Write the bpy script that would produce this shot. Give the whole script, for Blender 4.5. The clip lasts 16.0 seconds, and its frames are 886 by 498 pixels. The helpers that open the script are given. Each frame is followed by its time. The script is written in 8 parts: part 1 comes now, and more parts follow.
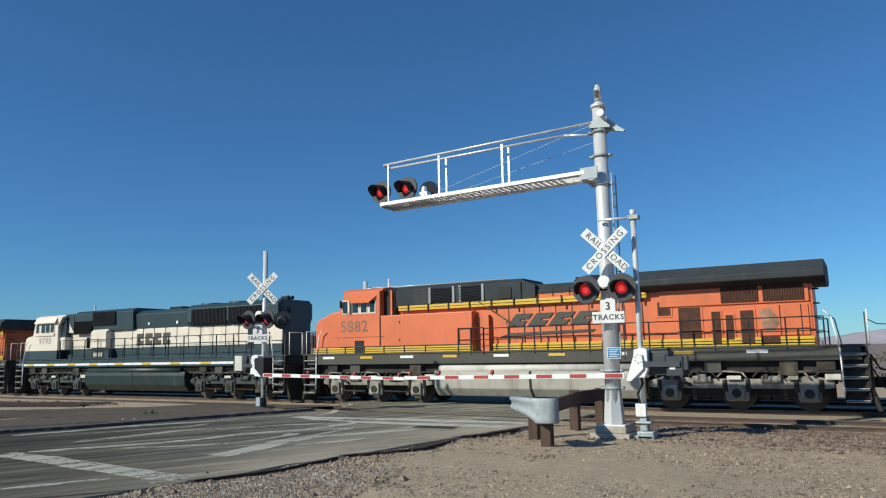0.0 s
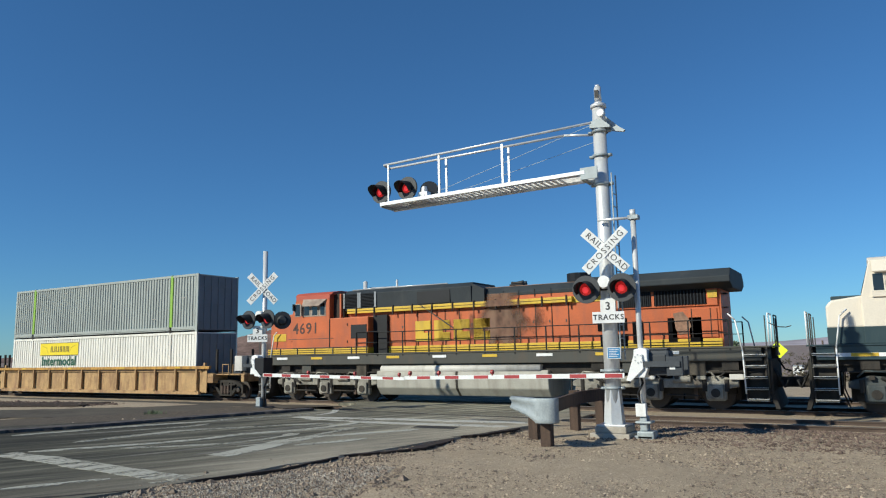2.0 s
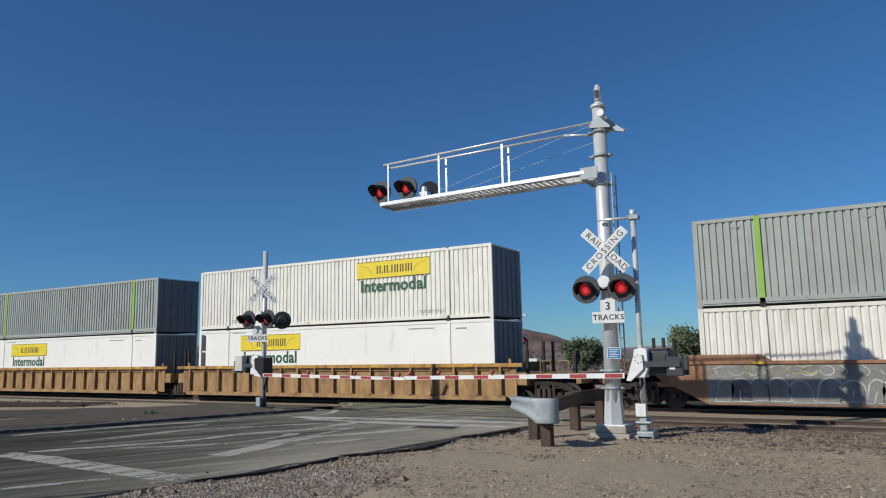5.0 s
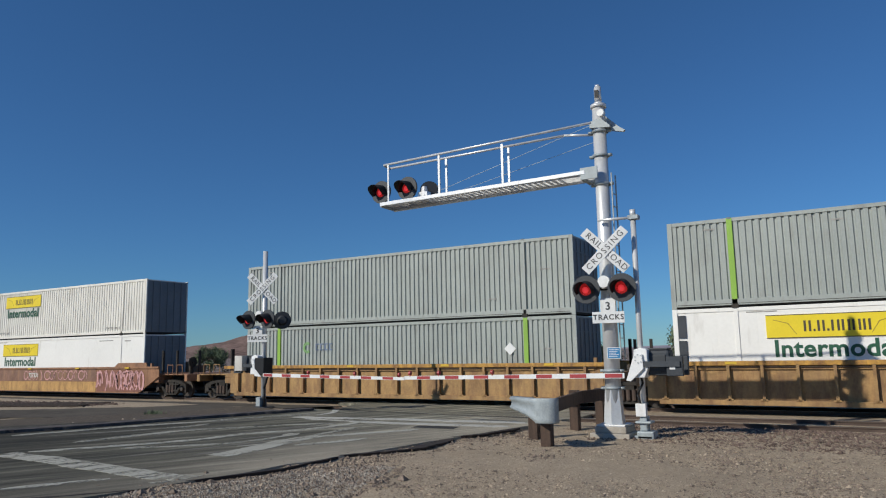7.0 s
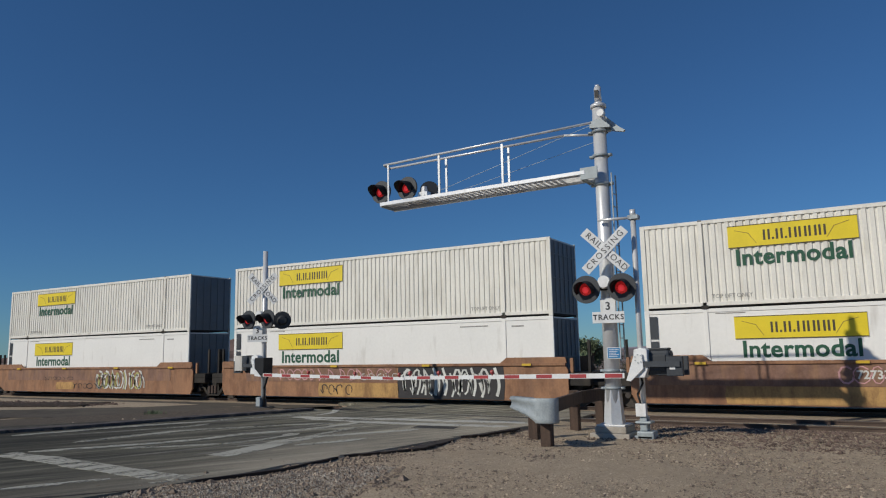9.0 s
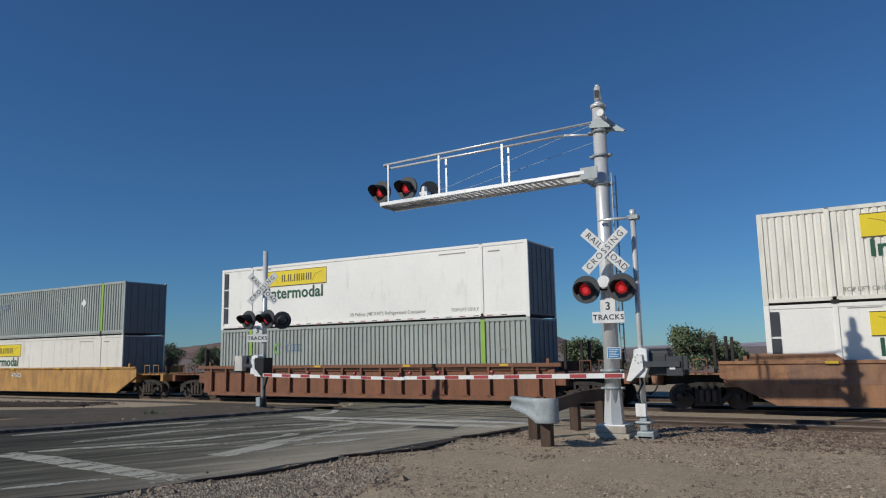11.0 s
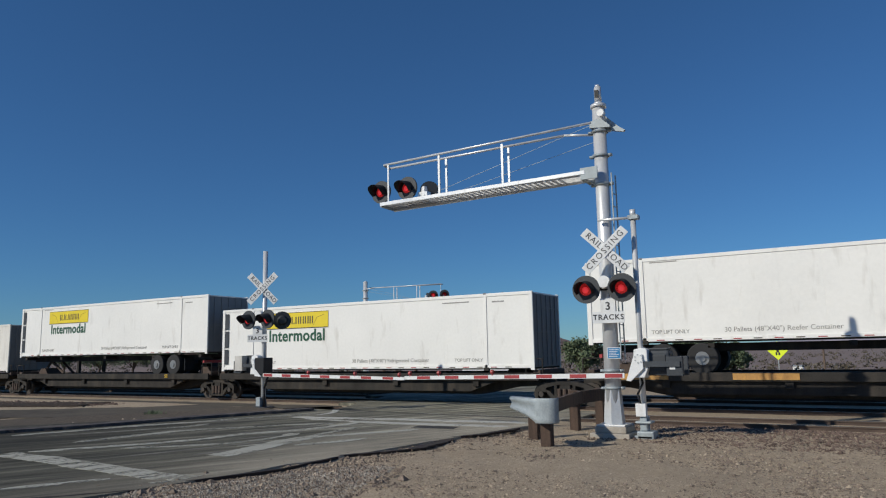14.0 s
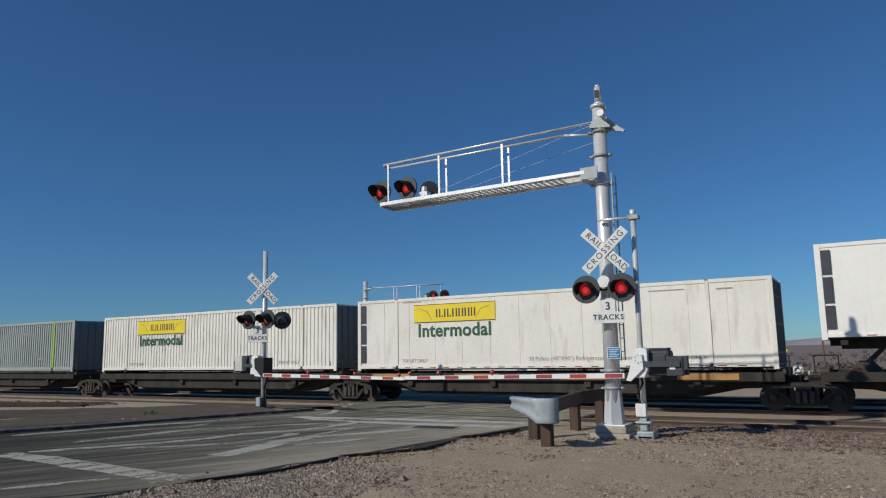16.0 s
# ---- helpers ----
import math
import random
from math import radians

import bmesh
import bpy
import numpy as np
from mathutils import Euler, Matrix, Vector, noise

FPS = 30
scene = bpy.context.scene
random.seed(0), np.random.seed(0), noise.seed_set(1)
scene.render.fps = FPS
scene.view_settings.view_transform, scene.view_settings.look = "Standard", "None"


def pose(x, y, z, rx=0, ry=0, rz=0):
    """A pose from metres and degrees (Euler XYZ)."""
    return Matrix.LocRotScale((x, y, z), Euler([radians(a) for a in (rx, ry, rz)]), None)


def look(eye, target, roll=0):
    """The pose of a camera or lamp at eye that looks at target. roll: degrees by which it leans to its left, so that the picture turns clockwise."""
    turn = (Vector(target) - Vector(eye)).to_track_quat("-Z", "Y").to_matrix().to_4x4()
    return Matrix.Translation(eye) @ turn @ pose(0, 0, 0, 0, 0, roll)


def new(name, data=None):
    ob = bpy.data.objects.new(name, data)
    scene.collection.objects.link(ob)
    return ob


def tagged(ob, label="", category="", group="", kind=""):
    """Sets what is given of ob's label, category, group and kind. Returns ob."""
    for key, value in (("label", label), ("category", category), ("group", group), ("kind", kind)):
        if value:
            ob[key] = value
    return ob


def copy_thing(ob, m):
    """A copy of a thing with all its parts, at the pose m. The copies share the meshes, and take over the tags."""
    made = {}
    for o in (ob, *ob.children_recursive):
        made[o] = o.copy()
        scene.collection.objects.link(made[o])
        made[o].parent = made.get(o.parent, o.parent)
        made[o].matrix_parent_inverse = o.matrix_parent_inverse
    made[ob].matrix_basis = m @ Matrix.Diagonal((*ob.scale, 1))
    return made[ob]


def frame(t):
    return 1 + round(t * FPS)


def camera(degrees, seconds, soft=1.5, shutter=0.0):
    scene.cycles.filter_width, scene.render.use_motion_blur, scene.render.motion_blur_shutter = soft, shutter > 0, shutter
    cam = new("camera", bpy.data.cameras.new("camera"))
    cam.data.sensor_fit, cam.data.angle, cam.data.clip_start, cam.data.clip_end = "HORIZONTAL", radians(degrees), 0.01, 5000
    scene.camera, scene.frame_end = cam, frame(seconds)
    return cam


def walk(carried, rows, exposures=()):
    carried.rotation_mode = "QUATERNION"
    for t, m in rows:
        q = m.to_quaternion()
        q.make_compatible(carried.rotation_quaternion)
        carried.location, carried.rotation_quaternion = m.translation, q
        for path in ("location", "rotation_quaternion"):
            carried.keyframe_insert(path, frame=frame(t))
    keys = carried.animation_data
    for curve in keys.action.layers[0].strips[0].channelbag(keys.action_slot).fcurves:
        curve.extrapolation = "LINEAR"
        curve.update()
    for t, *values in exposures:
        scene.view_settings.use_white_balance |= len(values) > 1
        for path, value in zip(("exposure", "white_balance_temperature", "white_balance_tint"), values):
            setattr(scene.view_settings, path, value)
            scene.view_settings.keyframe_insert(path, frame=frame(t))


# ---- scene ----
# A level crossing in the desert. The tracks run along x, y points away from the viewer, z = 0 is the top of the rails.
TRACK_Y = 25.645                       # centre line of the track that the train uses
SIDE = 1.295                           # half the width of a container
cam = camera(63.82, 16.0, soft=1.15)
CAM = pose(0, 0, 2.03) @ pose(0, 0, 0, 0, 0, 30.347) @ pose(0, 0, 0, 98.203) @ pose(0, 0, 0, 0, 0, -1.117)
walk(cam, [(0, CAM), (16, CAM)], exposures=[(0, 0.06, 6500, 2), (1.6, 0.06, 6500, 2), (2.5, 0.02, 6500, 3), (3.2, -0.16, 6500, 6), (4.2, -0.24, 6450, 8), (6.5, -0.34, 6350, 8),
     (8.1, -0.28, 6500, 9), (8.5, -0.56, 6500, 9), (9.0, -0.62, 6500, 9), (11.5, -0.45, 6400, 8), (12.5, -0.36, 6350, 8), (13.5, -0.32, 6400, 8), (14, -0.46, 6400, 8), (15, -0.5, 6400, 8), (16, -0.5, 6450, 8)])

# ---- light ----
SUN_TO = Vector((-4.81, -8.05, 5.61)).normalized()
world = bpy.data.worlds.new("world")
scene.world = world
world.use_nodes = True
wn = world.node_tree.nodes
sky = wn.new("ShaderNodeTexSky")
sky.sky_type = "NISHITA"
sky.sun_disc = False
sky.sun_elevation = math.asin(SUN_TO.z)
sky.sun_rotation = math.atan2(SUN_TO.x, SUN_TO.y)
sky.air_density, sky.dust_density, sky.ozone_density = 1.0, 0.0, 3.0
sky.altitude = 600
tint = wn.new("ShaderNodeMix")
tint.data_type, tint.blend_type = "RGBA", "MULTIPLY"
tint.inputs[0].default_value = 1.0
tint.inputs[7].default_value = (0.43, 0.76, 1.12, 1)
world.node_tree.links.new(sky.outputs[0], tint.inputs[6])
haze = wn.new("ShaderNodeMix")           # thin even haze that flattens the sky's gradient a little
haze.data_type = "RGBA"
haze.inputs[0].default_value = 0.12
haze.inputs[7].default_value = (0.85, 2.4, 4.7, 1)
world.node_tree.links.new(tint.outputs[2], haze.inputs[6])
world.node_tree.links.new(haze.outputs[2], wn["Background"].inputs[0])
wn["Background"].inputs[1].default_value = 0.088
sun = new("sun", bpy.data.lights.new("sun", "SUN"))
sun.data.energy, sun.data.angle, sun.data.color = 4.7, radians(0.53), (1.0, 0.93, 0.81)
sun.matrix_basis = look((0, 0, 60), Vector((0, 0, 60)) - SUN_TO)


# ---- materials ----
def mat(name, col, rough=0.55, metal=0.0, var=0.12, scale=1.5, fine=30.0, bump=0.0, dirt=0.0,
        dirt_col=(0.09, 0.065, 0.045), stretch=(1, 1, 1), spec=0.5, glow=0.0, rust=0.0, rust_col=(0.12, 0.05, 0.026)):
    """A painted or raw surface: base colour varied at two scales, rust and grime laid over it, fine relief."""
    m = bpy.data.materials.new(name)
    m.use_nodes = True
    nt = m.node_tree
    n, link = nt.nodes, nt.links.new
    bsdf = n["Principled BSDF"]
    bsdf.inputs["Metallic"].default_value = metal
    bsdf.inputs["Specular IOR Level"].default_value = spec
    co = n.new("ShaderNodeTexCoord")
    info = n.new("ShaderNodeObjectInfo")
    mul = n.new("ShaderNodeMath")
    mul.operation = "MULTIPLY"
    mul.inputs[1].default_value = 37.0
    link(info.outputs["Random"], mul.inputs[0])
    add = n.new("ShaderNodeVectorMath")
    link(co.outputs["Object"], add.inputs[0])
    link(mul.outputs[0], add.inputs[1])
    mp = n.new("ShaderNodeMapping")
    mp.inputs["Scale"].default_value = stretch
    link(add.outputs[0], mp.inputs[0])

    def tex(sc, det, src):
        t = n.new("ShaderNodeTexNoise")
        t.inputs["Scale"].default_value, t.inputs["Detail"].default_value = sc, det
        link(src, t.inputs["Vector"])
        return t.outputs["Fac"]

    big, small = tex(scale, 5, mp.outputs[0]), tex(fine, 3, add.outputs[0])
    mixf = n.new("ShaderNodeMix")
    mixf.inputs[0].default_value = 0.4
    link(big, mixf.inputs[2]), link(small, mixf.inputs[3])
    ramp = n.new("ShaderNodeValToRGB")
    lo, hi = [max(0, c * (1 - 2.2 * var)) for c in col], [min(1, c * (1 + 2.2 * var)) for c in col]
    ramp.color_ramp.elements[0].position, ramp.color_ramp.elements[1].position = 0.25, 0.75
    ramp.color_ramp.elements[0].color, ramp.color_ramp.elements[1].color = (*lo, 1), (*hi, 1)
    link(mixf.outputs[0], ramp.inputs[0])
    out = ramp.outputs[0]
    if dirt:
        dr = n.new("ShaderNodeValToRGB")
        dr.color_ramp.elements[0].position, dr.color_ramp.elements[1].position = 0.62 - 0.3 * dirt, 0.95 - 0.2 * dirt
        dmap = n.new("ShaderNodeMapping")
        dmap.inputs["Scale"].default_value = (1.0, 1.0, 0.22)
        link(add.outputs[0], dmap.inputs[0])
        link(tex(3.1, 6, dmap.outputs[0]), dr.inputs[0])
        mx = n.new("ShaderNodeMix")
        mx.data_type = "RGBA"
        link(dr.outputs[0], mx.inputs[0]), link(out, mx.inputs[6])
        mx.inputs[7].default_value = (*dirt_col, 1)
        out = mx.outputs[2]
    if rust:                           # ragged stains that have run down the plate
        rmap = n.new("ShaderNodeMapping")
        rmap.inputs["Scale"].default_value = (1.5, 1.5, 0.55)
        link(add.outputs[0], rmap.inputs[0])
        stain = n.new("ShaderNodeTexNoise")
        stain.inputs["Scale"].default_value, stain.inputs["Detail"].default_value, stain.inputs["Roughness"].default_value = 1.6, 9, 0.72
        link(rmap.outputs[0], stain.inputs["Vector"])
        rs = n.new("ShaderNodeValToRGB")
        rs.color_ramp.elements[0].position, rs.color_ramp.elements[1].position = 0.47, 0.62
        rs.color_ramp.elements[1].color = (rust, rust, rust, 1)
        link(stain.outputs["Fac"], rs.inputs[0])
        rx = n.new("ShaderNodeMix")
        rx.data_type = "RGBA"
        link(rs.outputs[0], rx.inputs[0]), link(out, rx.inputs[6])
        rx.inputs[7].default_value = (*rust_col, 1)
        out = rx.outputs[2]
    link(out, bsdf.inputs["Base Color"])
    rr = n.new("ShaderNodeMapRange")
    rr.inputs[3].default_value, rr.inputs[4].default_value = max(0.03, rough - 0.12), min(1, rough + 0.15)
    link(mixf.outputs[0], rr.inputs[0])
    link(rr.outputs[0], bsdf.inputs["Roughness"])
    if bump:
        bp = n.new("ShaderNodeBump")
        bp.inputs["Strength"].default_value, bp.inputs["Distance"].default_value = 0.6, bump
        link(small, bp.inputs["Height"])
        link(bp.outputs[0], bsdf.inputs["Normal"])
    if glow:
        link(out, bsdf.inputs["Emission Color"])
        bsdf.inputs["Emission Strength"].default_value = glow
    return m


def ground_mat(name, cols, cell, bump, patch=0.12):
    """Loose ground: stones of several colours out of cells, over broad patches."""
    m = bpy.data.materials.new(name)
    m.use_nodes = True
    n, link = m.node_tree.nodes, m.node_tree.links.new
    bsdf = n["Principled BSDF"]
    bsdf.inputs["Roughness"].default_value = 0.95
    bsdf.inputs["Specular IOR Level"].default_value = 0.2
    co = n.new("ShaderNodeTexCoord")
    vor = n.new("ShaderNodeTexVoronoi")
    vor.inputs["Scale"].default_value = 1 / cell
    link(co.outputs["Object"], vor.inputs["Vector"])
    ns = n.new("ShaderNodeTexNoise")
    ns.inputs["Scale"].default_value, ns.inputs["Detail"].default_value = patch * 3, 8
    link(co.outputs["Object"], ns.inputs["Vector"])
    nf = n.new("ShaderNodeTexNoise")
    nf.inputs["Scale"].default_value, nf.inputs["Detail"].default_value = 6, 8
    link(co.outputs["Object"], nf.inputs["Vector"])
    ramp = n.new("ShaderNodeValToRGB")
    el = ramp.color_ramp.elements
    while len(el) < len(cols):
        el.new(0.5)
    for i, c in enumerate(cols):
        el[i].position, el[i].color = i / (len(cols) - 1), (*c, 1)
    sep = n.new("ShaderNodeSeparateColor")
    link(vor.outputs["Color"], sep.inputs[0])
    link(sep.outputs[0], ramp.inputs[0])
    soil = n.new("ShaderNodeValToRGB")
    soil.color_ramp.elements[0].position, soil.color_ramp.elements[1].position = 0.28, 0.72
    mid = cols[len(cols) // 2]
    soil.color_ramp.elements[0].color = (*[c * 0.6 for c in mid], 1)
    soil.color_ramp.elements[1].color = (*[c * 1.12 for c in mid], 1)
    grit = n.new("ShaderNodeTexNoise")
    grit.inputs["Scale"].default_value, grit.inputs["Detail"].default_value, grit.inputs["Roughness"].default_value = 0.9 / cell, 4, 0.7
    link(co.outputs["Object"], grit.inputs["Vector"])
    both = n.new("ShaderNodeMix")
    both.inputs[0].default_value = 0.62
    link(nf.outputs["Fac"], both.inputs[2]), link(grit.outputs["Fac"], both.inputs[3])
    link(both.outputs[0], soil.inputs[0])
    pr = n.new("ShaderNodeValToRGB")
    pr.color_ramp.elements[0].position, pr.color_ramp.elements[1].position = 0.42, 0.62
    pr.color_ramp.elements[0].color, pr.color_ramp.elements[1].color = (0.1, 0.1, 0.1, 1), (0.6, 0.6, 0.6, 1)
    link(ns.outputs["Fac"], pr.inputs[0])
    mx = n.new("ShaderNodeMix")
    mx.data_type = "RGBA"
    link(pr.outputs[0], mx.inputs[0]), link(soil.outputs[0], mx.inputs[6]), link(ramp.outputs[0], mx.inputs[7])
    link(mx.outputs[2], bsdf.inputs["Base Color"])
    bp = n.new("ShaderNodeBump")
    bp.inputs["Strength"].default_value, bp.inputs["Distance"].default_value = 0.8, bump
    lump = n.new("ShaderNodeMix")
    lump.inputs[0].default_value = 0.7
    inv = n.new("ShaderNodeMath")
    inv.operation = "SUBTRACT"
    inv.inputs[0].default_value = 1.0
    link(vor.outputs["Distance"], inv.inputs[1])
    link(inv.outputs[0], lump.inputs[2]), link(grit.outputs["Fac"], lump.inputs[3])
    link(lump.outputs[0], bp.inputs["Height"])
    link(bp.outputs[0], bsdf.inputs["Normal"])
    return m


DIRT = ground_mat("desert_gravel", [(0.23, 0.175, 0.13), (0.4, 0.315, 0.225), (0.455, 0.365, 0.262), (0.5, 0.405, 0.292), (0.6, 0.495, 0.375)], 0.028, 0.045, 0.2)
BALLAST = ground_mat("ballast", [(0.026, 0.02, 0.017), (0.046, 0.035, 0.028), (0.064, 0.048, 0.038), (0.12, 0.09, 0.072)], 0.06, 0.06, 0.3)
STONE = mat("loose_stone", (0.43, 0.35, 0.262), 0.95, var=0.3, scale=4, spec=0.2)
STONE_PALE = mat("pale_crushed_stone", (0.32, 0.285, 0.238), 0.95, var=0.3, scale=5, spec=0.2)
STONE_RED = mat("reddish_ballast_stone", (0.15, 0.108, 0.088), 0.95, var=0.35, scale=4, spec=0.2)
STONE_DARK = mat("dark_stone", (0.21, 0.165, 0.13), 0.95, var=0.3, scale=4, spec=0.2)
PATH = mat("dusty_path_surface", (0.09, 0.077, 0.062), 0.95, var=0.3, scale=0.8, fine=50, bump=0.008, dirt=0.6, dirt_col=(0.115, 0.1, 0.08), spec=0.2)


def road_mat(name, paint=None, worn=0.5, dusty=True):
    """Old asphalt with streaks along the lane and dust by its broken edge; with paint, a marking worn through in streaks."""
    m = bpy.data.materials.new(name)
    m.use_nodes = True
    n, link = m.node_tree.nodes, m.node_tree.links.new
    bsdf = n["Principled BSDF"]
    bsdf.inputs["Roughness"].default_value = 0.93
    bsdf.inputs["Specular IOR Level"].default_value = 0.2
    co = n.new("ShaderNodeTexCoord")

    def tex(sc, det, stretch, turn=0.0, shift=0.0):
        mp = n.new("ShaderNodeMapping")
        mp.vector_type = "TEXTURE"
        mp.inputs["Rotation"].default_value = (0, 0, radians(turn))
        mp.inputs["Location"].default_value = (shift, shift, 0)
        mp.inputs["Scale"].default_value = stretch
        link(co.outputs["Object"], mp.inputs[0])
        t = n.new("ShaderNodeTexNoise")
        t.inputs["Scale"].default_value, t.inputs["Detail"].default_value, t.inputs["Roughness"].default_value = sc, det, 0.62
        link(mp.outputs[0], t.inputs["Vector"])
        return t.outputs["Fac"]

    def ramp(src, stops):
        r = n.new("ShaderNodeValToRGB")
        el = r.color_ramp.elements
        while len(el) < len(stops):
            el.new(0.5)
        for e, (p, c) in zip(el, stops):
            e.position, e.color = p, (*c, 1) if len(c) == 3 else c
        link(src, r.inputs[0])
        return r.outputs[0]

    def mix(fac, a, b):
        x = n.new("ShaderNodeMix")
        x.data_type = "RGBA"
        link(fac, x.inputs[0]), link(a, x.inputs[6])
        if isinstance(b, tuple):
            x.inputs[7].default_value = (*b, 1)
        else:
            link(b, x.inputs[7])
        return x.outputs[2]

    grit = tex(70, 3, (1, 1, 1))
    streak = tex(1.5, 7, (7, 0.55, 1), 66)
    streak2 = tex(2.0, 6, (3.0, 0.5, 1), 74, 9.0) if paint else tex(2.2, 5, (5, 0.4, 1), 62, 9.0)
    if paint:
        col = ramp(grit, [(0.25, tuple(c * 0.8 for c in paint)), (0.75, paint)])
        chips = n.new("ShaderNodeMix")
        chips.inputs[0].default_value = 0.45
        link(streak2, chips.inputs[2]), link(tex(16, 8, (1.6, 0.8, 1), 70), chips.inputs[3])
        show = ramp(chips.outputs[0], [(worn - 0.07, (0.06, 0.06, 0.06)), (worn + 0.05, (0.9, 0.9, 0.9))])
        link(show, bsdf.inputs["Alpha"])
    else:
        col = ramp(streak, [(0.36, (0.056, 0.054, 0.043)), (0.45, (0.098, 0.094, 0.074)), (0.53, (0.137, 0.131, 0.102)), (0.62, (0.255, 0.24, 0.19))])
        dark = ramp(streak2, [(0.53, (0, 0, 0)), (0.62, (0.75, 0.75, 0.75))])
        col = mix(dark, col, (0.05, 0.049, 0.045))
        if dusty:                      # brown dust blown over the edge next to the verge
            edge = n.new("ShaderNodeVectorMath")
            edge.operation = "DOT_PRODUCT"
            edge.inputs[1].default_value = (1.0, -0.17, 0.0)
            link(co.outputs["Object"], edge.inputs[0])
            along = n.new("ShaderNodeVectorMath")
            along.operation = "DOT_PRODUCT"
            along.inputs[1].default_value = (0.55, 0.35, 0.0)
            link(co.outputs["Object"], along.inputs[0])
            fade = n.new("ShaderNodeMapRange")
            fade.inputs[1].default_value, fade.inputs[2].default_value, fade.inputs[3].default_value = -4.0, -1.5, 0.3
            link(along.outputs["Value"], fade.inputs[0])
            rg0 = n.new("ShaderNodeMapRange")
            rg0.inputs[1].default_value, rg0.inputs[2].default_value = -13.8, -10.3
            link(edge.outputs["Value"], rg0.inputs[0])
            rg = n.new("ShaderNodeMath")
            rg.operation = "MULTIPLY"
            link(rg0.outputs[0], rg.inputs[0]), link(fade.outputs[0], rg.inputs[1])
            wob = n.new("ShaderNodeMath")
            wob.operation = "MULTIPLY"
            link(rg.outputs[0], wob.inputs[0]), link(ramp(tex(1.1, 6, (2, 1, 1), 66, 4.0), [(0.3, (0.25, 0.25, 0.25)), (0.65, (0.95, 0.95, 0.95))]), wob.inputs[1])
            col = mix(wob.outputs[0], col, (0.285, 0.25, 0.197))
            lane = n.new("ShaderNodeMapRange")   # darkens the asphalt towards the near left, lightens it towards the crossing
            lane.inputs[1].default_value, lane.inputs[2].default_value, lane.inputs[3].default_value, lane.inputs[4].default_value = -5.0, -1.0, 0.52, 1.5
            link(along.outputs["Value"], lane.inputs[0])
            toned = n.new("ShaderNodeMix")
            toned.data_type, toned.blend_type = "RGBA", "MULTIPLY"
            toned.inputs[0].default_value = 1.0
            link(col, toned.inputs[6]), link(lane.outputs[0], toned.inputs[7])
            col = toned.outputs[2]
        sp = ramp(grit, [(0.3, (0.72, 0.72, 0.72)), (0.7, (1.28, 1.28, 1.28))])
        mul = n.new("ShaderNodeMix")
        mul.data_type, mul.blend_type = "RGBA", "MULTIPLY"
        mul.inputs[0].default_value = 1.0
        link(col, mul.inputs[6]), link(sp, mul.inputs[7])
        col = mul.outputs[2]
        bp = n.new("ShaderNodeBump")
        bp.inputs["Strength"].default_value, bp.inputs["Distance"].default_value = 0.6, 0.012
        link(grit, bp.inputs["Height"])
        link(bp.outputs[0], bsdf.inputs["Normal"])
    link(col, bsdf.inputs["Base Color"])
    return m


DIRT_BROWN = ground_mat("brown_packed_dirt", [(0.055, 0.045, 0.036), (0.1, 0.082, 0.064), (0.128, 0.105, 0.083), (0.2, 0.165, 0.13)], 0.06, 0.04, 0.5)
ASPHALT = road_mat("old_asphalt")
KERB = mat("weathered_asphalt_kerb", (0.085, 0.078, 0.08), 0.9, var=0.3, scale=2.5, fine=40, bump=0.01, dirt=0.4, dirt_col=(0.19, 0.165, 0.14), spec=0.2)
ASPHALT_DARK = mat("sealed_asphalt", (0.042, 0.041, 0.041), 0.85, var=0.2, scale=1.2, fine=60, bump=0.004, spec=0.3)
DUST = mat("dusty_asphalt_streak", (0.18, 0.172, 0.148), 0.95, var=0.2, scale=1.5, fine=40, dirt=0.6, dirt_col=(0.1, 0.095, 0.087), spec=0.2)
ROAD_PAINT = road_mat("worn_road_paint", (0.5, 0.49, 0.425), 0.425)
ROAD_PAINT_OLD = road_mat("old_stop_bar_paint", (0.5, 0.49, 0.425), 0.475)
ROAD_PAINT_FRESH = road_mat("crosswalk_paint", (0.58, 0.57, 0.52), 0.42)
ROAD_PAINT_FAINT = road_mat("nearly_gone_road_paint", (0.42, 0.41, 0.35), 0.47)
PLAIN = ground_mat("brushy_plain", [(0.13, 0.1, 0.09), (0.21, 0.165, 0.15), (0.26, 0.205, 0.185), (0.33, 0.27, 0.24)], 0.5, 0.1, 0.05)
CONCRETE = mat("concrete", (0.4, 0.36, 0.31), 0.9, var=0.14, scale=3, fine=60, bump=0.004, dirt=0.3, dirt_col=(0.2, 0.16, 0.12))
HILL = mat("desert_hill", (0.2, 0.138, 0.118), 0.97, var=0.42, scale=0.02, fine=0.3, spec=0.1)
HILL_PALE = mat("pale_hill", (0.33, 0.26, 0.2), 0.97, var=0.25, scale=0.02, fine=0.2, spec=0.1)
# distance haze is mixed into this pale mountain colour
MOUNTAIN = mat("hazy_mountain", (0.36, 0.33, 0.37), 1.0, var=0.16, scale=0.002, fine=0.012, spec=0.0)
RAIL_TOP = mat("worn_rail", (0.3, 0.29, 0.28), 0.35, 0.8, var=0.1)
RUST = mat("rust", (0.085, 0.06, 0.048), 0.9, var=0.25, scale=2, fine=40)
TIMBER = mat("weathered_timber", (0.07, 0.045, 0.033), 0.9, var=0.3, scale=2, fine=25, bump=0.006, stretch=(6, 6, 1))
SILVER = mat("silver_painted_steel", (0.66, 0.67, 0.68), 0.33, 0.3, var=0.07, scale=1.2, fine=20, dirt=0.15, dirt_col=(0.36, 0.35, 0.33))
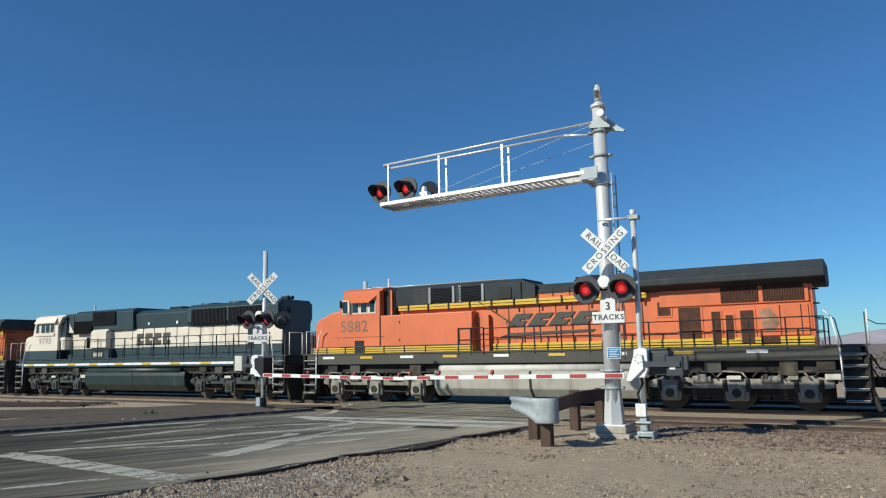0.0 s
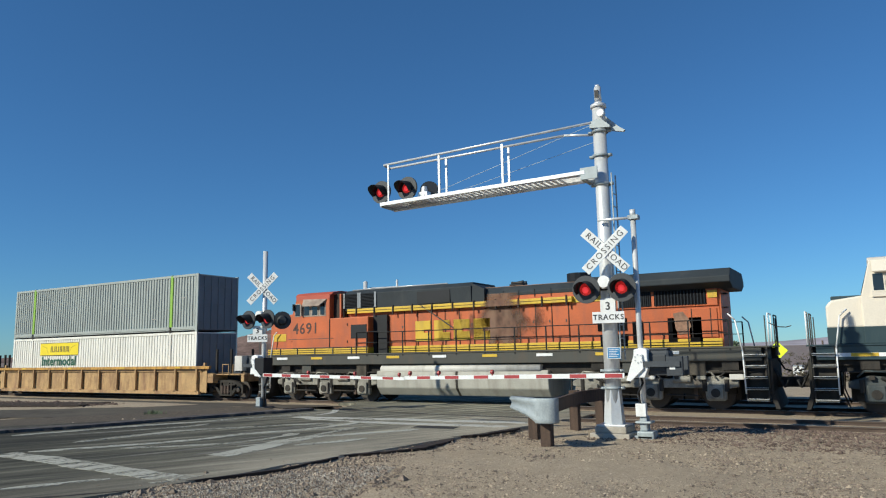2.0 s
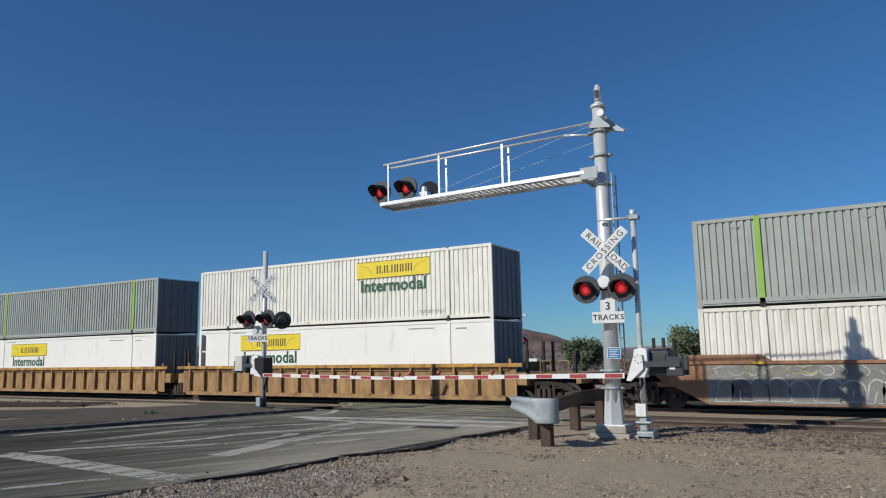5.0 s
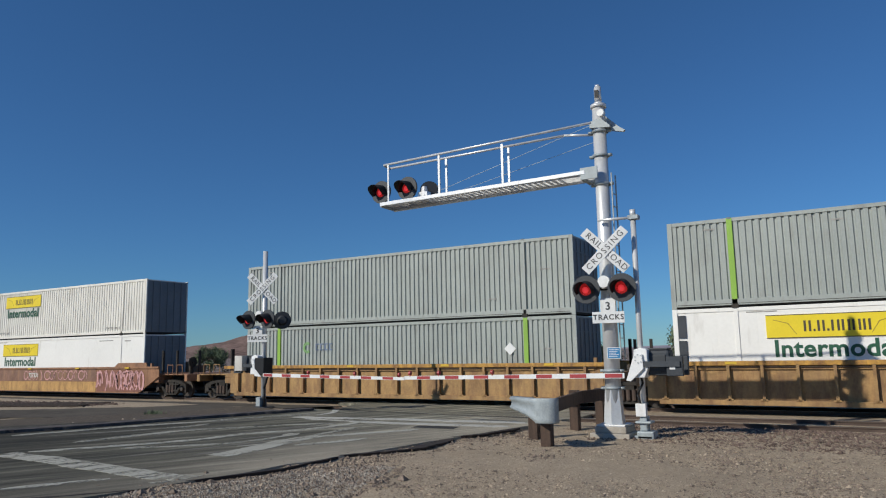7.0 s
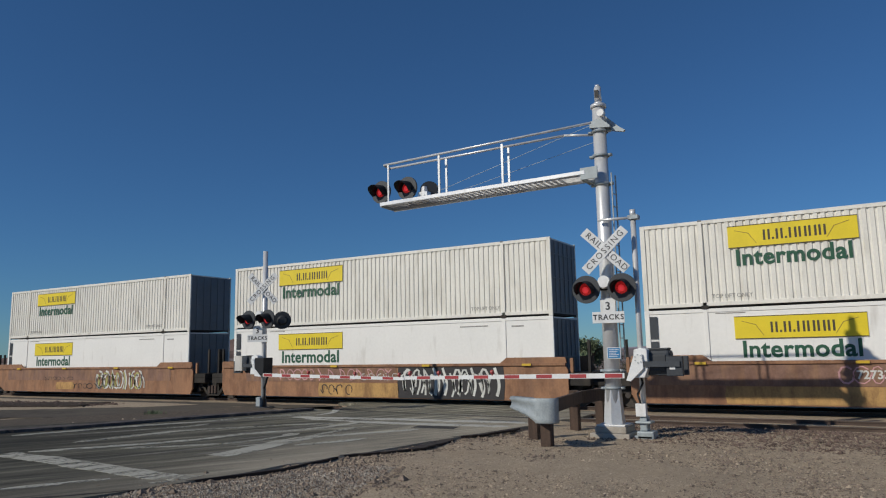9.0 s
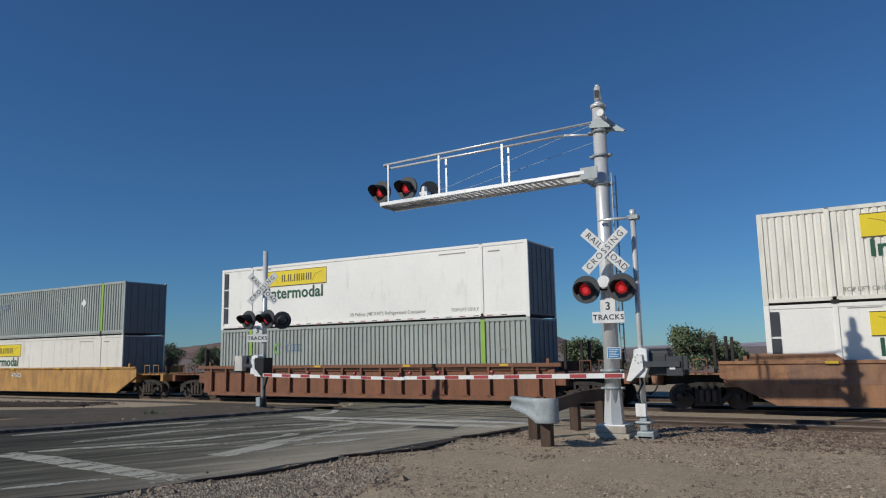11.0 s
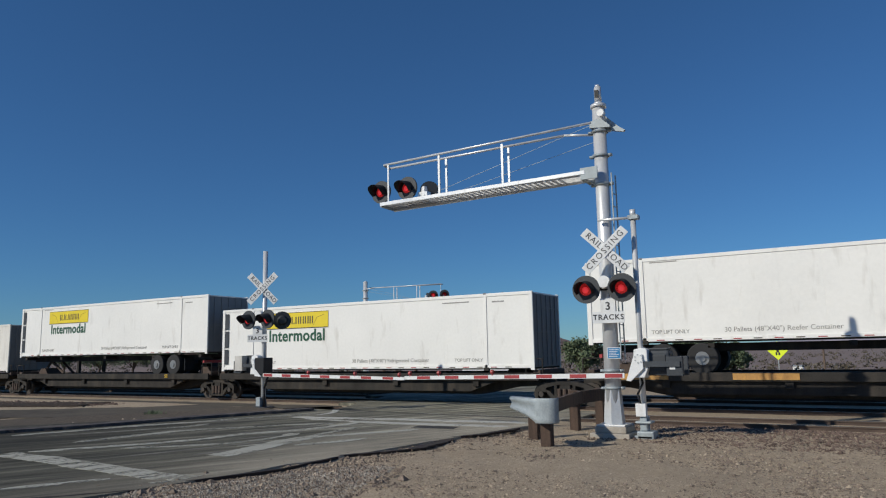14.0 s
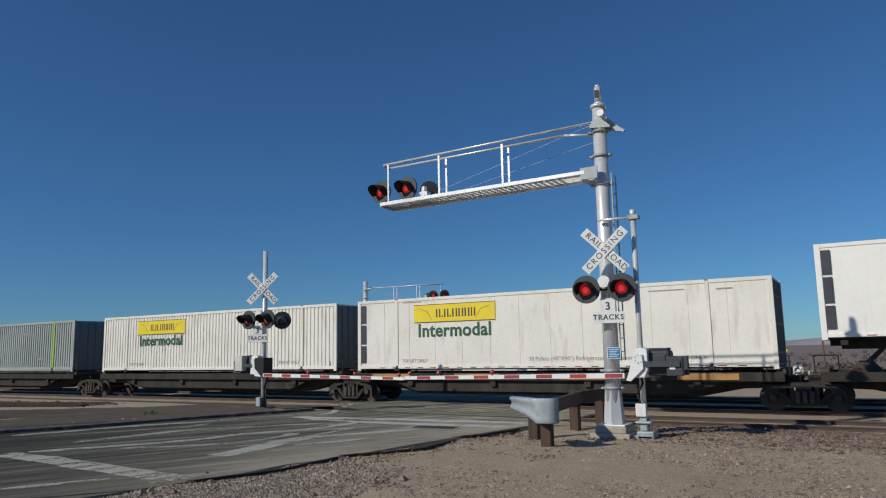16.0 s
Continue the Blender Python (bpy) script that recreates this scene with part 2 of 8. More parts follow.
GALV = mat("galvanised_steel", (0.33, 0.37, 0.39), 0.6, 0.3, var=0.15, scale=5, fine=30)
WHITE = mat("white_sheeting", (0.75, 0.76, 0.76), 0.5, var=0.05, scale=3, dirt=0.15, dirt_col=(0.5, 0.48, 0.45))
WHITE_BOX = mat("white_housing_paint", (0.74, 0.75, 0.75), 0.5, var=0.06, scale=3, dirt=0.3, dirt_col=(0.4, 0.38, 0.35))
RED_STRIPE = mat("red_reflective", (0.36, 0.04, 0.045), 0.5, var=0.15)
SEAM = mat("dark_seam", (0.03, 0.02, 0.015), 0.8, var=0.2)
LAMP_BLACK = mat("weathered_black_lamp_paint", (0.045, 0.05, 0.057), 0.55, var=0.15, spec=0.4)
TRUCK_DARK = mat("oily_brown_bogie", (0.085, 0.074, 0.06), 0.85, var=0.35, scale=2.5, dirt=0.7, dirt_col=(0.02, 0.019, 0.018), spec=0.2)
MACHINE = mat("dark_machine_grey", (0.055, 0.062, 0.072), 0.6, 0.0, var=0.2, spec=0.25)
LETTER = mat("black_lettering", (0.03, 0.03, 0.035), 0.6, var=0.1)
BLACK = mat("black_paint", (0.014, 0.015, 0.018), 0.55, var=0.2, spec=0.3)
LENS_ON = mat("lit_red_lens", (0.5, 0.02, 0.022), 0.25, var=0.25, scale=12, glow=0.5)
BULB = mat("lit_red_bulb", (0.9, 0.05, 0.06), 0.3, var=0.02, glow=0.8)
LENS_DIM = mat("red_lens", (0.34, 0.02, 0.02), 0.25, var=0.2, scale=9, glow=0.15)
BLUE_SIGN = mat("blue_placard", (0.05, 0.24, 0.5), 0.5, var=0.06)
# slight emission added, so the plate looks brighter than its colour alone
YELLOW_SIGN = mat("fluorescent_sign", (0.72, 0.85, 0.03), 0.5, var=0.04, glow=0.12)

GREY_BOX = mat("grey_container_paint", (0.335, 0.365, 0.345), 0.5, var=0.08, scale=0.6, fine=12, dirt=0.22, dirt_col=(0.22, 0.215, 0.2))
WHITE_BOX_C = mat("white_container_paint", (0.76, 0.74, 0.675), 0.45, var=0.05, scale=0.6, fine=12, dirt=0.3, dirt_col=(0.48, 0.45, 0.38))
WHITE_REEFER = mat("white_smooth_panel", (0.83, 0.82, 0.785), 0.35, var=0.03, scale=0.5, fine=10, dirt=0.06, dirt_col=(0.52, 0.49, 0.44))
CREAM_BOX = mat("cream_panel", (0.74, 0.715, 0.655), 0.45, var=0.05, scale=0.5, fine=10, dirt=0.25, dirt_col=(0.48, 0.43, 0.36))
# dark fittings, and box ends whose shade is put into the colour
DARK_END = mat("shaded_end_and_fitting_grey", (0.17, 0.185, 0.2), 0.6, var=0.12, scale=1)
LIME = mat("lime_band", (0.25, 0.44, 0.06), 0.5, var=0.08)
LOGO_YELLOW = mat("yellow_panel", (0.76, 0.59, 0.02), 0.5, var=0.05)
STENCIL = mat("faded_grey_stencil", (0.31, 0.3, 0.28), 0.7, var=0.25, scale=6)
LOGO_OCHRE = mat("ochre_scroll", (0.34, 0.24, 0.03), 0.6, var=0.1)
LOGO_DARK = mat("dark_bar", (0.07, 0.055, 0.03), 0.6, var=0.1)
GREEN_TEXT = mat("green_lettering", (0.014, 0.085, 0.046), 0.55, var=0.1)
EMBLEM_GREEN = mat("faded_green_mark", (0.2, 0.38, 0.14), 0.55, var=0.2)
BLUE_MARK = mat("blue_mark", (0.15, 0.2, 0.31), 0.55, var=0.2)
WELL_TAN = mat("tan_well_car_paint", (0.37, 0.225, 0.09), 0.7, var=0.18, scale=1.2, fine=14, dirt=0.62, dirt_col=(0.2, 0.115, 0.062), rust=0.5)
WELL_GOLD = mat("ochre_sill_paint", (0.5, 0.27, 0.05), 0.6, var=0.2, scale=1.5, fine=14, dirt=0.5, dirt_col=(0.25, 0.12, 0.045), rust=0.7)
WELL_PEACH = mat("peach_faded_well_car_paint", (0.43, 0.275, 0.125), 0.7, var=0.15, scale=1.2, fine=14, dirt=0.5, dirt_col=(0.26, 0.145, 0.08), rust=0.5)
WELL_PATCH = mat("tan_primer", (0.47, 0.28, 0.1), 0.75, var=0.14, scale=1.2, fine=14, dirt=0.35, dirt_col=(0.3, 0.17, 0.07), rust=0.55)
WELL_BAND = mat("pinkish_brown_faded_band", (0.22, 0.125, 0.09), 0.75, var=0.2, scale=1.2, fine=14, dirt=0.6, dirt_col=(0.36, 0.2, 0.1), rust=0.4)
SPRAY_DULL = mat("dull_grey_spray_paint", (0.44, 0.44, 0.41), 0.75, var=0.3, scale=3)
SPRAY_DARK = mat("black_spray_paint", (0.03, 0.028, 0.03), 0.7, var=0.2)
SPRAY_LIME = mat("yellow_green_spray_paint", (0.42, 0.42, 0.14), 0.7, var=0.2)
WELL_YELLOW = mat("yellow_well_car_paint", (0.47, 0.255, 0.07), 0.65, var=0.16, scale=1, fine=14, dirt=0.55, dirt_col=(0.24, 0.13, 0.06), rust=0.35)
WELL_RUST = mat("faded_red_well_car_paint", (0.31, 0.16, 0.085), 0.75, var=0.16, scale=1, fine=14, dirt=0.5, dirt_col=(0.2, 0.11, 0.07), rust=0.5)
WELL_BROWN = mat("brown_well_car_paint", (0.21, 0.085, 0.045), 0.7, var=0.14, scale=1, fine=14, dirt=0.35, dirt_col=(0.1, 0.06, 0.04), rust=0.5)
WELL_GREY = mat("grey_painted_over_side", (0.22, 0.215, 0.205), 0.75, var=0.16, scale=1, fine=14, dirt=0.35, dirt_col=(0.13, 0.11, 0.1))
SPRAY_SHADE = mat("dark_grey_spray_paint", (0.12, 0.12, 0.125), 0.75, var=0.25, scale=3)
SPRAY_FILL = mat("reddish_brown_spray_paint", (0.2, 0.085, 0.06), 0.75, var=0.2, scale=2, dirt=0.4, dirt_col=(0.3, 0.16, 0.1))
SPRAY = mat("pale_spray_paint", (0.6, 0.6, 0.56), 0.7, var=0.15)
SPRAY_PINK = mat("pink_spray_paint", (0.55, 0.3, 0.3), 0.7, var=0.15)
UNDER = mat("black_running_gear", (0.038, 0.035, 0.032), 0.85, var=0.3, dirt=0.5, dirt_col=(0.075, 0.062, 0.05), spec=0.2)
WHEEL = mat("wheel_steel", (0.055, 0.046, 0.04), 0.65, 0.3, var=0.25)
TYRE = mat("tyre_rubber", (0.025, 0.025, 0.026), 0.85, var=0.2)
RIM = mat("bright_wheel_rim", (0.3, 0.3, 0.3), 0.35, 0.6, var=0.08)
TRUCK_GREY = mat("grey_bogie_paint", (0.29, 0.275, 0.235), 0.75, var=0.3, scale=2.5, dirt=0.8, dirt_col=(0.1, 0.085, 0.07))
TANK_GREY = mat("pale_grey_tank_paint", (0.38, 0.365, 0.32), 0.6, var=0.1, dirt=0.4, dirt_col=(0.22, 0.2, 0.165))
TANK_WHITE = mat("off_white_reservoir_paint", (0.56, 0.54, 0.5), 0.55, var=0.08, dirt=0.3, dirt_col=(0.3, 0.27, 0.23))
TANK_GREEN = mat("dark_green_tank_paint", (0.011, 0.026, 0.025), 0.45, var=0.12, dirt=0.35, dirt_col=(0.06, 0.065, 0.06))
ORANGE = mat("orange_locomotive_paint", (0.62, 0.15, 0.055), 0.45, var=0.07, scale=0.7, dirt=0.25, dirt_col=(0.42, 0.12, 0.055))
ORANGE_OLD = mat("sunburnt_orange_paint", (0.47, 0.105, 0.028), 0.55, var=0.16, scale=0.9, dirt=0.5, dirt_col=(0.29, 0.085, 0.042))
GRILLE_BROWN = mat("brown_dusty_grille", (0.075, 0.036, 0.026), 0.8, var=0.3, scale=4, spec=0.2)
RED_ROOF = mat("faded_red_roof_paint", (0.4, 0.075, 0.04), 0.55, var=0.12)
LOCO_YELLOW = mat("yellow_stripe_paint", (0.6, 0.39, 0.03), 0.5, var=0.08, dirt=0.2, dirt_col=(0.4, 0.26, 0.05))
LOCO_BLACK = mat("black_hood_paint", (0.01, 0.013, 0.018), 0.65, var=0.25, scale=1, dirt=0.25, dirt_col=(0.026, 0.028, 0.031), spec=0.22)
RAIL_BLACK = mat("black_handrail_paint", (0.012, 0.012, 0.013), 0.6, var=0.2, spec=0.3)
HOOD_GREY = mat("weathered_dark_hood_paint", (0.03, 0.037, 0.043), 0.65, var=0.2, scale=0.8, dirt=0.3, dirt_col=(0.055, 0.058, 0.06), spec=0.25)
SILL_GREY = mat("dark_sill_paint", (0.055, 0.055, 0.048), 0.65, var=0.15, dirt=0.3)
GRIMY = mat("grimy_pale_paint", (0.34, 0.27, 0.22), 0.7, var=0.25, scale=3, dirt=0.5, dirt_col=(0.14, 0.1, 0.08))
CREAM = mat("cream_locomotive_paint", (0.69, 0.625, 0.53), 0.45, var=0.06, scale=0.7, dirt=0.25, dirt_col=(0.5, 0.4, 0.3))
GREEN = mat("dark_green_locomotive_paint", (0.022, 0.045, 0.054), 0.42, var=0.1, scale=0.7, dirt=0.15, dirt_col=(0.05, 0.075, 0.075))
FADED_NUMBER = mat("faded_road_number", (0.24, 0.115, 0.075), 0.6, var=0.25, scale=3)
NUMBER_BROWN = mat("brown_road_number", (0.07, 0.03, 0.022), 0.6, var=0.15)
TRUCK_TEAL = mat("dark_blue_grey_bogie", (0.05, 0.062, 0.066), 0.75, var=0.3, scale=2.5, dirt=0.6, dirt_col=(0.1, 0.1, 0.092), spec=0.25)
SOOT = mat("burnt_bare_paint", (0.26, 0.15, 0.1), 0.8, var=0.35, scale=1.2, fine=8)
GRILLE = mat("grille_mesh", (0.005, 0.005, 0.006), 0.9, var=0.3, spec=0.1)


def burnt_mat():
    """Scorched metal that fades into the paint round it with an uneven rim."""
    m = mat("scorched_paint", (0.15, 0.08, 0.055), 0.85, var=0.42, scale=1.3, fine=5, dirt=0.65, dirt_col=(0.26, 0.16, 0.11))
    n, link = m.node_tree.nodes, m.node_tree.links.new
    co = n.new("ShaderNodeTexCoord")
    mp = n.new("ShaderNodeMapping")
    mp.inputs["Location"].default_value = (-1.4 / 1.4, 0, -3.4 / 1.7)
    mp.inputs["Scale"].default_value = (1 / 1.4, 0, 1 / 1.7)
    link(co.outputs["Object"], mp.inputs[0])
    ln = n.new("ShaderNodeVectorMath")
    ln.operation = "LENGTH"
    link(mp.outputs[0], ln.inputs[0])
    ns = n.new("ShaderNodeTexNoise")
    ns.inputs["Scale"].default_value, ns.inputs["Detail"].default_value = 1.1, 9
    st = n.new("ShaderNodeMapping")
    st.inputs["Scale"].default_value = (1.3, 1, 0.8)
    link(co.outputs["Object"], st.inputs[0]), link(st.outputs[0], ns.inputs["Vector"])
    ad = n.new("ShaderNodeMath")
    ad.operation = "MULTIPLY_ADD"
    ad.inputs[1].default_value = 3.0
    link(ns.outputs["Fac"], ad.inputs[0]), link(ln.outputs["Value"], ad.inputs[2])
    rg = n.new("ShaderNodeMapRange")
    rg.inputs[1].default_value, rg.inputs[2].default_value, rg.inputs[3].default_value, rg.inputs[4].default_value = 1.75, 2.5, 0.9, 0.0
    link(ad.outputs[0], rg.inputs[0])
    link(rg.outputs[0], n["Principled BSDF"].inputs["Alpha"])
    return m


BURNT = burnt_mat()
GLASS = mat("dark_cab_glass", (0.015, 0.018, 0.022), 0.06, var=0.05, spec=0.8)
HOSE = mat("rubber_hose", (0.02, 0.02, 0.02), 0.7, var=0.1)
BARK = mat("bark", (0.13, 0.095, 0.07), 0.95, var=0.3, scale=6)
LEAF = mat("dusty_green_leaf", (0.125, 0.165, 0.09), 0.8, var=0.35, scale=1.5)
LEAF_DRY = mat("dry_twig", (0.17, 0.125, 0.095), 0.9, var=0.3, scale=1.5)
BRUSH = mat("grey_brown_brush", (0.105, 0.09, 0.065), 0.95, var=0.3, scale=0.8)
STUCCO = mat("stucco", (0.5, 0.44, 0.37), 0.9, var=0.1)


# ---- mesh helpers ----
class Shape:
    """Collects boxes, bars and sheets into one mesh."""

    def __init__(self):
        self.v, self.f = [], []

    def add(self, verts, faces):
        k = len(self.v)
        self.v += [tuple(p) for p in verts]
        self.f += [tuple(i + k for i in f) for f in faces]
        return self

    def box(self, x0, x1, y0, y1, z0, z1, m=None):
        p = [Vector((x, y, z)) for z in (z0, z1) for y in (y0, y1) for x in (x0, x1)]
        if m is not None:
            p = [m @ q for q in p]
        return self.add(p, [(0, 2, 3, 1), (4, 5, 7, 6), (0, 1, 5, 4), (2, 6, 7, 3), (0, 4, 6, 2), (1, 3, 7, 5)])

    def cyl(self, a, b, r, r1=None, n=12, caps=True):
        a, b = Vector(a), Vector(b)
        r1 = r if r1 is None else r1
        d = (b - a).normalized()
        s = d.cross(Vector((0, 0, 1)) if abs(d.z) < 0.9 else Vector((1, 0, 0))).normalized()
        t = s.cross(d)
        ring = [(math.cos(2 * math.pi * i / n), math.sin(2 * math.pi * i / n)) for i in range(n)]
        p = [a + (s * c + t * q) * r for c, q in ring] + [b + (s * c + t * q) * r1 for c, q in ring]
        f = [(i, (i + 1) % n, n + (i + 1) % n, n + i) for i in range(n)]
        if caps:
            f += [tuple(range(n - 1, -1, -1)), tuple(range(n, 2 * n))]
        return self.add(p, f)

    def tube(self, pts, r, n=8):
        for a, b in zip(pts, pts[1:]):
            self.cyl(a, b, r, n=n)
        return self

    def prism(self, prof, lo, hi, axis="y"):
        """A closed outline pushed along an axis; the outline's two numbers are the other two axes in order."""
        def at(a, b, c):
            return {"x": (c, a, b), "y": (a, c, b), "z": (a, b, c)}[axis]
        n = len(prof)
        p = [at(a, b, lo) for a, b in prof] + [at(a, b, hi) for a, b in prof]
        f = [(i, (i + 1) % n, n + (i + 1) % n, n + i) for i in range(n)] + [tuple(range(n - 1, -1, -1)), tuple(range(n, 2 * n))]
        return self.add(p, f)

    def mesh(self, name):
        me = bpy.data.meshes.new(name)
        me.from_pydata(self.v, [], self.f)
        bm = bmesh.new()
        bm.from_mesh(me)
        bmesh.ops.recalc_face_normals(bm, faces=bm.faces)
        bm.to_mesh(me)
        bm.free()
        return me


def part(name, shape, material, parent, label="", bevel=0.0, smooth=False, at=None):
    """Links a shape as one mesh object under a thing or under a part."""
    me = shape if isinstance(shape, bpy.types.Mesh) else shape.mesh(name)
    if not me.materials:
        me.materials.append(material)
    if smooth:
        for poly in me.polygons:
            poly.use_smooth = len(poly.vertices) == 4
    ob = new(name, me)
    ob.parent = parent
    if at is not None:
        ob.matrix_basis = at
    if bevel:
        b = ob.modifiers.new("bevel", "BEVEL")
        b.width, b.segments, b.limit_method, b.angle_limit = bevel, 2, "ANGLE", radians(35)
    if label:
        ob["label"] = label
    return ob


def thing(name, label, category, m=None, group="", kind=""):
    ob = new(name)
    ob.empty_display_size = 0.2
    if m is not None:
        ob.matrix_basis = m
    return tagged(ob, label, category, group, kind)


def lettering(name, words, size, material, parent, m, depth=0.004, weight=0.0, space=1.0):
    """Words in the built-in font, as a thin mesh; the text lies in the local x-y plane, centred."""
    cu = bpy.data.curves.new(name, "FONT")
    cu.body, cu.size, cu.extrude, cu.offset = words, size, depth, weight
    cu.space_character = space
    cu.align_x, cu.align_y = "CENTER", "CENTER"
    cu.resolution_u = 3
    tmp = bpy.data.objects.new(name, cu)
    me = bpy.data.meshes.new_from_object(tmp)
    bpy.data.objects.remove(tmp)
    me.name = name
    me.materials.clear()
    me.materials.append(material)
    ob = new(name, me)
    ob.parent = parent
    ob.matrix_basis = m
    return ob


FACE = pose(0, 0, 0, 90)               # turns a drawing in x-y upright, to face -y


# ---- ground, road, tracks ----
def gz(x, y):
    """Height of the ground: it rises gently to the side and levels out at the tracks and beyond."""
    z = min(0.32, max(-0.1, -0.0139 * x))
    if y > 24:
        return -0.1
    return z * min(1, max(0, (20.2 - y) / 1.8)) - 0.1 * min(1, max(0, (y - 19.2) / 1.0))


def sheet(xs, ys, height):
    s = Shape()
    s.v = [(x, y, height(x, y)) for y in ys for x in xs]
    n = len(xs)
    s.f = [(j * n + i, j * n + i + 1, (j + 1) * n + i + 1, (j + 1) * n + i) for j in range(len(ys) - 1) for i in range(n - 1)]
    return s


def spread(lo, hi, n):
    return [lo + (hi - lo) * i / (n - 1) for i in range(n)]


def dirt_height(x, y):
    b = 0.05 * noise.noise((x * 0.35, y * 0.35, 0)) + 0.03 * noise.noise((x * 1.3, y * 1.3, 5)) + 0.022 * noise.noise((x * 3.7, y * 3.7, 6))
    flat = min(1, max(0, (-13.0 - x) / 3.0))          # graded level beyond the road
    return gz(x, y) + b * (1 if y < 19 else 0.3) * (1 - 0.9 * flat) - 0.02


xs = [-4500, -1500, -500, -200, -100, -60] + spread(-45, -10.4, 58) + spread(-10.2, 5, 112) + spread(5.6, 12, 10) + [20, 40, 100, 300, 1000, 4500]
ys = [-3000, -800, -200, -60, -20, -5] + spread(0, 4, 9) + spread(4.2, 16, 86) + spread(16.4, 22, 15) + spread(23, 60, 16) + [90, 160, 400, 1000, 2500, 4800]
ground = part("ground", sheet(xs, ys, dirt_height), DIRT, None, smooth=True)
tagged(ground, "dry tan desert gravel and dirt beside the crossing", "ground", kind="structure")


def road_edges(k):
    """Left and right edge of the road at the fraction k of its way: it comes from the viewer's left and bends over the tracks."""
    pts = [(-27.0, -3.0, -11.6, -3.0), (-20.9, 9.0, -9.16, 7.0), (-16.4, 15.9, -7.98, 14.4), (-16.2, 18.6, -7.35, 18.2),
           (-17.4, 22.0, -7.9, 21.6), (-20.5, 30.0, -11.3, 30.0), (-26.0, 40.0, -17.5, 40.0), (-40.0, 66.0, -31.5, 66.0)]
    t = k * (len(pts) - 1)
    i = min(int(t), len(pts) - 2)
    return [a + (b - a) * (t - i) for a, b in zip(pts[i], pts[i + 1])]


s = Shape()
rows, cols = 160, 24
for j in range(rows + 1):
    lx, ly, rx, ry = road_edges(j / rows)
    for i in range(cols + 1):
        q = i / cols
        x, y = lx + (rx - lx) * q, ly + (ry - ly) * q
        if i == cols:
            x += 0.16 * noise.noise((y * 1.1, 3, 0)) + 0.07 * noise.noise((y * 5, 7, 0))
        z = gz(x, y) + 0.03 if y < 18.6 else 0.0 - 0.012 * (y > 30)
        if 18.6 <= y < 20.4:
            z = (gz(x, 18.6) + 0.03) * (20.4 - y) / 1.8
        s.v.append((x, y, z))
n = cols + 1
s.f = [(j * n + i, j * n + i + 1, (j + 1) * n + i + 1, (j + 1) * n + i) for j in range(rows) for i in range(cols)]
k = len(s.v)
for j in range(rows + 1):                 # a broken edge with some thickness
    x, y, z = s.v[j * n + cols]
    s.v.append((x + 0.05, y, z - 0.16))
s.f += [(j * n + cols, k + j, k + j + 1, (j + 1) * n + cols) for j in range(rows)]
road = part("road", s, ASPHALT, None)
tagged(road, "worn grey asphalt road with cracked broken edge", "road", kind="structure")


def strip(name, material, pts, width, lift, label, thick=0.012, category="road marking", ragged=False):
    """A band laid on the ground along a line of points."""
    s = Shape()
    fine = []
    for a, b in zip(pts, pts[1:]):
        m = max(2, int(math.dist(a, b) / (0.1 if ragged else 0.5)))
        fine += [(a[0] + (b[0] - a[0]) * i / m, a[1] + (b[1] - a[1]) * i / m) for i in range(m)]
    fine.append(pts[-1])
    for i, (x, y) in enumerate(fine):
        ax, ay = fine[max(0, i - 1)]
        bx, by = fine[min(len(fine) - 1, i + 1)]
        d = Vector((bx - ax, by - ay)).normalized()
        w = width / 2 * (1 + 0.18 * noise.noise((x * 2.5, y * 2.5, 9)))
        w0 = w * min(1.0, 0.35 + 0.25 * min(i, len(fine) - 1 - i)) if ragged and width < 0.5 else w
        for q in (-1, 1):
            w = max(0.01, w0 + min(0.05, 0.6 * width) * (noise.noise((x * 9, y * 9, 3 * q)) + noise.noise((x * 2, y * 2, 8 * q)))) if ragged else w0
            px, py = x - d.y * w * q, y + d.x * w * q
            z = gz(px, py) + 0.03 + lift if py < 18.6 else lift + max(0, (gz(px, 18.6) + 0.03) * (20.4 - py) / 1.8)
            s.v += [(px, py, z), (px, py, z - thick)]
    for i in range(len(fine) - 1):
        a = i * 4
        s.f += [(a, a + 4, a + 6, a + 2), (a, a + 1, a + 5, a + 4), (a + 2, a + 6, a + 7, a + 3)]
    return tagged(part(name, s, material, None), label, category, kind="structure")


PAINTED = "worn white painted line on asphalt"
BAR_MARKS = [
    ([(-14.57, 7.88), (-13.11, 7.9), (-11.02, 7.79), (-9.94, 7.71), (-9.18, 7.83)], 0.5),
    ([(-9.43, 7.27), (-9.32, 7.54)], 0.24), ([(-10.95, 5.92), (-10.54, 6.78), (-10.3, 7.22)], 0.21)]
LANE_MARKS = [
    ([(-14.38, 8.26), (-13.37, 10.07), (-12.89, 11.14), (-12.77, 12.36), (-12.33, 13.21), (-11.94, 14.22), (-11.86, 15.76)], 0.27), ([(-11.85, 12.7), (-11.64, 13.05)], 0.3),
    ([(-10.62, 9.66), (-10.72, 10.69), (-10.94, 11.73), (-10.96, 12.47)], 0.5), ([(-10.96, 12.47), (-10.77, 13.02), (-10.33, 13.72), (-9.58, 14.99)], 0.3),
    ([(-10.35, 11.44), (-9.91, 12.36), (-9.65, 13.02)], 0.22)]
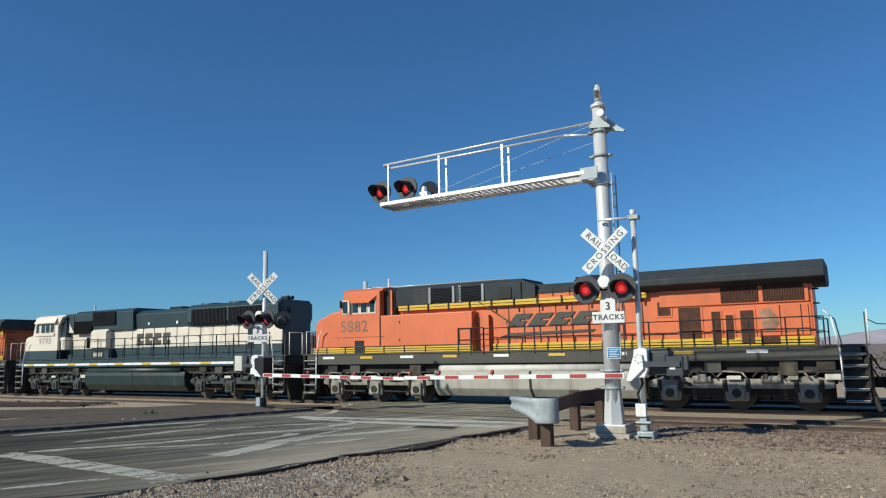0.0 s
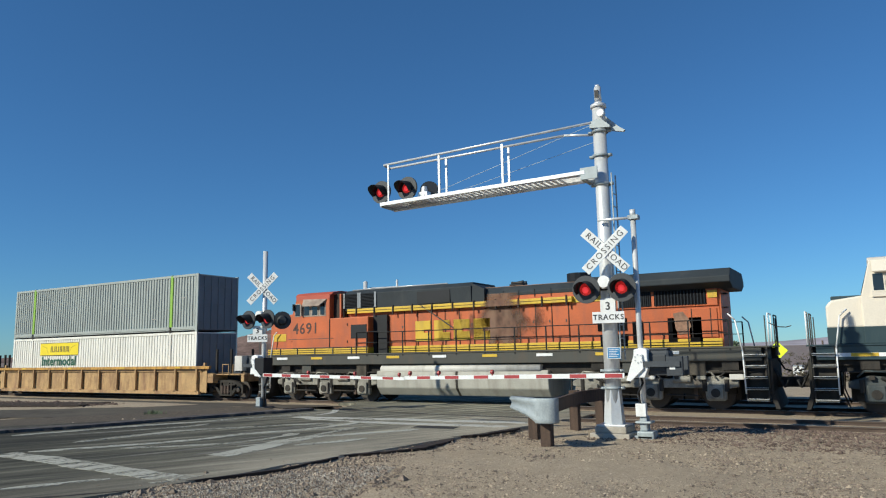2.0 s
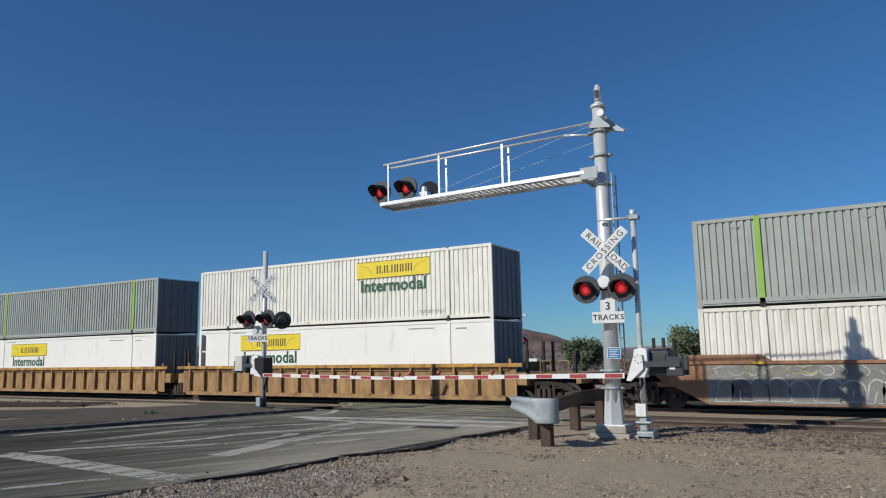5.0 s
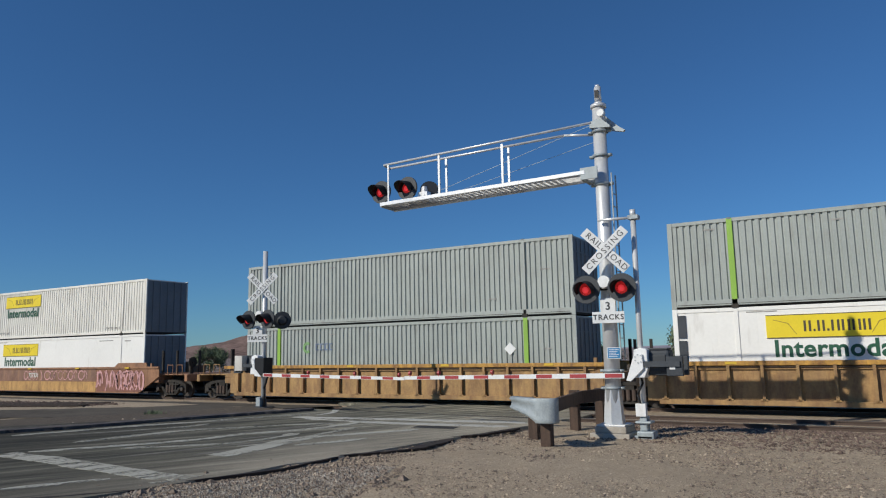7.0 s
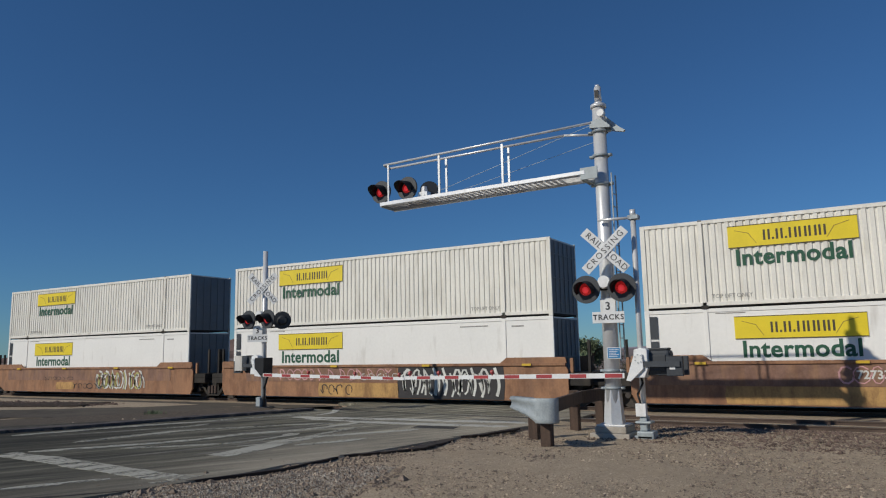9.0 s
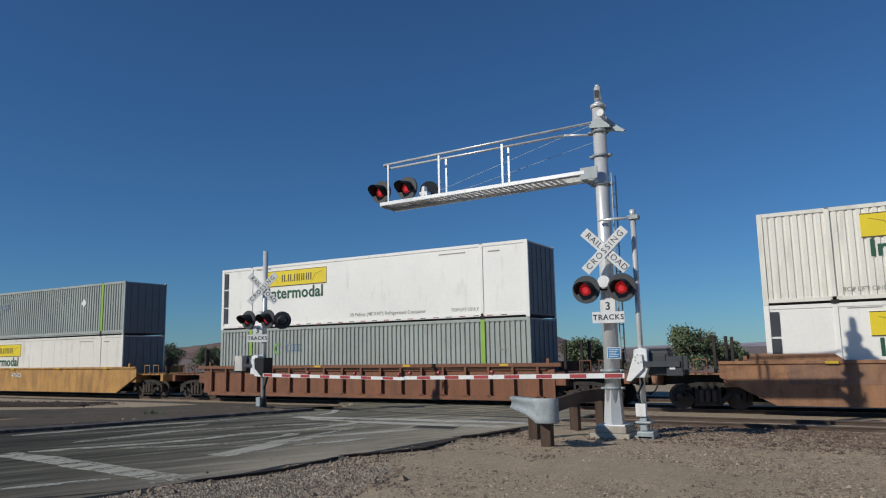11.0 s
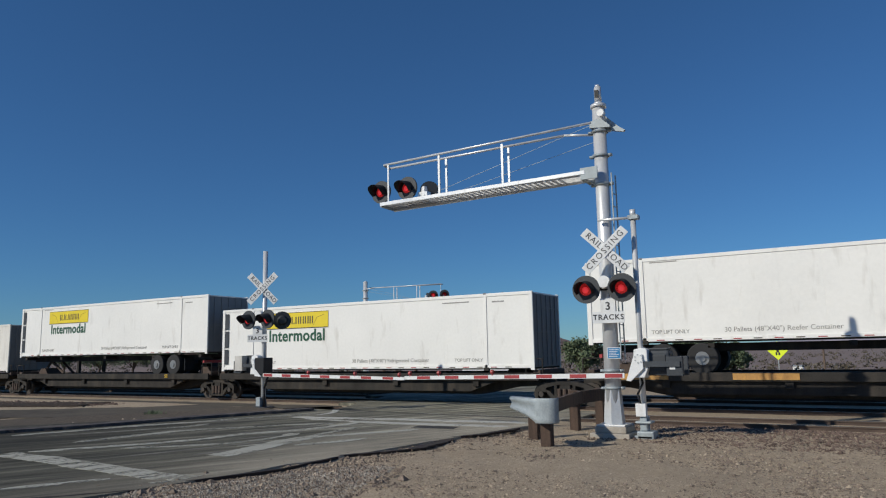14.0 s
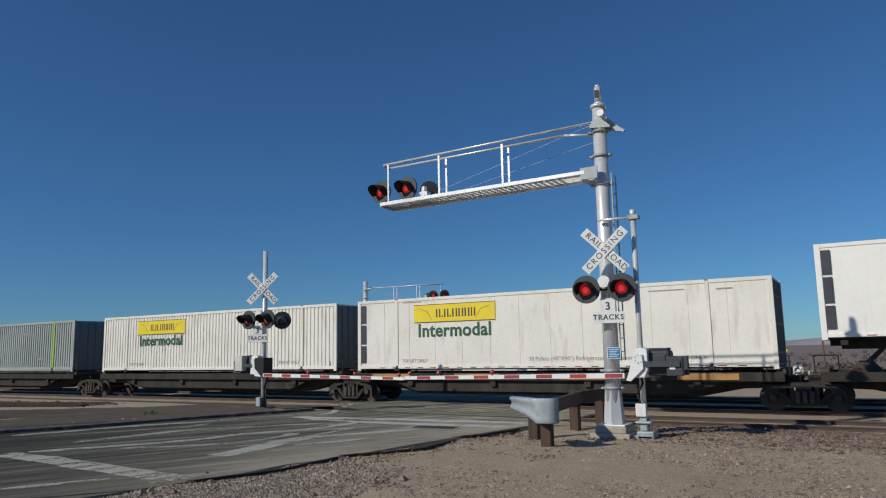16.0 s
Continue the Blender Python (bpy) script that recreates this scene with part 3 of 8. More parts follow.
FAINT_MARKS = [
    ([(-14.95, 9.56), (-14.9, 10.33), (-14.85, 11.17), (-14.55, 12.22), (-14.04, 13.02), (-13.3, 14.26), (-12.23, 15.25)], 0.26), ([(-13.21, 9.49), (-12.54, 10.12), (-11.82, 10.97), (-11.61, 11.91), (-11.64, 13.05)], 0.22),
    ([(-15.82, 11.57), (-15.27, 12.83), (-15.29, 13.58)], 0.2), ([(-11.02, 12.0), (-11.07, 12.98), (-11.17, 13.93), (-11.2, 14.87)], 0.18), ([(-14.83, 10.15), (-14.53, 11.71)], 0.18), ([(-11.28, 10.77), (-10.78, 11.91)], 0.14),
    ([(-17.45, 9.61), (-16.98, 10.99), (-16.59, 12.46), (-15.92, 13.74), (-15.63, 14.91), (-15.05, 16.12), (-14.61, 17.13)], 0.33)]
CROSS_MARKS = [
    ([(-14.5, 16.01), (-13.1, 16.33), (-11.47, 16.79), (-9.83, 17.09), (-8.34, 17.51), (-7.76, 17.48)], 0.43), ([(-12.23, 15.74), (-10.88, 15.93), (-9.34, 16.24), (-7.88, 16.54)], 0.38),
    ([(-14.25, 16.71), (-14.38, 17.66), (-15.0, 18.6)], 0.2), ([(-13.87, 15.78), (-12.7, 15.84), (-11.73, 15.82)], 0.2)]
for marks, paint in ((BAR_MARKS, ROAD_PAINT_OLD), (LANE_MARKS, ROAD_PAINT), (FAINT_MARKS, ROAD_PAINT_FAINT), (CROSS_MARKS, ROAD_PAINT_FRESH)):
    for pts, w in marks:
        strip("road_marking", paint, pts, w, 0.006, PAINTED, ragged=True)
strip("asphalt_kerb", KERB, [(-26.4, -4.0), (-18.3, 9.75), (-17.57, 11.35), (-17.2, 12.8), (-16.78, 14.4), (-16.2, 16.05), (-15.5, 18.0)], 0.42, 0.075, "low dark asphalt kerb along the road", 0.2, "kerb", ragged=True)
strip("dirt_strip", DIRT_BROWN, [(-30.0, -4.0), (-21.0, 10.4), (-19.3, 13.2), (-18.1, 15.6), (-17.4, 18.0)], 2.6, -0.012, "brown packed dirt strip between kerb and path", 0.03, "dirt")
strip("side_path", PATH, [(-40.0, 4.0), (-24.1, 12.9), (-21.1, 15.0), (-19.4, 17.6), (-18.8, 20.4)], 3.3, -0.018, "grey asphalt side path with dusty surface", 0.05, "path")
strip("service_track", PATH, [(-120.0, 20.6), (-60.0, 20.6), (-30.0, 20.8), (-18.0, 20.9)], 3.6, -0.015, "compacted dark dirt track beside the rails", 0.05, "dirt track")
strip("dirt_strip", DIRT_BROWN, [(-110.0, 14.6), (-60.0, 14.8), (-34.0, 15.4), (-26.0, 16.6), (-20.5, 17.4)], 8.0, -0.028, "brown packed dirt beside the ballast", 0.03, "dirt")
strip("ballast_shoulder", BALLAST, [(-110.0, 12.5), (-60.0, 13.0), (-34.0, 14.6), (-28.6, 15.6), (-25.2, 16.9)], 1.9, -0.004, "dark reddish ballast spread beside the track", 0.06, "ballast")
strip("patch", ASPHALT_DARK, [(-17.0, 20.6), (-8.0, 19.6)], 0.7, 0.008, "dark sealed asphalt patch beside the rails", category="road patch")
strip("patch", ASPHALT_DARK, [(-10.0, 15.5), (-8.9, 15.7)], 0.5, 0.004, "dark oily patch on the asphalt", category="road patch")

# the gap where the asphalt has broken away from the verge
# flat near-black strips laid on top stand for the shade inside it
for pts, w in (([(-10.02, 5.72), (-9.62, 6.19), (-9.13, 6.9)], 0.06), ([(-9.09, 7.66), (-8.88, 8.26), (-8.57, 9.2), (-8.57, 10.66)], 0.05),
               ([(-8.64, 10.77), (-8.38, 11.31), (-8.07, 11.81), (-7.95, 12.13)], 0.12), ([(-7.95, 12.13), (-7.91, 12.8), (-7.99, 13.88)], 0.27), ([(-8.14, 14.13), (-7.81, 14.88), (-7.57, 15.88), (-7.53, 16.43)], 0.13)):
    strip("edge_crack", SEAM, pts, w, 0.004, "dark crack along the broken asphalt edge", 0.05, "crack", ragged=True)

# pale tyre streaks and dust along the road
rng = random.Random(9)
wear = Shape()
for _ in range(26):
    k0 = rng.uniform(0.11, 0.33)
    q = rng.random()
    span, w = rng.uniform(0.02, 0.09), rng.uniform(0.03, 0.14)
    for i in range(9):
        lx, ly, rx, ry = road_edges(k0 + span * i / 8)
        x, y = lx + (rx - lx) * q, ly + (ry - ly) * q
        ww = w * math.sin(math.pi * (i + 0.3) / 8.6) * rng.uniform(0.5, 1.2) + 0.004
        z = gz(x, y) + 0.034
        if y > 18.4:
            z = 0.034
        wear.v += [(x - ww, y, z), (x + ww, y, z)]
        if i:
            n = len(wear.v)
            wear.f.append((n - 4, n - 3, n - 1, n - 2))
tagged(part("road_dust", wear, DUST, None), "pale dusty tyre streaks on the asphalt", "dust", kind="stuff")

# loose stones on the verge and the broken asphalt edge
rng = random.Random(4)


def pebbles(name, count, place, sizes, material, label):
    s = Shape()
    base = [(1, 0, 0), (-1, 0, 0), (0, 1, 0), (0, -1, 0), (0, 0, 1), (0, 0, -1)]
    tri = [(0, 2, 4), (2, 1, 4), (1, 3, 4), (3, 0, 4), (2, 0, 5), (1, 2, 5), (3, 1, 5), (0, 3, 5)]
    vs, fs = [], []
    for _ in range(count):
        x, y = place()
        r = rng.uniform(*sizes) * (1 if rng.random() < 0.93 else 1.9)
        k = len(vs)
        c, q = math.cos(rng.random() * 6.28), math.sin(rng.random() * 6.28)
        ex, ey, ez = r * rng.uniform(0.7, 1.3), r * rng.uniform(0.6, 1.1), r * rng.uniform(0.4, 0.8)
        z0 = dirt_height(x, y) + ez * 0.25
        for a, b, d in base:
            a, b = a * ex * rng.uniform(0.8, 1.2), b * ey * rng.uniform(0.8, 1.2)
            vs.append((x + a * c - b * q, y + a * q + b * c, z0 + d * ez))
        fs += [tuple(i + k for i in t) for t in tri]
    me = bpy.data.meshes.new(name)
    me.from_pydata(vs, [], fs)
    ob = part(name, me, material, None)
    return tagged(ob, label, "gravel", kind="stuff")


def verge():
    while True:
        y = 5.2 + 15 * rng.random() ** 1.7
        x = rng.uniform(-11, 6)
        if rng.random() > 0.16 + 1.6 * max(0, noise.noise((x * 0.45, y * 0.45, 4)) + 0.15):
            continue
        if x > -9.75 + (y - 5) * 0.17 + 0.2 * noise.noise((y, 0, 0)) and x < y * 0.06 + 0.5:
            return x, y


def shoulder():
    y = rng.uniform(4.5, 17.5)
    return -9.75 + (y - 5) * 0.17 + rng.gauss(0.35, 0.35), y


def pale_spread():
    while True:
        y = rng.uniform(5.0, 10.4)
        left = -9.95 + (y - 5) * 0.42 if y < 7 else -9.1 + (y - 7) * 0.35
        x = rng.uniform(left, -6.3 - 0.3 * max(0, y - 7.7))
        if rng.random() < 1.15 - abs(x + 8.2 - 0.1 * (y - 7)) * 0.45 + 0.7 * noise.noise((x * 1.4, y * 1.4, 2)):
            return x, y


pebbles("verge_gravel", 17000, verge, (0.006, 0.017), STONE, "small pale loose stones on the verge")
pebbles("verge_gravel", 9000, verge, (0.007, 0.021), STONE_DARK, "small dark loose stones on the verge")
def right_verge():
    return rng.uniform(-2.5, 3.5), 6.5 + 12 * rng.random() ** 1.5


pebbles("dark_gravel", 9000, right_verge, (0.010, 0.024), STONE_DARK, "darker reddish stones on the verge by the tracks")
def clods():
    a, b = rng.choice(((-7.46, 9.78), (-7.0, 9.3), (-7.9, 10.25), (-6.9, 8.1), (-6.2, 9.0), (-5.3, 12.6)))
    return a + rng.gauss(0, 0.22), b + rng.gauss(0, 0.3)


def rut():
    k = rng.random()
    return -6.42 - 0.6 * k * k + rng.gauss(0, 0.03), 7.7 + 2.8 * k


def scattered_clods():
    while True:
        y = 6.0 + 11 * rng.random() ** 1.3
        x = rng.uniform(-9.3 + (y - 5) * 0.17, 4.0)
        if noise.noise((x * 0.55, y * 0.55, 11)) + 0.4 * noise.noise((x * 2.1, y * 2.1, 3)) > rng.uniform(-0.1, 0.55):
            return x, y


pebbles("dirt_clods", 4200, scattered_clods, (0.012, 0.034), STONE_DARK, "dark clods of dirt scattered over the verge")
pebbles("dirt_clods", 2000, scattered_clods, (0.012, 0.028), STONE, "tan clods of dirt scattered over the verge")
pebbles("rut_crumbs", 240, rut, (0.012, 0.03), STONE_DARK, "thin line of dark crumbs across the dirt")
pebbles("dirt_clods", 260, clods, (0.02, 0.05), STONE_DARK, "dark crumbs of broken asphalt on the verge")
pebbles("pale_gravel", 6000, pale_spread, (0.01, 0.027), STONE_DARK, "dark grey crushed stone spread beside the asphalt")
pebbles("shoulder_gravel", 1500, shoulder, (0.015, 0.04), STONE_DARK, "crushed stone along the broken asphalt edge")
pebbles("pale_gravel", 17000, pale_spread, (0.007, 0.021), STONE_PALE, "pale grey crushed stone spread beside the asphalt")


def rail_side():
    return rng.uniform(-5.5, 8.0), 19.6 - 4.2 * rng.random() ** 2.2


def far_shoulder():
    k = rng.random()
    return -25.0 - 16 * k + rng.gauss(0, 0.4), 16.9 - 2.6 * k + rng.gauss(0, 0.5)


def kerb_side():
    y = rng.uniform(7.0, 17.0)
    return -19.0 + (y - 8.7) * 0.36 - abs(rng.gauss(0.15, 0.5)), y


pebbles("ballast_spill", 11000, rail_side, (0.016, 0.042), STONE_RED, "dark reddish ballast stones spilled onto the verge")
pebbles("ballast_spill", 2500, far_shoulder, (0.03, 0.07), STONE_RED, "dark reddish ballast stones beside the side path")
pebbles("kerb_gravel", 1500, kerb_side, (0.015, 0.045), STONE, "tan stones and dust along the kerb")


def bed(y0):
    """One track: ballast, ties and two rails."""
    s = Shape()
    prof = [(y0 - 2.6, -0.32), (y0 - 1.75, -0.17), (y0 + 1.75, -0.17), (y0 + 2.6, -0.32)]
    xs = spread(-160, 90, 140)
    for x in xs:
        for y, z in prof:
            s.v.append((x, y, z + 0.03 * noise.noise((x, y, 2))))
    s.f = [(i * 4 + j, i * 4 + j + 1, i * 4 + 5 + j, i * 4 + 4 + j) for i in range(len(xs) - 1) for j in range(3)]
    b = part("ballast", s, BALLAST, None)
    tagged(b, "reddish brown crushed stone ballast under the rails", "ballast", kind="structure")
    for y in (y0 - 0.753, y0 + 0.753):
        r = Shape()
        r.prism([(y - 0.07, -0.18), (y + 0.07, -0.18), (y + 0.07, -0.165), (y + 0.012, -0.14), (y + 0.012, -0.045), (y + 0.036, -0.035),
                 (y + 0.036, -0.001), (y - 0.036, -0.001), (y - 0.036, -0.035), (y - 0.012, -0.045), (y - 0.012, -0.14), (y - 0.07, -0.165)], -160, 90, "x")
        rail = part("rail", r, RUST, None)
        tagged(rail, "rusty steel rail with a worn bright head", "rail", group="rails", kind="structure")
        part("rail_head", Shape().box(-160, 90, y - 0.026, y + 0.026, -0.004, 0.003), RAIL_TOP, rail)
    return b


beds = [bed(TRACK_Y - 4.3), bed(TRACK_Y), bed(TRACK_Y + 4.3)]
for y0, b in zip((TRACK_Y - 4.3, TRACK_Y), beds):        # ties beside the crossing
    tie = Shape().box(-0.115, 0.115, y0 - 1.3, y0 + 1.3, -0.3, -0.13).mesh("tie")
    tie.materials.append(TIMBER)
    for i in range(60):
        x = -48 + i * 0.52 if i < 44 else -6.6 + (i - 44) * 0.52
        part("tie", tie, TIMBER, b, at=pose(x, 0, 0.004 * math.sin(i * 5)))
# crossing surface between the rails
for y0, (lx, rx) in zip((TRACK_Y - 4.3, TRACK_Y, TRACK_Y + 4.3), ((-17.0, -7.6), (-19.2, -9.2), (-21.0, -11.0))):
    for a, b in ((y0 - 1.75, y0 - 0.83), (y0 - 0.66, y0 + 0.66), (y0 + 0.83, y0 + 1.75)):
        panel = part("crossing_panel", Shape().box(lx, rx, a, b, -0.2, -0.004), ASPHALT, None, bevel=0.01)
        tagged(panel, "grey crossing panel between the rails", "crossing panel", group="crossing panels", kind="structure")

# ---- distance ----
plain = part("ground_plain", sheet([-2600, -900, -300, -120, -40, 0, 40, 120, 300, 900, 2600], [48, 60, 90, 160, 400, 1000, 3000], lambda x, y: -0.07), PLAIN, None)
tagged(plain, "brown brush-covered desert plain beyond the tracks", "ground", kind="structure")


def ridge(name, material, label, dist, depth, lo, hi, peaks, seed):
    """A range of hills, by compass angle from the viewer: peaks are (angle, width, height above the plain)."""
    s = Shape()
    na, nr = 150, 14
    for i in range(na + 1):
        a = lo + (hi - lo) * i / na
        h = sum(ht * math.exp(-((a - c) / w) ** 2) for c, w, ht in peaks)
        for j in range(nr + 1):
            q = j / nr
            r = dist + depth * q
            up = math.sin(min(1, q * 1.6) * math.pi / 2) if q < 0.7 else 1 - 0.4 * (q - 0.7)
            edge = min(1, 8 * i / na, 8 * (na - i) / na)
            nz = noise.fractal((a * 0.9 + seed, q * 3, seed), 1, 2, 6) * 0.07 * h
            x, y = r * math.sin(radians(a)), r * math.cos(radians(a))
            s.v.append((x, y, (h * up + nz * math.sin(q * math.pi)) * edge - 2 * (1 - edge) - (1.5 if j == 0 else 0)))
    s.f = [(i * (nr + 1) + j, i * (nr + 1) + j + 1, (i + 1) * (nr + 1) + j + 1, (i + 1) * (nr + 1) + j) for i in range(na) for j in range(nr)]
    ob = part(name, s, material, None, smooth=True)
    return tagged(ob, label, "hill", kind="structure")


# compass angles: minus is to the side from which the train comes
ridge("backdrop_hill", HILL, "brown bare desert hill behind the crossing", 520, 260, -46, -15, [(-28.6, 5.8, 29), (-22.3, 3.0, 8), (-36, 5, 7)], 3)
ridge("backdrop_hill", HILL_PALE, "low pale rocky knoll below the hill", 330, 90, -40, -28, [(-34.4, 2.0, 6.5)], 8)
ridge("backdrop_hill", HILL, "low brown hill along the plain", 560, 200, -66, -35, [(-42.8, 4.2, 24), (-49, 5, 8), (-57, 6, 7)], 5)
ridge("backdrop_mountain", MOUNTAIN, "hazy blue-grey mountain range far off", 3600, 900, -22, 30, [(-12, 5, 14), (-5, 4, 14), (1.5, 4.5, 44), (10, 8, 80), (20, 9, 70)], 11)


# ---- crossing signals ----
def lamp_head(parent, x, y, z, turn=0.0, lit=True):
    """A round black flasher: backing disc, hood, red lens. It faces -y, turned by so many degrees."""
    m = pose(x, y, z, 0, 0, turn)
    disc = part("backing_disc", Shape().cyl((0, 0.0, 0), (0, 0.05, 0), 0.325, n=28).cyl((0, 0.05, 0), (0, 0.2, 0), 0.17, 0.11, n=16), LAMP_BLACK, parent, at=m, smooth=True)
    s = Shape()
    n = 14
    for i in range(n + 1):
        a = math.pi * (-0.14 + 1.28 * i / n)
        c, q = math.cos(a), math.sin(a)
        dp = -0.16 - 0.24 * min(1.0, max(0.0, q + 0.45))
        s.v += [(0.2 * c, 0.0, 0.2 * q), (0.2 * c, dp, 0.2 * q - 0.05), (0.192 * c, 0.0, 0.192 * q), (0.192 * c, dp, 0.192 * q - 0.05)]
    for i in range(n):
        a, b = i * 4, i * 4 + 4
        s.f += [(a, b, b + 1, a + 1), (a + 2, a + 3, b + 3, b + 2), (a + 1, b + 1, b + 3, a + 3)]
    part("hood", s, BLACK, disc, "black visor over the lens", smooth=True)
    lens = Shape()
    rings, k = 5, 20
    for j in range(rings + 1):
        r = 0.145 * j / rings
        for i in range(k):
            lens.v.append((r * math.cos(i * 2 * math.pi / k), -0.012 - 0.035 * (1 - (j / rings) ** 2), r * math.sin(i * 2 * math.pi / k)))
    lens.f = [(j * k + i, j * k + (i + 1) % k, (j + 1) * k + (i + 1) % k, (j + 1) * k + i) for j in range(rings) for i in range(k)]
    part("lens", lens, LENS_ON if lit else LENS_DIM, disc, "glowing red lens", smooth=True)
    if lit:
        part("bulb", Shape().cyl((0.0, -0.05, -0.02), (0.0, -0.058, -0.02), 0.075, 0.02, n=14), BULB, disc, "bright red centre", smooth=True)
    return disc


def crossbuck(parent, x, y, z, length=1.38, turn=0.0, words=True, face=None):
    base = pose(x, y, z, 0, 0, turn)
    for ang, off, txt in ((-45, 0.0, ("RAIL", "ROAD")), (45, -0.022, ("CROSSING",))):
        w = 0.115
        s = Shape().box(-length / 2, length / 2, -0.008, 0.008, -w, w)
        blade = part("crossbuck_blade", s, face or WHITE, parent, "bare metal back of a blade" if face else "white reflective blade with black lettering", at=base @ pose(0, off, 0) @ pose(0, 0, 0, 0, -ang, 0), bevel=0.006)
        if not words:
            continue
        if len(txt) == 2:
            for word, c in zip(txt, (-0.36, 0.37)):
                lettering("lettering", word, 0.2, LETTER, blade, pose(c * length / 1.4, -0.012, 0) @ FACE, 0.002, -0.001, 1.15)
        else:
            lettering("lettering", txt[0], 0.2, LETTER, blade, pose(0, -0.012, 0) @ FACE, 0.002, -0.001, 1.28)


def tracks_sign(parent, x, y, z, turn=0.0):
    base = pose(x, y, z, 0, 0, turn)
    plate = part("tracks_sign", Shape().box(-0.36, 0.36, -0.006, 0.006, -0.14, 0.12).box(-0.17, 0.17, -0.006, 0.006, 0.12, 0.42), WHITE, parent,
                 "white sign with black lettering", at=base, bevel=0.004)
    lettering("lettering", "3", 0.25, LETTER, plate, pose(0, -0.009, 0.24) @ FACE, 0.002, 0.004)
    lettering("lettering", "TRACKS", 0.17, LETTER, plate, pose(0, -0.009, -0.01) @ FACE, 0.002, 0.003, 1.15)


def gate_arm(parent, x0, x1, y, z0, z1, lights):
    """A barrier arm from its pivot to its tip, with red and white bands and small red lamps on top."""
    n = max(6, int(abs(x1 - x0) / 0.4))
    arm = part("gate_arm", Shape().add([(x0, y + 0.012, z0 - 0.058), (x1, y + 0.012, z1 - 0.045), (x1, y + 0.012, z1 + 0.045), (x0, y + 0.012, z0 + 0.058),
               (x0, y + 0.04, z0 - 0.058), (x1, y + 0.04, z1 - 0.045), (x1, y + 0.04, z1 + 0.045), (x0, y + 0.04, z0 + 0.058)],
               [(0, 1, 2, 3), (7, 6, 5, 4), (0, 4, 5, 1), (1, 5, 6, 2), (2, 6, 7, 3), (3, 7, 4, 0)]), WHITE, parent, "white barrier arm with red reflective bands")
    for i in range(n):
        if i % 2:
            continue
        a, b = x0 + (x1 - x0) * (i + 0.1) / n, x0 + (x1 - x0) * (i + 1.05) / n
        za, zb = z0 + (z1 - z0) * i / n, z0 + (z1 - z0) * (i + 1) / n
        h = 0.046 - 0.01 * i / n
        part("red_band", Shape().add([(a, y + 0.008, za - h), (b, y + 0.008, zb - h), (b, y + 0.008, zb + h), (a, y + 0.008, za + h),
             (a, y + 0.044, za - h), (b, y + 0.044, zb - h), (b, y + 0.044, zb + h), (a, y + 0.044, za + h)],
             [(0, 1, 2, 3), (7, 6, 5, 4), (2, 6, 7, 3), (0, 4, 5, 1)]), RED_STRIPE, arm)
    for q in lights:
        x, z = x0 + (x1 - x0) * q, z0 + (z1 - z0) * q
        part("gate_lamp", Shape().cyl((x - 0.03, y + 0.02, z + 0.12), (x + 0.03, y + 0.02, z + 0.12), 0.055, n=10).box(x - 0.012, x + 0.012, y + 0.01, y + 0.035, z + 0.03, z + 0.08),
             RED_STRIPE, arm, "small red barrier lamp")
    return arm


def mechanism(parent, x, y, z, side):
    """The gate machine: a cast housing on the post with its counterweights."""
    part("housing", Shape().prism([(x - 0.16, z - 0.3), (x + 0.12, z - 0.3), (x + 0.2, z - 0.1), (x + 0.2, z + 0.32), (x + 0.06, z + 0.36), (x - 0.1, z + 0.32), (x - 0.12, z)], y - 0.3, y + 0.12),
         WHITE_BOX, parent, "white painted gate machine housing", bevel=0.02)
    part("arm_bracket", Shape().prism([(x - 0.2 * side - 0.08, z - 0.36), (x - 0.3 * side + 0.12, z - 0.38), (x + 0.12, z - 0.1), (x + 0.1, z + 0.22), (x - 0.08, z + 0.22)], y - 0.36, y - 0.31), WHITE_BOX, parent, bevel=0.01)
    for i in range(7):
        a = i * math.pi * 2 / 7
        part("bolt", Shape().cyl((x + 0.02 + 0.08 * math.cos(a), y - 0.34, z + 0.12 + 0.09 * math.sin(a)), (x + 0.02 + 0.08 * math.cos(a), y - 0.375, z + 0.12 + 0.09 * math.sin(a)), 0.014, n=6), GALV, parent)
    part("motor_case", Shape().box(x + 0.14 * side - 0.02, x + 0.14 * side + 0.5 * side, y - 0.12, y + 0.32, z - 0.26, z + 0.3), MACHINE, parent, "dark grey motor case", bevel=0.07)
    part("case_lid", Shape().box(min(x + 0.2 * side, x + 0.56 * side), max(x + 0.2 * side, x + 0.56 * side), y - 0.15, y - 0.11, z - 0.18, z + 0.2), LAMP_BLACK, parent, bevel=0.015)
    part("case_cap", Shape().box(min(x + 0.1 * side, x + 0.6 * side), max(x + 0.1 * side, x + 0.6 * side), y - 0.08, y + 0.28, z + 0.3, z + 0.35), LAMP_BLACK, parent, bevel=0.02)
    for k in (-0.3, 0.24):
        part("counterweight", Shape().box(x + 0.6 * side, x + 0.95 * side, y + k, y + k + 0.12, z - 0.26, z + 0.16), MACHINE, parent, bevel=0.015)
    part("counterweight_arm", Shape().box(x, x + 0.9 * side, y - 0.34, y - 0.3, z - 0.06, z + 0.06), MACHINE, parent)
    part("warning_label", Shape().box(x + 0.73 * side - 0.06, x + 0.73 * side + 0.06, y - 0.312, y - 0.302, z - 0.12, z + 0.02), WHITE, parent, "small white label")


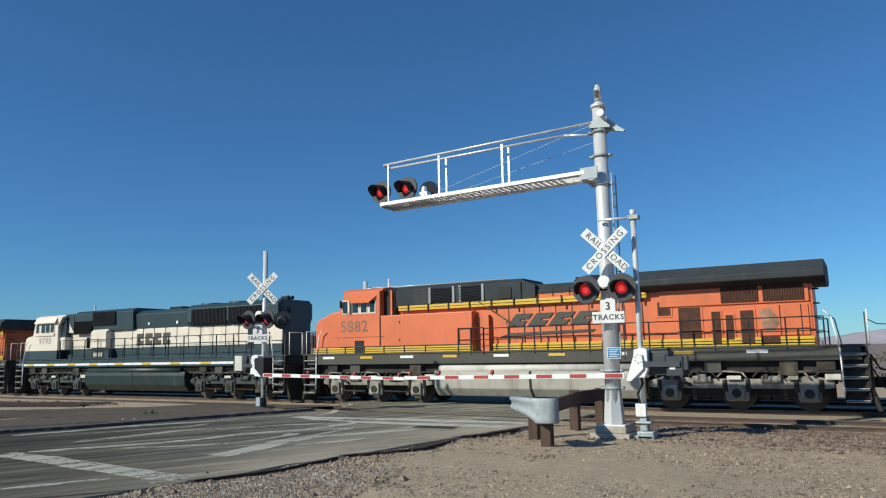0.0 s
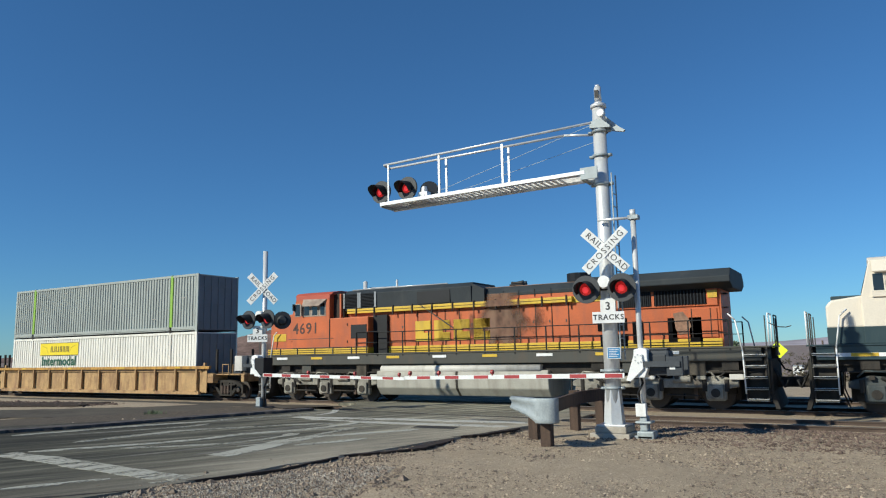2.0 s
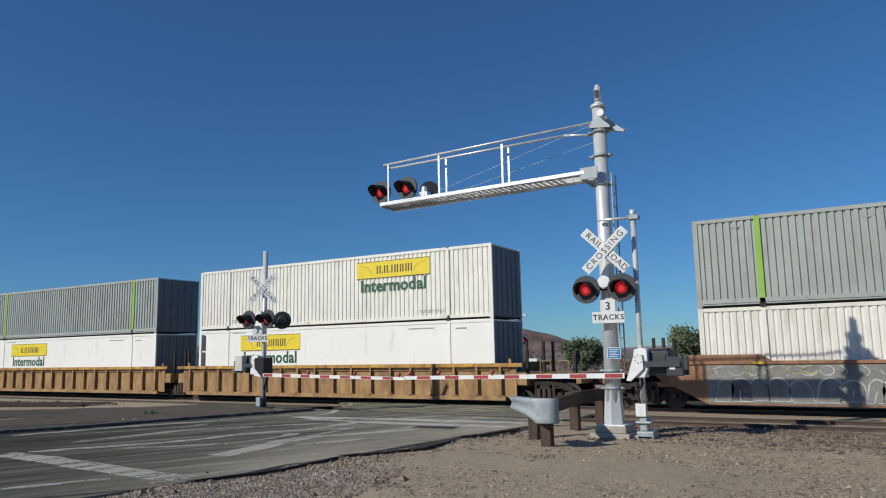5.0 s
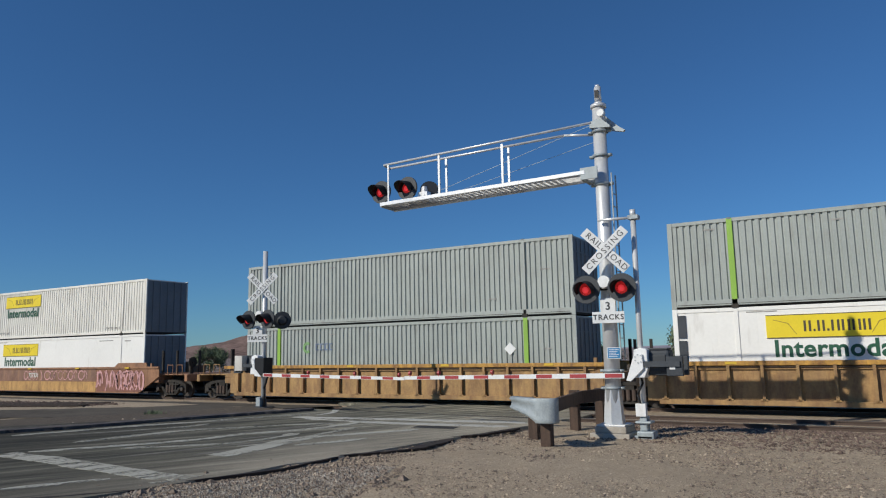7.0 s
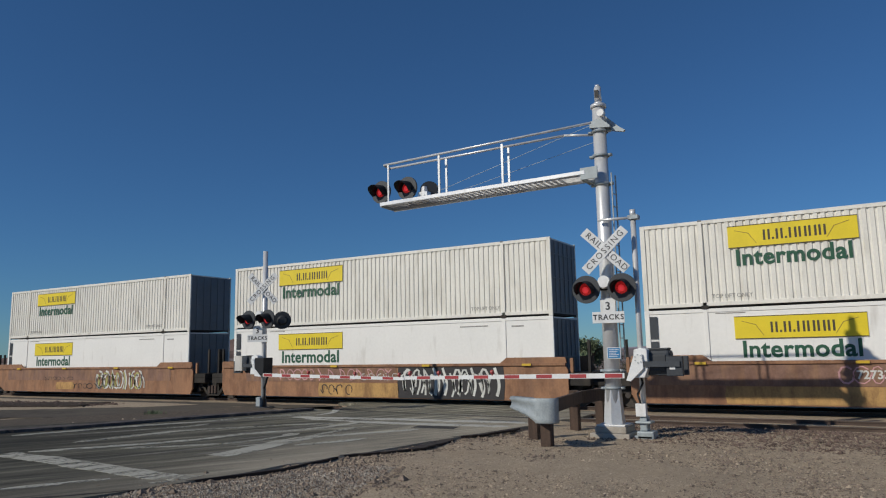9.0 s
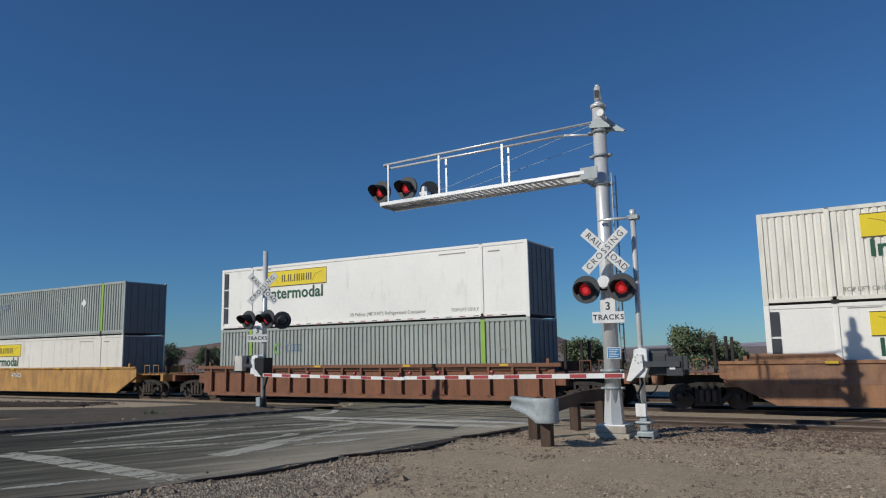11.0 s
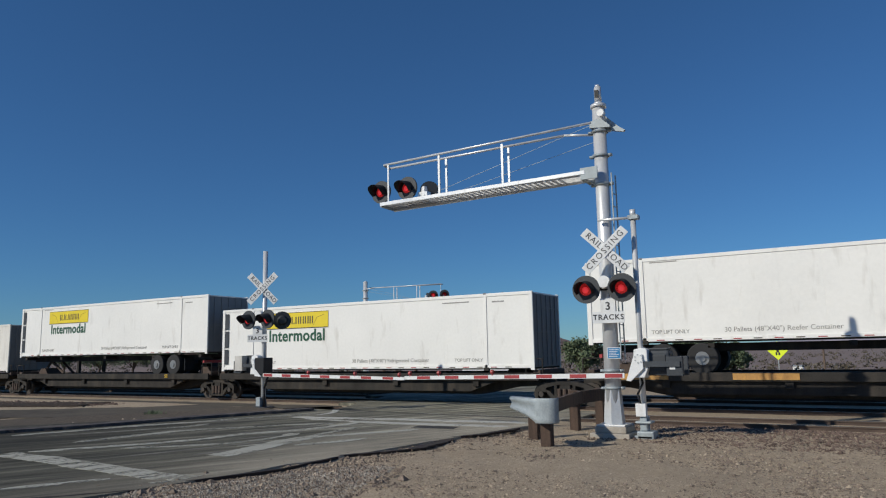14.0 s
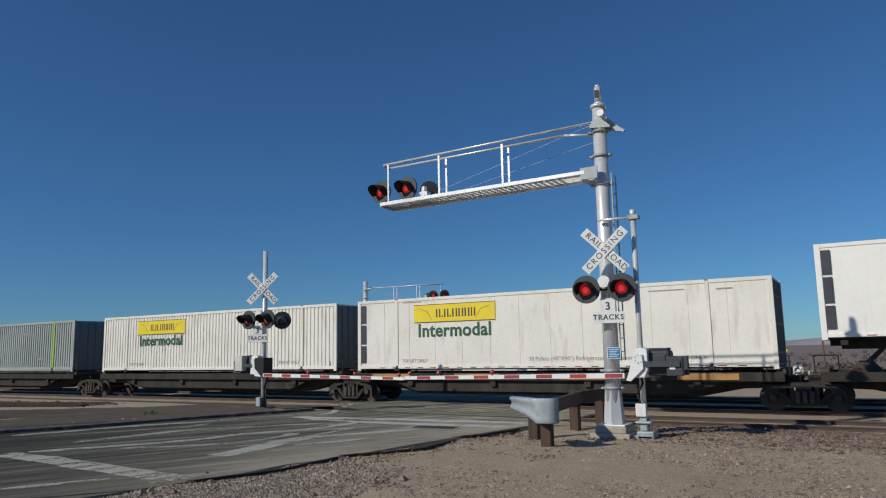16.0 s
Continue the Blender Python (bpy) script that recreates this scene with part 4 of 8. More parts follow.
def cantilever(px, py, top, face, arm_to, arm_z, group, gz0=0.1, fittings=True):
    """A mast with a walkway arm that carries flashers over the road. face: -1 looks at -y, 1 at +y."""
    lamp_turn = -3 if face < 0 else 30
    c = thing("cantilever_signal", "silver steel cantilever signal mast with red flashers", "crossing signal", group=group)
    d = 1 if arm_to > px else -1
    part("foundation", Shape().box(px - 0.45, px + 0.45, py - 0.45, py + 0.45, gz0 - 0.5, gz0 + 0.1).box(px - 0.36, px + 0.36, py - 0.36, py + 0.36, gz0 + 0.1, gz0 + 0.24), CONCRETE, c, "weathered concrete foundation", bevel=0.02)
    part("pole", Shape().cyl((px, py, gz0 + 0.24), (px, py, top - 0.55), 0.185, 0.155, n=24), SILVER, c, smooth=True)
    part("base_flare", Shape().cyl((px, py, gz0 + 0.24), (px, py, gz0 + 1.08), 0.25, 0.185, n=6), SILVER, c, "flared mast base")
    part("base_plate", Shape().box(px - 0.33, px + 0.33, py - 0.33, py + 0.33, gz0 + 0.24, gz0 + 0.28), SILVER, c, bevel=0.006)
    for z in (gz0 + 1.08, 1.52, arm_z - 0.25, arm_z + 0.45, top - 1.15):
        part("clamp_band", Shape().cyl((px, py, z - 0.03), (px, py, z + 0.03), 0.2, n=24).box(px - 0.27, px - 0.17, py - 0.05, py + 0.05, z - 0.03, z + 0.03).box(px + 0.17, px + 0.27, py - 0.05, py + 0.05, z - 0.03, z + 0.03), GALV, c, smooth=True)
    if not fittings:
        part("cap", Shape().cyl((px, py, top - 0.55), (px, py, top - 0.47), 0.165, 0.08, n=16), SILVER, c)
    else:
        part("cap", Shape().cyl((px, py, top - 0.55), (px, py, top - 0.47), 0.19, n=20).cyl((px, py, top - 0.47), (px, py, top - 0.4), 0.12, 0.09, n=20).cyl((px, py, top - 0.38), (px, py, top - 0.02), 0.085, n=16).cyl((px, py, top - 0.02), (px, py, top + 0.03), 0.06, n=16), SILVER, c, "capped pipe top", smooth=True)
        part("cap_label", Shape().box(px - 0.05, px + 0.05, py + face * 0.1 - 0.006, py + face * 0.1 + 0.006, top - 0.3, top - 0.12), BLACK, c)
        part("bell", Shape().cyl((px + 0.14, py + face * 0.2, top - 0.78), (px + 0.14, py + face * 0.34, top - 0.78), 0.085, n=18), WHITE_BOX, c, "round white bell", smooth=True)
        part("top_bracket", Shape().prism([(px - d * 0.3, top - 1.12), (px + d * 0.2, top - 1.06), (px + d * 0.2, top - 0.9), (px - d * 0.1, top - 0.85), (px - d * 0.3, top - 1.06)], py - 0.16, py + 0.16), GALV, c, bevel=0.01)
        part("tie_plate", Shape().prism([(px - d * 0.1, top - 0.72), (px - d * 0.5, top - 1.12), (px - d * 0.62, top - 1.2), (px - d * 0.58, top - 1.24), (px - d * 0.1, top - 1.12)], py - 0.02, py + 0.05), GALV, c)
    # arm: two chords, a grated walkway, handrails
    fy, by = py + face * 0.33, py - face * 0.33
    x0 = px + d * 0.3
    part("arm_socket", Shape().box(px - 0.3, px + 0.42 * d, py - 0.34, py + 0.34, arm_z - 0.15, arm_z - 0.11).box(min(px, px + 0.42 * d), max(px, px + 0.42 * d), fy - 0.02, fy + 0.02, arm_z - 0.15, arm_z + 0.14).box(min(px, px + 0.42 * d), max(px, px + 0.42 * d), by - 0.02, by + 0.02, arm_z - 0.15, arm_z + 0.1), GALV, c, bevel=0.008)
    for y, deep in ((fy, 0.05), (by, 0.1)):    # the arm droops a little towards its tip
        part("chord", Shape().prism([(x0, arm_z - deep + 0.03), (arm_to, arm_z - deep - 0.03), (arm_to, arm_z + 0.02), (x0, arm_z + 0.075)], y - 0.03, y + 0.03), SILVER, c, bevel=0.006)
    part("end_plate", Shape().box(arm_to - 0.03, arm_to + 0.03, py - 0.3, py + 0.3, arm_z - 0.1, arm_z), GALV, c, bevel=0.006)
    grate = Shape()
    xg, gap = x0 + 0.7 * d, 0.16
    while (arm_to - xg) * d > 0.1:
        grate.box(xg - 0.014, xg + 0.014, py - 0.3, py + 0.3, arm_z - 0.06, arm_z - 0.01)
        xg += gap * d
    for i in range(9):                 # thin bars along the arm
        y = py - 0.264 + i * 0.066
        grate.box(min(x0, arm_to), max(x0, arm_to), y - 0.006, y + 0.006, arm_z - 0.03, arm_z + 0.012)
    part("walkway_grate", grate, SILVER, c, "open steel grating")
    up = 1.08
    for k, y in enumerate((fy, py - face * 0.06)):
        end = px + d * (0.1 if k == 0 else 0.93)
        part("handrail", Shape().tube([(end, y, arm_z + up + (0.13 if k == 0 else 0.06)), (arm_to - d * (0.13 if k == 0 else 0.05), y, arm_z + up)], 0.032), SILVER, c, smooth=True)
        if k:
            part("handrail_close", Shape().tube([(arm_to - d * 0.05, y, arm_z + up), (arm_to - d * 0.13, fy, arm_z + up)], 0.03), SILVER, c, smooth=True)
            part("handrail_end", Shape().tube([(end, y, arm_z + up + 0.06), (px + d * 0.2, py - face * 0.26, arm_z + up)], 0.03), SILVER, c, smooth=True)
        for q in (0.393, 0.692):
            x = px + (arm_to - px) * q
            part("rail_post", Shape().box(x - 0.028, x + 0.028, y - 0.02, y + 0.02, arm_z, arm_z + up), SILVER, c)
    part("end_post", Shape().box(arm_to - 0.28 * d - 0.02, arm_to - 0.28 * d + 0.02, fy - 0.02, fy + 0.02, arm_z, arm_z + up), SILVER, c)
    part("guy_wire", Shape().tube([(px + d * 0.1, by, arm_z + 0.95), (px + d * 4.6, by, arm_z + 0.1)], 0.006, 5), GALV, c)
    part("guy_wire", Shape().tube([(px + d * 0.1, fy, arm_z + 1.15), (px + d * 4.4, fy, arm_z + 0.1)], 0.006, 5), GALV, c)
    for i, x in enumerate((arm_to + 0.1 * d, arm_to - 0.78 * d)):
        part("lamp_stem", Shape().cyl((x, py, arm_z), (x, py, arm_z + 0.35), 0.035, n=8), SILVER, c, smooth=True)
        lamp_head(c, x, py + face * 0.16, arm_z + 0.37, lamp_turn, lit=(i == 1) or face < 0)
    part("junction_box", Shape().cyl((arm_to - 1.25 * d, py, arm_z), (arm_to - 1.25 * d, py, arm_z + 0.38), 0.15, 0.07, n=14).box(arm_to - 1.4 * d, arm_to - 1.1 * d, py - 0.1, py + 0.1, arm_z + 0.04, arm_z + 0.22), SILVER, c, "silver junction box", bevel=0.01)
    part("back_disc", Shape().cyl((arm_to - 1.3 * d, py + 0.2, arm_z + 0.3), (arm_to - 1.26 * d, py + 0.25, arm_z + 0.3), 0.27, n=22), LAMP_BLACK, c, "black disc of a rear flasher", smooth=True)
    # ladder on the far side of the mast
    lx, ly = px - d * 0.02 + 0.22, py - face * 0.12
    for y in (ly - 0.16, ly + 0.16):
        part("ladder_stile", Shape().box(lx - 0.012, lx + 0.012, y - 0.02, y + 0.02, gz0 + 1.7, arm_z), GALV, c)
    for i in range(13):
        z = gz0 + 1.9 + i * 0.31
        part("rung", Shape().cyl((lx, ly - 0.16, z), (lx, ly + 0.16, z), 0.012, n=6), GALV, c)
    return c


def flasher_pair(parent, px, py, z, face, gap, turn=4):
    part("cross_arm", Shape().cyl((px - gap, py + face * 0.2, z), (px + gap, py + face * 0.2, z), 0.04, n=10), BLACK, parent, smooth=True)
    part("junction_box", Shape().cyl((px, py + face * 0.12, z + 0.16), (px, py + face * 0.3, z + 0.16), 0.14, n=16).cyl((px, py + face * 0.2, z), (px, py + face * 0.2, z + 0.2), 0.08, n=12), WHITE_BOX, parent, "white junction box", smooth=True)
    for i, q in enumerate((-gap, gap)):
        lamp_head(parent, px + q, py + face * 0.32, z, turn)


# the mast beside the verge
PX, PY = -5.09, 16.3
near = cantilever(PX, PY, 8.36, -1, -11.35, 6.16, "cantilever signals", 0.05)
crossbuck(near, PX + 0.11, PY - 0.42, 4.265, 1.32, turn=10)
part("sign_bracket", Shape().box(PX - 0.06, PX + 0.06, PY - 0.4, PY, 4.22, 4.36), GALV, near)
flasher_pair(near, PX + 0.03, PY - 0.1, 3.39, -1, 0.42, 2)
tracks_sign(near, PX + 0.09, PY - 0.36, 2.74, 10)
part("blue_placard", Shape().box(-0.15, 0.15, -0.004, 0.006, -0.13, 0.13), WHITE, near, "small blue notice plate with white rim", at=pose(PX + 0.13, PY - 0.22, 1.92, 0, 0, 14), bevel=0.004)
part("placard_field", Shape().box(-0.135, 0.135, -0.007, -0.004, -0.115, 0.115), BLUE_SIGN, near, "blue field of the notice", at=pose(PX + 0.13, PY - 0.22, 1.92, 0, 0, 14))
for i in range(5):
    part("notice_bar", Shape().box(-0.11, 0.11 - 0.03 * (i % 3), -0.01, -0.006, 0.07 - i * 0.038, 0.084 - i * 0.038), WHITE, near, at=pose(PX + 0.13, PY - 0.22, 1.92, 0, 0, 14))

# the gate machine on its own post behind that mast
GX, GY = -4.41, 16.3
gate = thing("crossing_gate", "white gate machine with lowered red and white barrier arm", "crossing gate", group="crossing gates")
part("post", Shape().cyl((GX, GY, 0.2), (GX, GY, 5.05), 0.062, n=14).cyl((GX, GY, 5.05), (GX, GY, 5.22), 0.068, n=14), SILVER, gate, smooth=True)
part("post_base", Shape().box(GX - 0.2, GX + 0.2, GY - 0.2, GY + 0.2, 0.0, 0.1).cyl((GX, GY, 0.1), (GX, GY, 0.32), 0.14, 0.08, n=10), GALV, gate, bevel=0.01)
part("cross_pipe", Shape().cyl((GX + 0.12, GY, 5.03), (GX - 0.75, GY - 0.3, 5.0), 0.032, n=10), SILVER, gate, smooth=True)
part("clamp", Shape().box(GX - 0.1, GX + 0.14, GY - 0.1, GY + 0.1, 4.98, 5.08), GALV, gate, bevel=0.01)
part("junction_base", Shape().box(GX - 0.14, GX + 0.24, GY - 0.2, GY + 0.2, 0.02, 0.2).box(GX - 0.16, GX + 0.2, GY - 0.22, GY + 0.14, 0.36, 0.42).box(GX - 0.07, GX + 0.1, GY - 0.16, GY + 0.1, 0.2, 0.52), GALV, gate, "bolted cast base of the post", bevel=0.03)
part("conduit_box", Shape().box(GX - 0.13, GX + 0.1, GY - 0.22, GY - 0.08, 0.52, 0.8), WHITE_BOX, gate, "white conduit box", bevel=0.01)
part("conduit", Shape().tube([(GX - 0.02, GY - 0.14, 0.78), (GX - 0.08, GY - 0.16, 1.0), (GX + 0.04, GY - 0.1, 1.25), (GX, GY - 0.1, 1.4)], 0.025), BLACK, gate, smooth=True)
mechanism(gate, GX + 0.02, GY, 1.67, 1)
gate_arm(gate, GX - 0.3, -10.6, GY - 0.36, 1.42, 1.36, (0.56, 0.82, 0.97))

# the mast with gate across the road
MX, MY = -18.02, 18.35
mast = thing("crossing_gate", "silver crossing signal mast with crossbuck and lowered barrier arm", "crossing gate", group="crossing gates")
part("post", Shape().cyl((MX, MY, 0.3), (MX, MY, 5.66), 0.085, n=16), SILVER, mast, smooth=True)
part("post_base", Shape().cyl((MX, MY, 0.26), (MX, MY, 0.55), 0.13, 0.1, n=12).box(MX - 0.28, MX + 0.28, MY - 0.26, MY + 0.26, 0.16, 0.28), MACHINE, mast, bevel=0.01)
part("conduit", Shape().tube([(MX + 0.12, MY - 0.1, 0.28), (MX + 0.13, MY - 0.1, 0.9), (MX + 0.3, MY - 0.12, 1.3), (MX + 0.26, MY - 0.1, 1.45)], 0.035), BLACK, mast, smooth=True)
part("conduit_box", Shape().box(MX - 0.14, MX + 0.05, MY - 0.22, MY - 0.08, 0.3, 0.6), GALV, mast, "white conduit box", bevel=0.01)
crossbuck(mast, MX + 0.02, MY - 0.14, 4.33, turn=24)
flasher_pair(mast, MX - 0.02, MY, 3.25, -1, 0.45, -2)
part("back_disc", Shape().cyl((MX + 0.5, MY + 0.34, 3.22), (MX + 0.53, MY + 0.31, 3.22), 0.31, n=24).cyl((MX + 0.53, MY + 0.31, 3.22), (MX + 0.63, MY + 0.21, 3.22), 0.18, 0.12, n=16), LAMP_BLACK, mast, "black side flasher seen from behind", smooth=True)
tracks_sign(mast, MX - 0.13, MY - 0.2, 2.62, 24)
mechanism(mast, MX - 0.2, MY, 1.68, -1)
part("relay_box", Shape().box(MX - 1.04, MX - 0.68, MY - 0.36, MY - 0.1, 1.5, 2.02), TANK_WHITE, mast, "pale grey relay box", bevel=0.01)
part("meter_box", Shape().box(MX - 0.1, MX + 0.32, MY - 0.34, MY + 0.1, 1.36, 1.94), BLACK, mast, bevel=0.02)
gate_arm(mast, MX + 0.3, -11.98, MY - 0.36, 1.36, 1.25, (0.35, 0.68, 0.97))

# far side of the crossing
far = cantilever(-30.5, 41.0, 7.6, 1, -24.15, 5.45, "cantilever signals", 0.0, False)
fm = thing("crossing_signal", "silver crossing mast with crossbuck and red flashers", "crossing signal")
FX, FY = -18.8, 41.0
part("post", Shape().cyl((FX, FY, -0.1), (FX, FY, 5.25), 0.07, n=12), SILVER, fm, smooth=True)
crossbuck(fm, FX, FY - 0.12, 3.9, 1.2, words=False, face=GALV)
flasher_pair(fm, FX, FY, 2.65, -1, 0.6)
part("cantilever_bracket", Shape().box(FX - 0.35, FX + 0.75, FY - 0.1, FY + 0.05, 4.15, 4.25), SILVER, fm)
fg = thing("crossing_gate", "slim silver post with raised bracket beside the far signal", "crossing gate", group="crossing gates")
part("post", Shape().cyl((-32.3, 41, -0.1), (-32.3, 41, 5.25), 0.07, n=12), SILVER, fg, smooth=True)
part("bracket", Shape().box(-32.3, -31.0, 40.95, 41.05, 4.95, 5.05), SILVER, fg)
part("housing", Shape().box(-18.0, -17.3, 40.6, 41.2, 0.7, 1.5), WHITE_BOX, fg, bevel=0.03)

# guard rail by the mast: a rounded end towards the viewer, then straight away beside the road
gr = thing("guard_rail", "galvanised guard rail with rounded end on wooden posts", "guard rail")
for x, y, z in ((-5.78, 13.95, 0.9), (-6.6, 15.2, 0.9), (-6.33, 17.1, 1.02), (-6.15, 18.5, 1.0)):
    part("wooden_post", Shape().box(x - 0.11, x + 0.11, y - 0.1, y + 0.1, -0.3, z), TIMBER, gr, "weathered wooden post", bevel=0.012)
prof = [(-0.01, 0.58), (0.012, 0.6), (0.02, 0.66), (0.006, 0.72), (0.0, 0.82), (0.006, 0.92), (0.02, 0.98), (0.012, 1.05), (-0.01, 1.07)]


def rail_run(name, path, taper, label):
    w = Shape()
    for i, (x, y) in enumerate(path):
        q = (Vector(path[min(i + 1, len(path) - 1)]) - Vector(path[max(i - 1, 0)])).normalized()
        grow = taper + (1 - taper) * min(1, i / 4)
        for o, z in prof:
            o *= 2.8 if i < 4 else 0.3
            w.v.append((x + q.y * o, y - q.x * o, 1.07 - (1.07 - z) * grow))
    m = len(prof)
    w.f = [(i * m + j, i * m + j + 1, (i + 1) * m + j + 1, (i + 1) * m + j) for i in range(len(path) - 1) for j in range(m - 1)]
    beam = part(name, w, GALV, gr, label, smooth=True)
    sol = beam.modifiers.new("thickness", "SOLIDIFY")
    sol.thickness = 0.012


rail_run("rail_end", [(-6.5, 13.85), (-6.25, 13.7), (-6.02, 13.57), (-5.86, 13.47), (-5.8, 13.43), (-5.75, 13.42), (-5.52, 13.43), (-5.42, 13.47), (-5.38, 13.6)], 0.5, "flared rounded rail end")
part("back_beam", Shape().add([(-5.75, 14.05, 0.72), (-6.22, 17.1, 0.72), (-6.22, 17.1, 1.0), (-5.75, 14.05, 1.0), (-5.67, 14.05, 0.72), (-6.12, 17.1, 0.72), (-6.12, 17.1, 1.0), (-5.67, 14.05, 1.0)], [(0, 1, 2, 3), (7, 6, 5, 4), (3, 2, 6, 7), (0, 4, 5, 1), (1, 5, 6, 2), (0, 3, 7, 4)]), TIMBER, gr, "dark weathered beam between the posts")
part("back_beam", Shape().add([(-6.24, 17.1, 0.7), (-6.06, 18.5, 0.7), (-6.06, 18.5, 1.0), (-6.24, 17.1, 1.0), (-6.14, 17.1, 0.7), (-5.96, 18.5, 0.7), (-5.96, 18.5, 1.0), (-6.14, 17.1, 1.0)], [(0, 1, 2, 3), (7, 6, 5, 4), (3, 2, 6, 7), (0, 4, 5, 1), (1, 5, 6, 2), (0, 3, 7, 4)]), TIMBER, gr, "dark weathered beam between the posts")


# ---- plants and far things ----
def tree(x, y, h, w, seed, dry=False, name="tree", label="dusty green desert tree beyond the tracks"):
    rg = random.Random(seed)
    t = thing(name, label, "tree", pose(x, y, -0.1))
    s = Shape().cyl((0, 0, 0), (0.05 * h, 0, h * 0.35), 0.035 * h, 0.022 * h, n=8)
    tips = []
    for i in range(9 if dry else 11):
        a = rg.random() * 6.28
        p0 = (0.04 * h, 0, h * rg.uniform(0.12, 0.35))
        p1 = (w * 0.3 * math.cos(a), w * 0.3 * math.sin(a), h * rg.uniform(0.45, 0.7))
        p2 = (p1[0] * 1.5, p1[1] * 1.5, p1[2] + h * rg.uniform(0.1, 0.28))
        s.cyl(p0, p1, 0.015 * h, 0.009 * h, n=6).cyl(p1, p2, 0.009 * h, 0.003 * h, n=5)
        tips += [p1, p2]
        for _ in range(5):
            q = (p1[0] + rg.gauss(0, w * 0.13), p1[1] + rg.gauss(0, w * 0.13), p1[2] + h * rg.uniform(0.0, 0.3))
            s.cyl(p1, q, 0.005 * h, 0.002 * h, n=4, caps=False)
            tips.append(q)
    part("trunk", s, BARK, t)
    if not dry:                        # clumps through the whole crown, so that it reads full and round
        tips = []
        while len(tips) < 46:
            a, b, d = rg.uniform(-1, 1), rg.uniform(-1, 1), rg.uniform(-1, 1)
            q = a * a + b * b + d * d
            if 0.2 < q < 1 and d > -0.75:
                k = 0.85 + 0.3 * rg.random()
                tips.append((a * w * 0.5 * k, b * w * 0.5 * k, h * (0.58 + 0.38 * d * k)))
    leaf = Shape()
    count = 900 if dry else 7000
    for _ in range(count):
        c = rg.choice(tips)
        sp = (0.06 if dry else 0.07) * w
        p = Vector((c[0] + rg.gauss(0, sp), c[1] + rg.gauss(0, sp), max(0.1, c[2] + rg.gauss(0, 0.055 * h))))
        u = Vector((rg.gauss(0, 1), rg.gauss(0, 1), rg.gauss(0, 1))).normalized()
        v = u.cross(Vector((rg.gauss(0, 1), rg.gauss(0, 1), rg.gauss(0, 1)))).normalized()
        a, b = (0.12, 0.008) if dry else (0.1, 0.055)
        leaf.add([p - u * a, p + v * b, p + u * a, p - v * b], [(0, 1, 2, 3)])
    me = bpy.data.meshes.new("crown")
    me.from_pydata(leaf.v, [], leaf.f)
    part("crown", me, LEAF_DRY if dry else LEAF, t)
    return t


tree(-10.0, 50, 3.6, 3.3, 1)
tree(-7.9, 52, 2.2, 2.2, 2)
tree(-17.6, 50, 3.1, 3.0, 3)
tree(-22.6, 52, 2.5, 2.4, 9, True, label="bare dry shrub beyond the tracks")
tree(-33.5, 52, 3.4, 3.6, 4, True, label="bare dry shrub beyond the tracks")
tree(-31.0, 54, 3.0, 3.2, 5, True, label="bare dry shrub beyond the tracks")
tree(-37.5, 53, 2.6, 3.0, 12, True, label="bare dry shrub beyond the tracks")
for i, (x, y, h) in enumerate(((-82, 60, 3.6), (-86, 58, 3.2), (-91, 62, 3.9), (-77, 61, 2.8), (-72, 64, 2.6), (-97, 60, 3.4))):
    tree(x, y, h * 1.35, h * 1.5, 20 + i)

sign = thing("warning_sign", "fluorescent yellow-green diamond warning sign on a post", "traffic sign", pose(-4.85, 50, -0.1))
part("post", Shape().box(-0.03, 0.03, 0.02, 0.06, 0, 2.2), GALV, sign)
plate = part("plate", Shape().box(-0.42, 0.42, -0.008, 0.008, -0.42, 0.42), YELLOW_SIGN, sign, at=pose(0, 0, 1.78, 0, 45, 0), bevel=0.006)
part("symbol_bar", Shape().box(-0.07, 0.07, -0.02, -0.012, -0.1, 0.25).box(-0.13, -0.03, -0.02, -0.012, -0.28, -0.1).box(0.03, 0.13, -0.02, -0.012, -0.28, -0.1), LETTER, sign, at=pose(0, 0, 1.78))
for x, y, h, arms in ((-28.0, 190, 3.6, True), (-3.2, 70, 2.55, False), (-36, 75, 9, False)):
    up = thing("utility_pole", "slim dark utility pole far beyond the tracks", "utility pole", pose(x, y, -0.2))
    part("pole", Shape().cyl((0, 0, 0), (0, 0, h), 0.1, 0.07, n=8), BARK, up)
    if arms:
        part("cross_arm", Shape().box(-1.1, 1.1, -0.06, 0.06, h - 0.6, h - 0.45), BARK, up)
for x, y, w, h in ((-4.2, 56, 0.66, 0.7), (-3.4, 56.4, 0.4, 0.38)):
    sh = thing("cabinet", "pale utility cabinet on the plain beyond the tracks", "cabinet", pose(x, y, -0.15))
    part("body", Shape().box(-w / 2, w / 2, -0.4, 0.4, 0, h), WHITE_BOX, sh, bevel=0.03)
    part("roof", Shape().box(-w / 2 - 0.04, w / 2 + 0.04, -0.44, 0.44, h, h + 0.04), GALV, sh)
for x in (-2.6, 0.9):
    tk = thing("water_tank", "pale round water tank on the knoll", "water tank", pose(-190.5 + x * 1.35, 276, 7.0))
    part("shell", Shape().cyl((0, 0, -1), (0, 0, 1.7), 1.2, n=20), STUCCO, tk, smooth=True)
    part("roof", Shape().cyl((0, 0, 1.7), (0, 0, 1.9), 1.25, 0.2, n=20), STUCCO, tk)


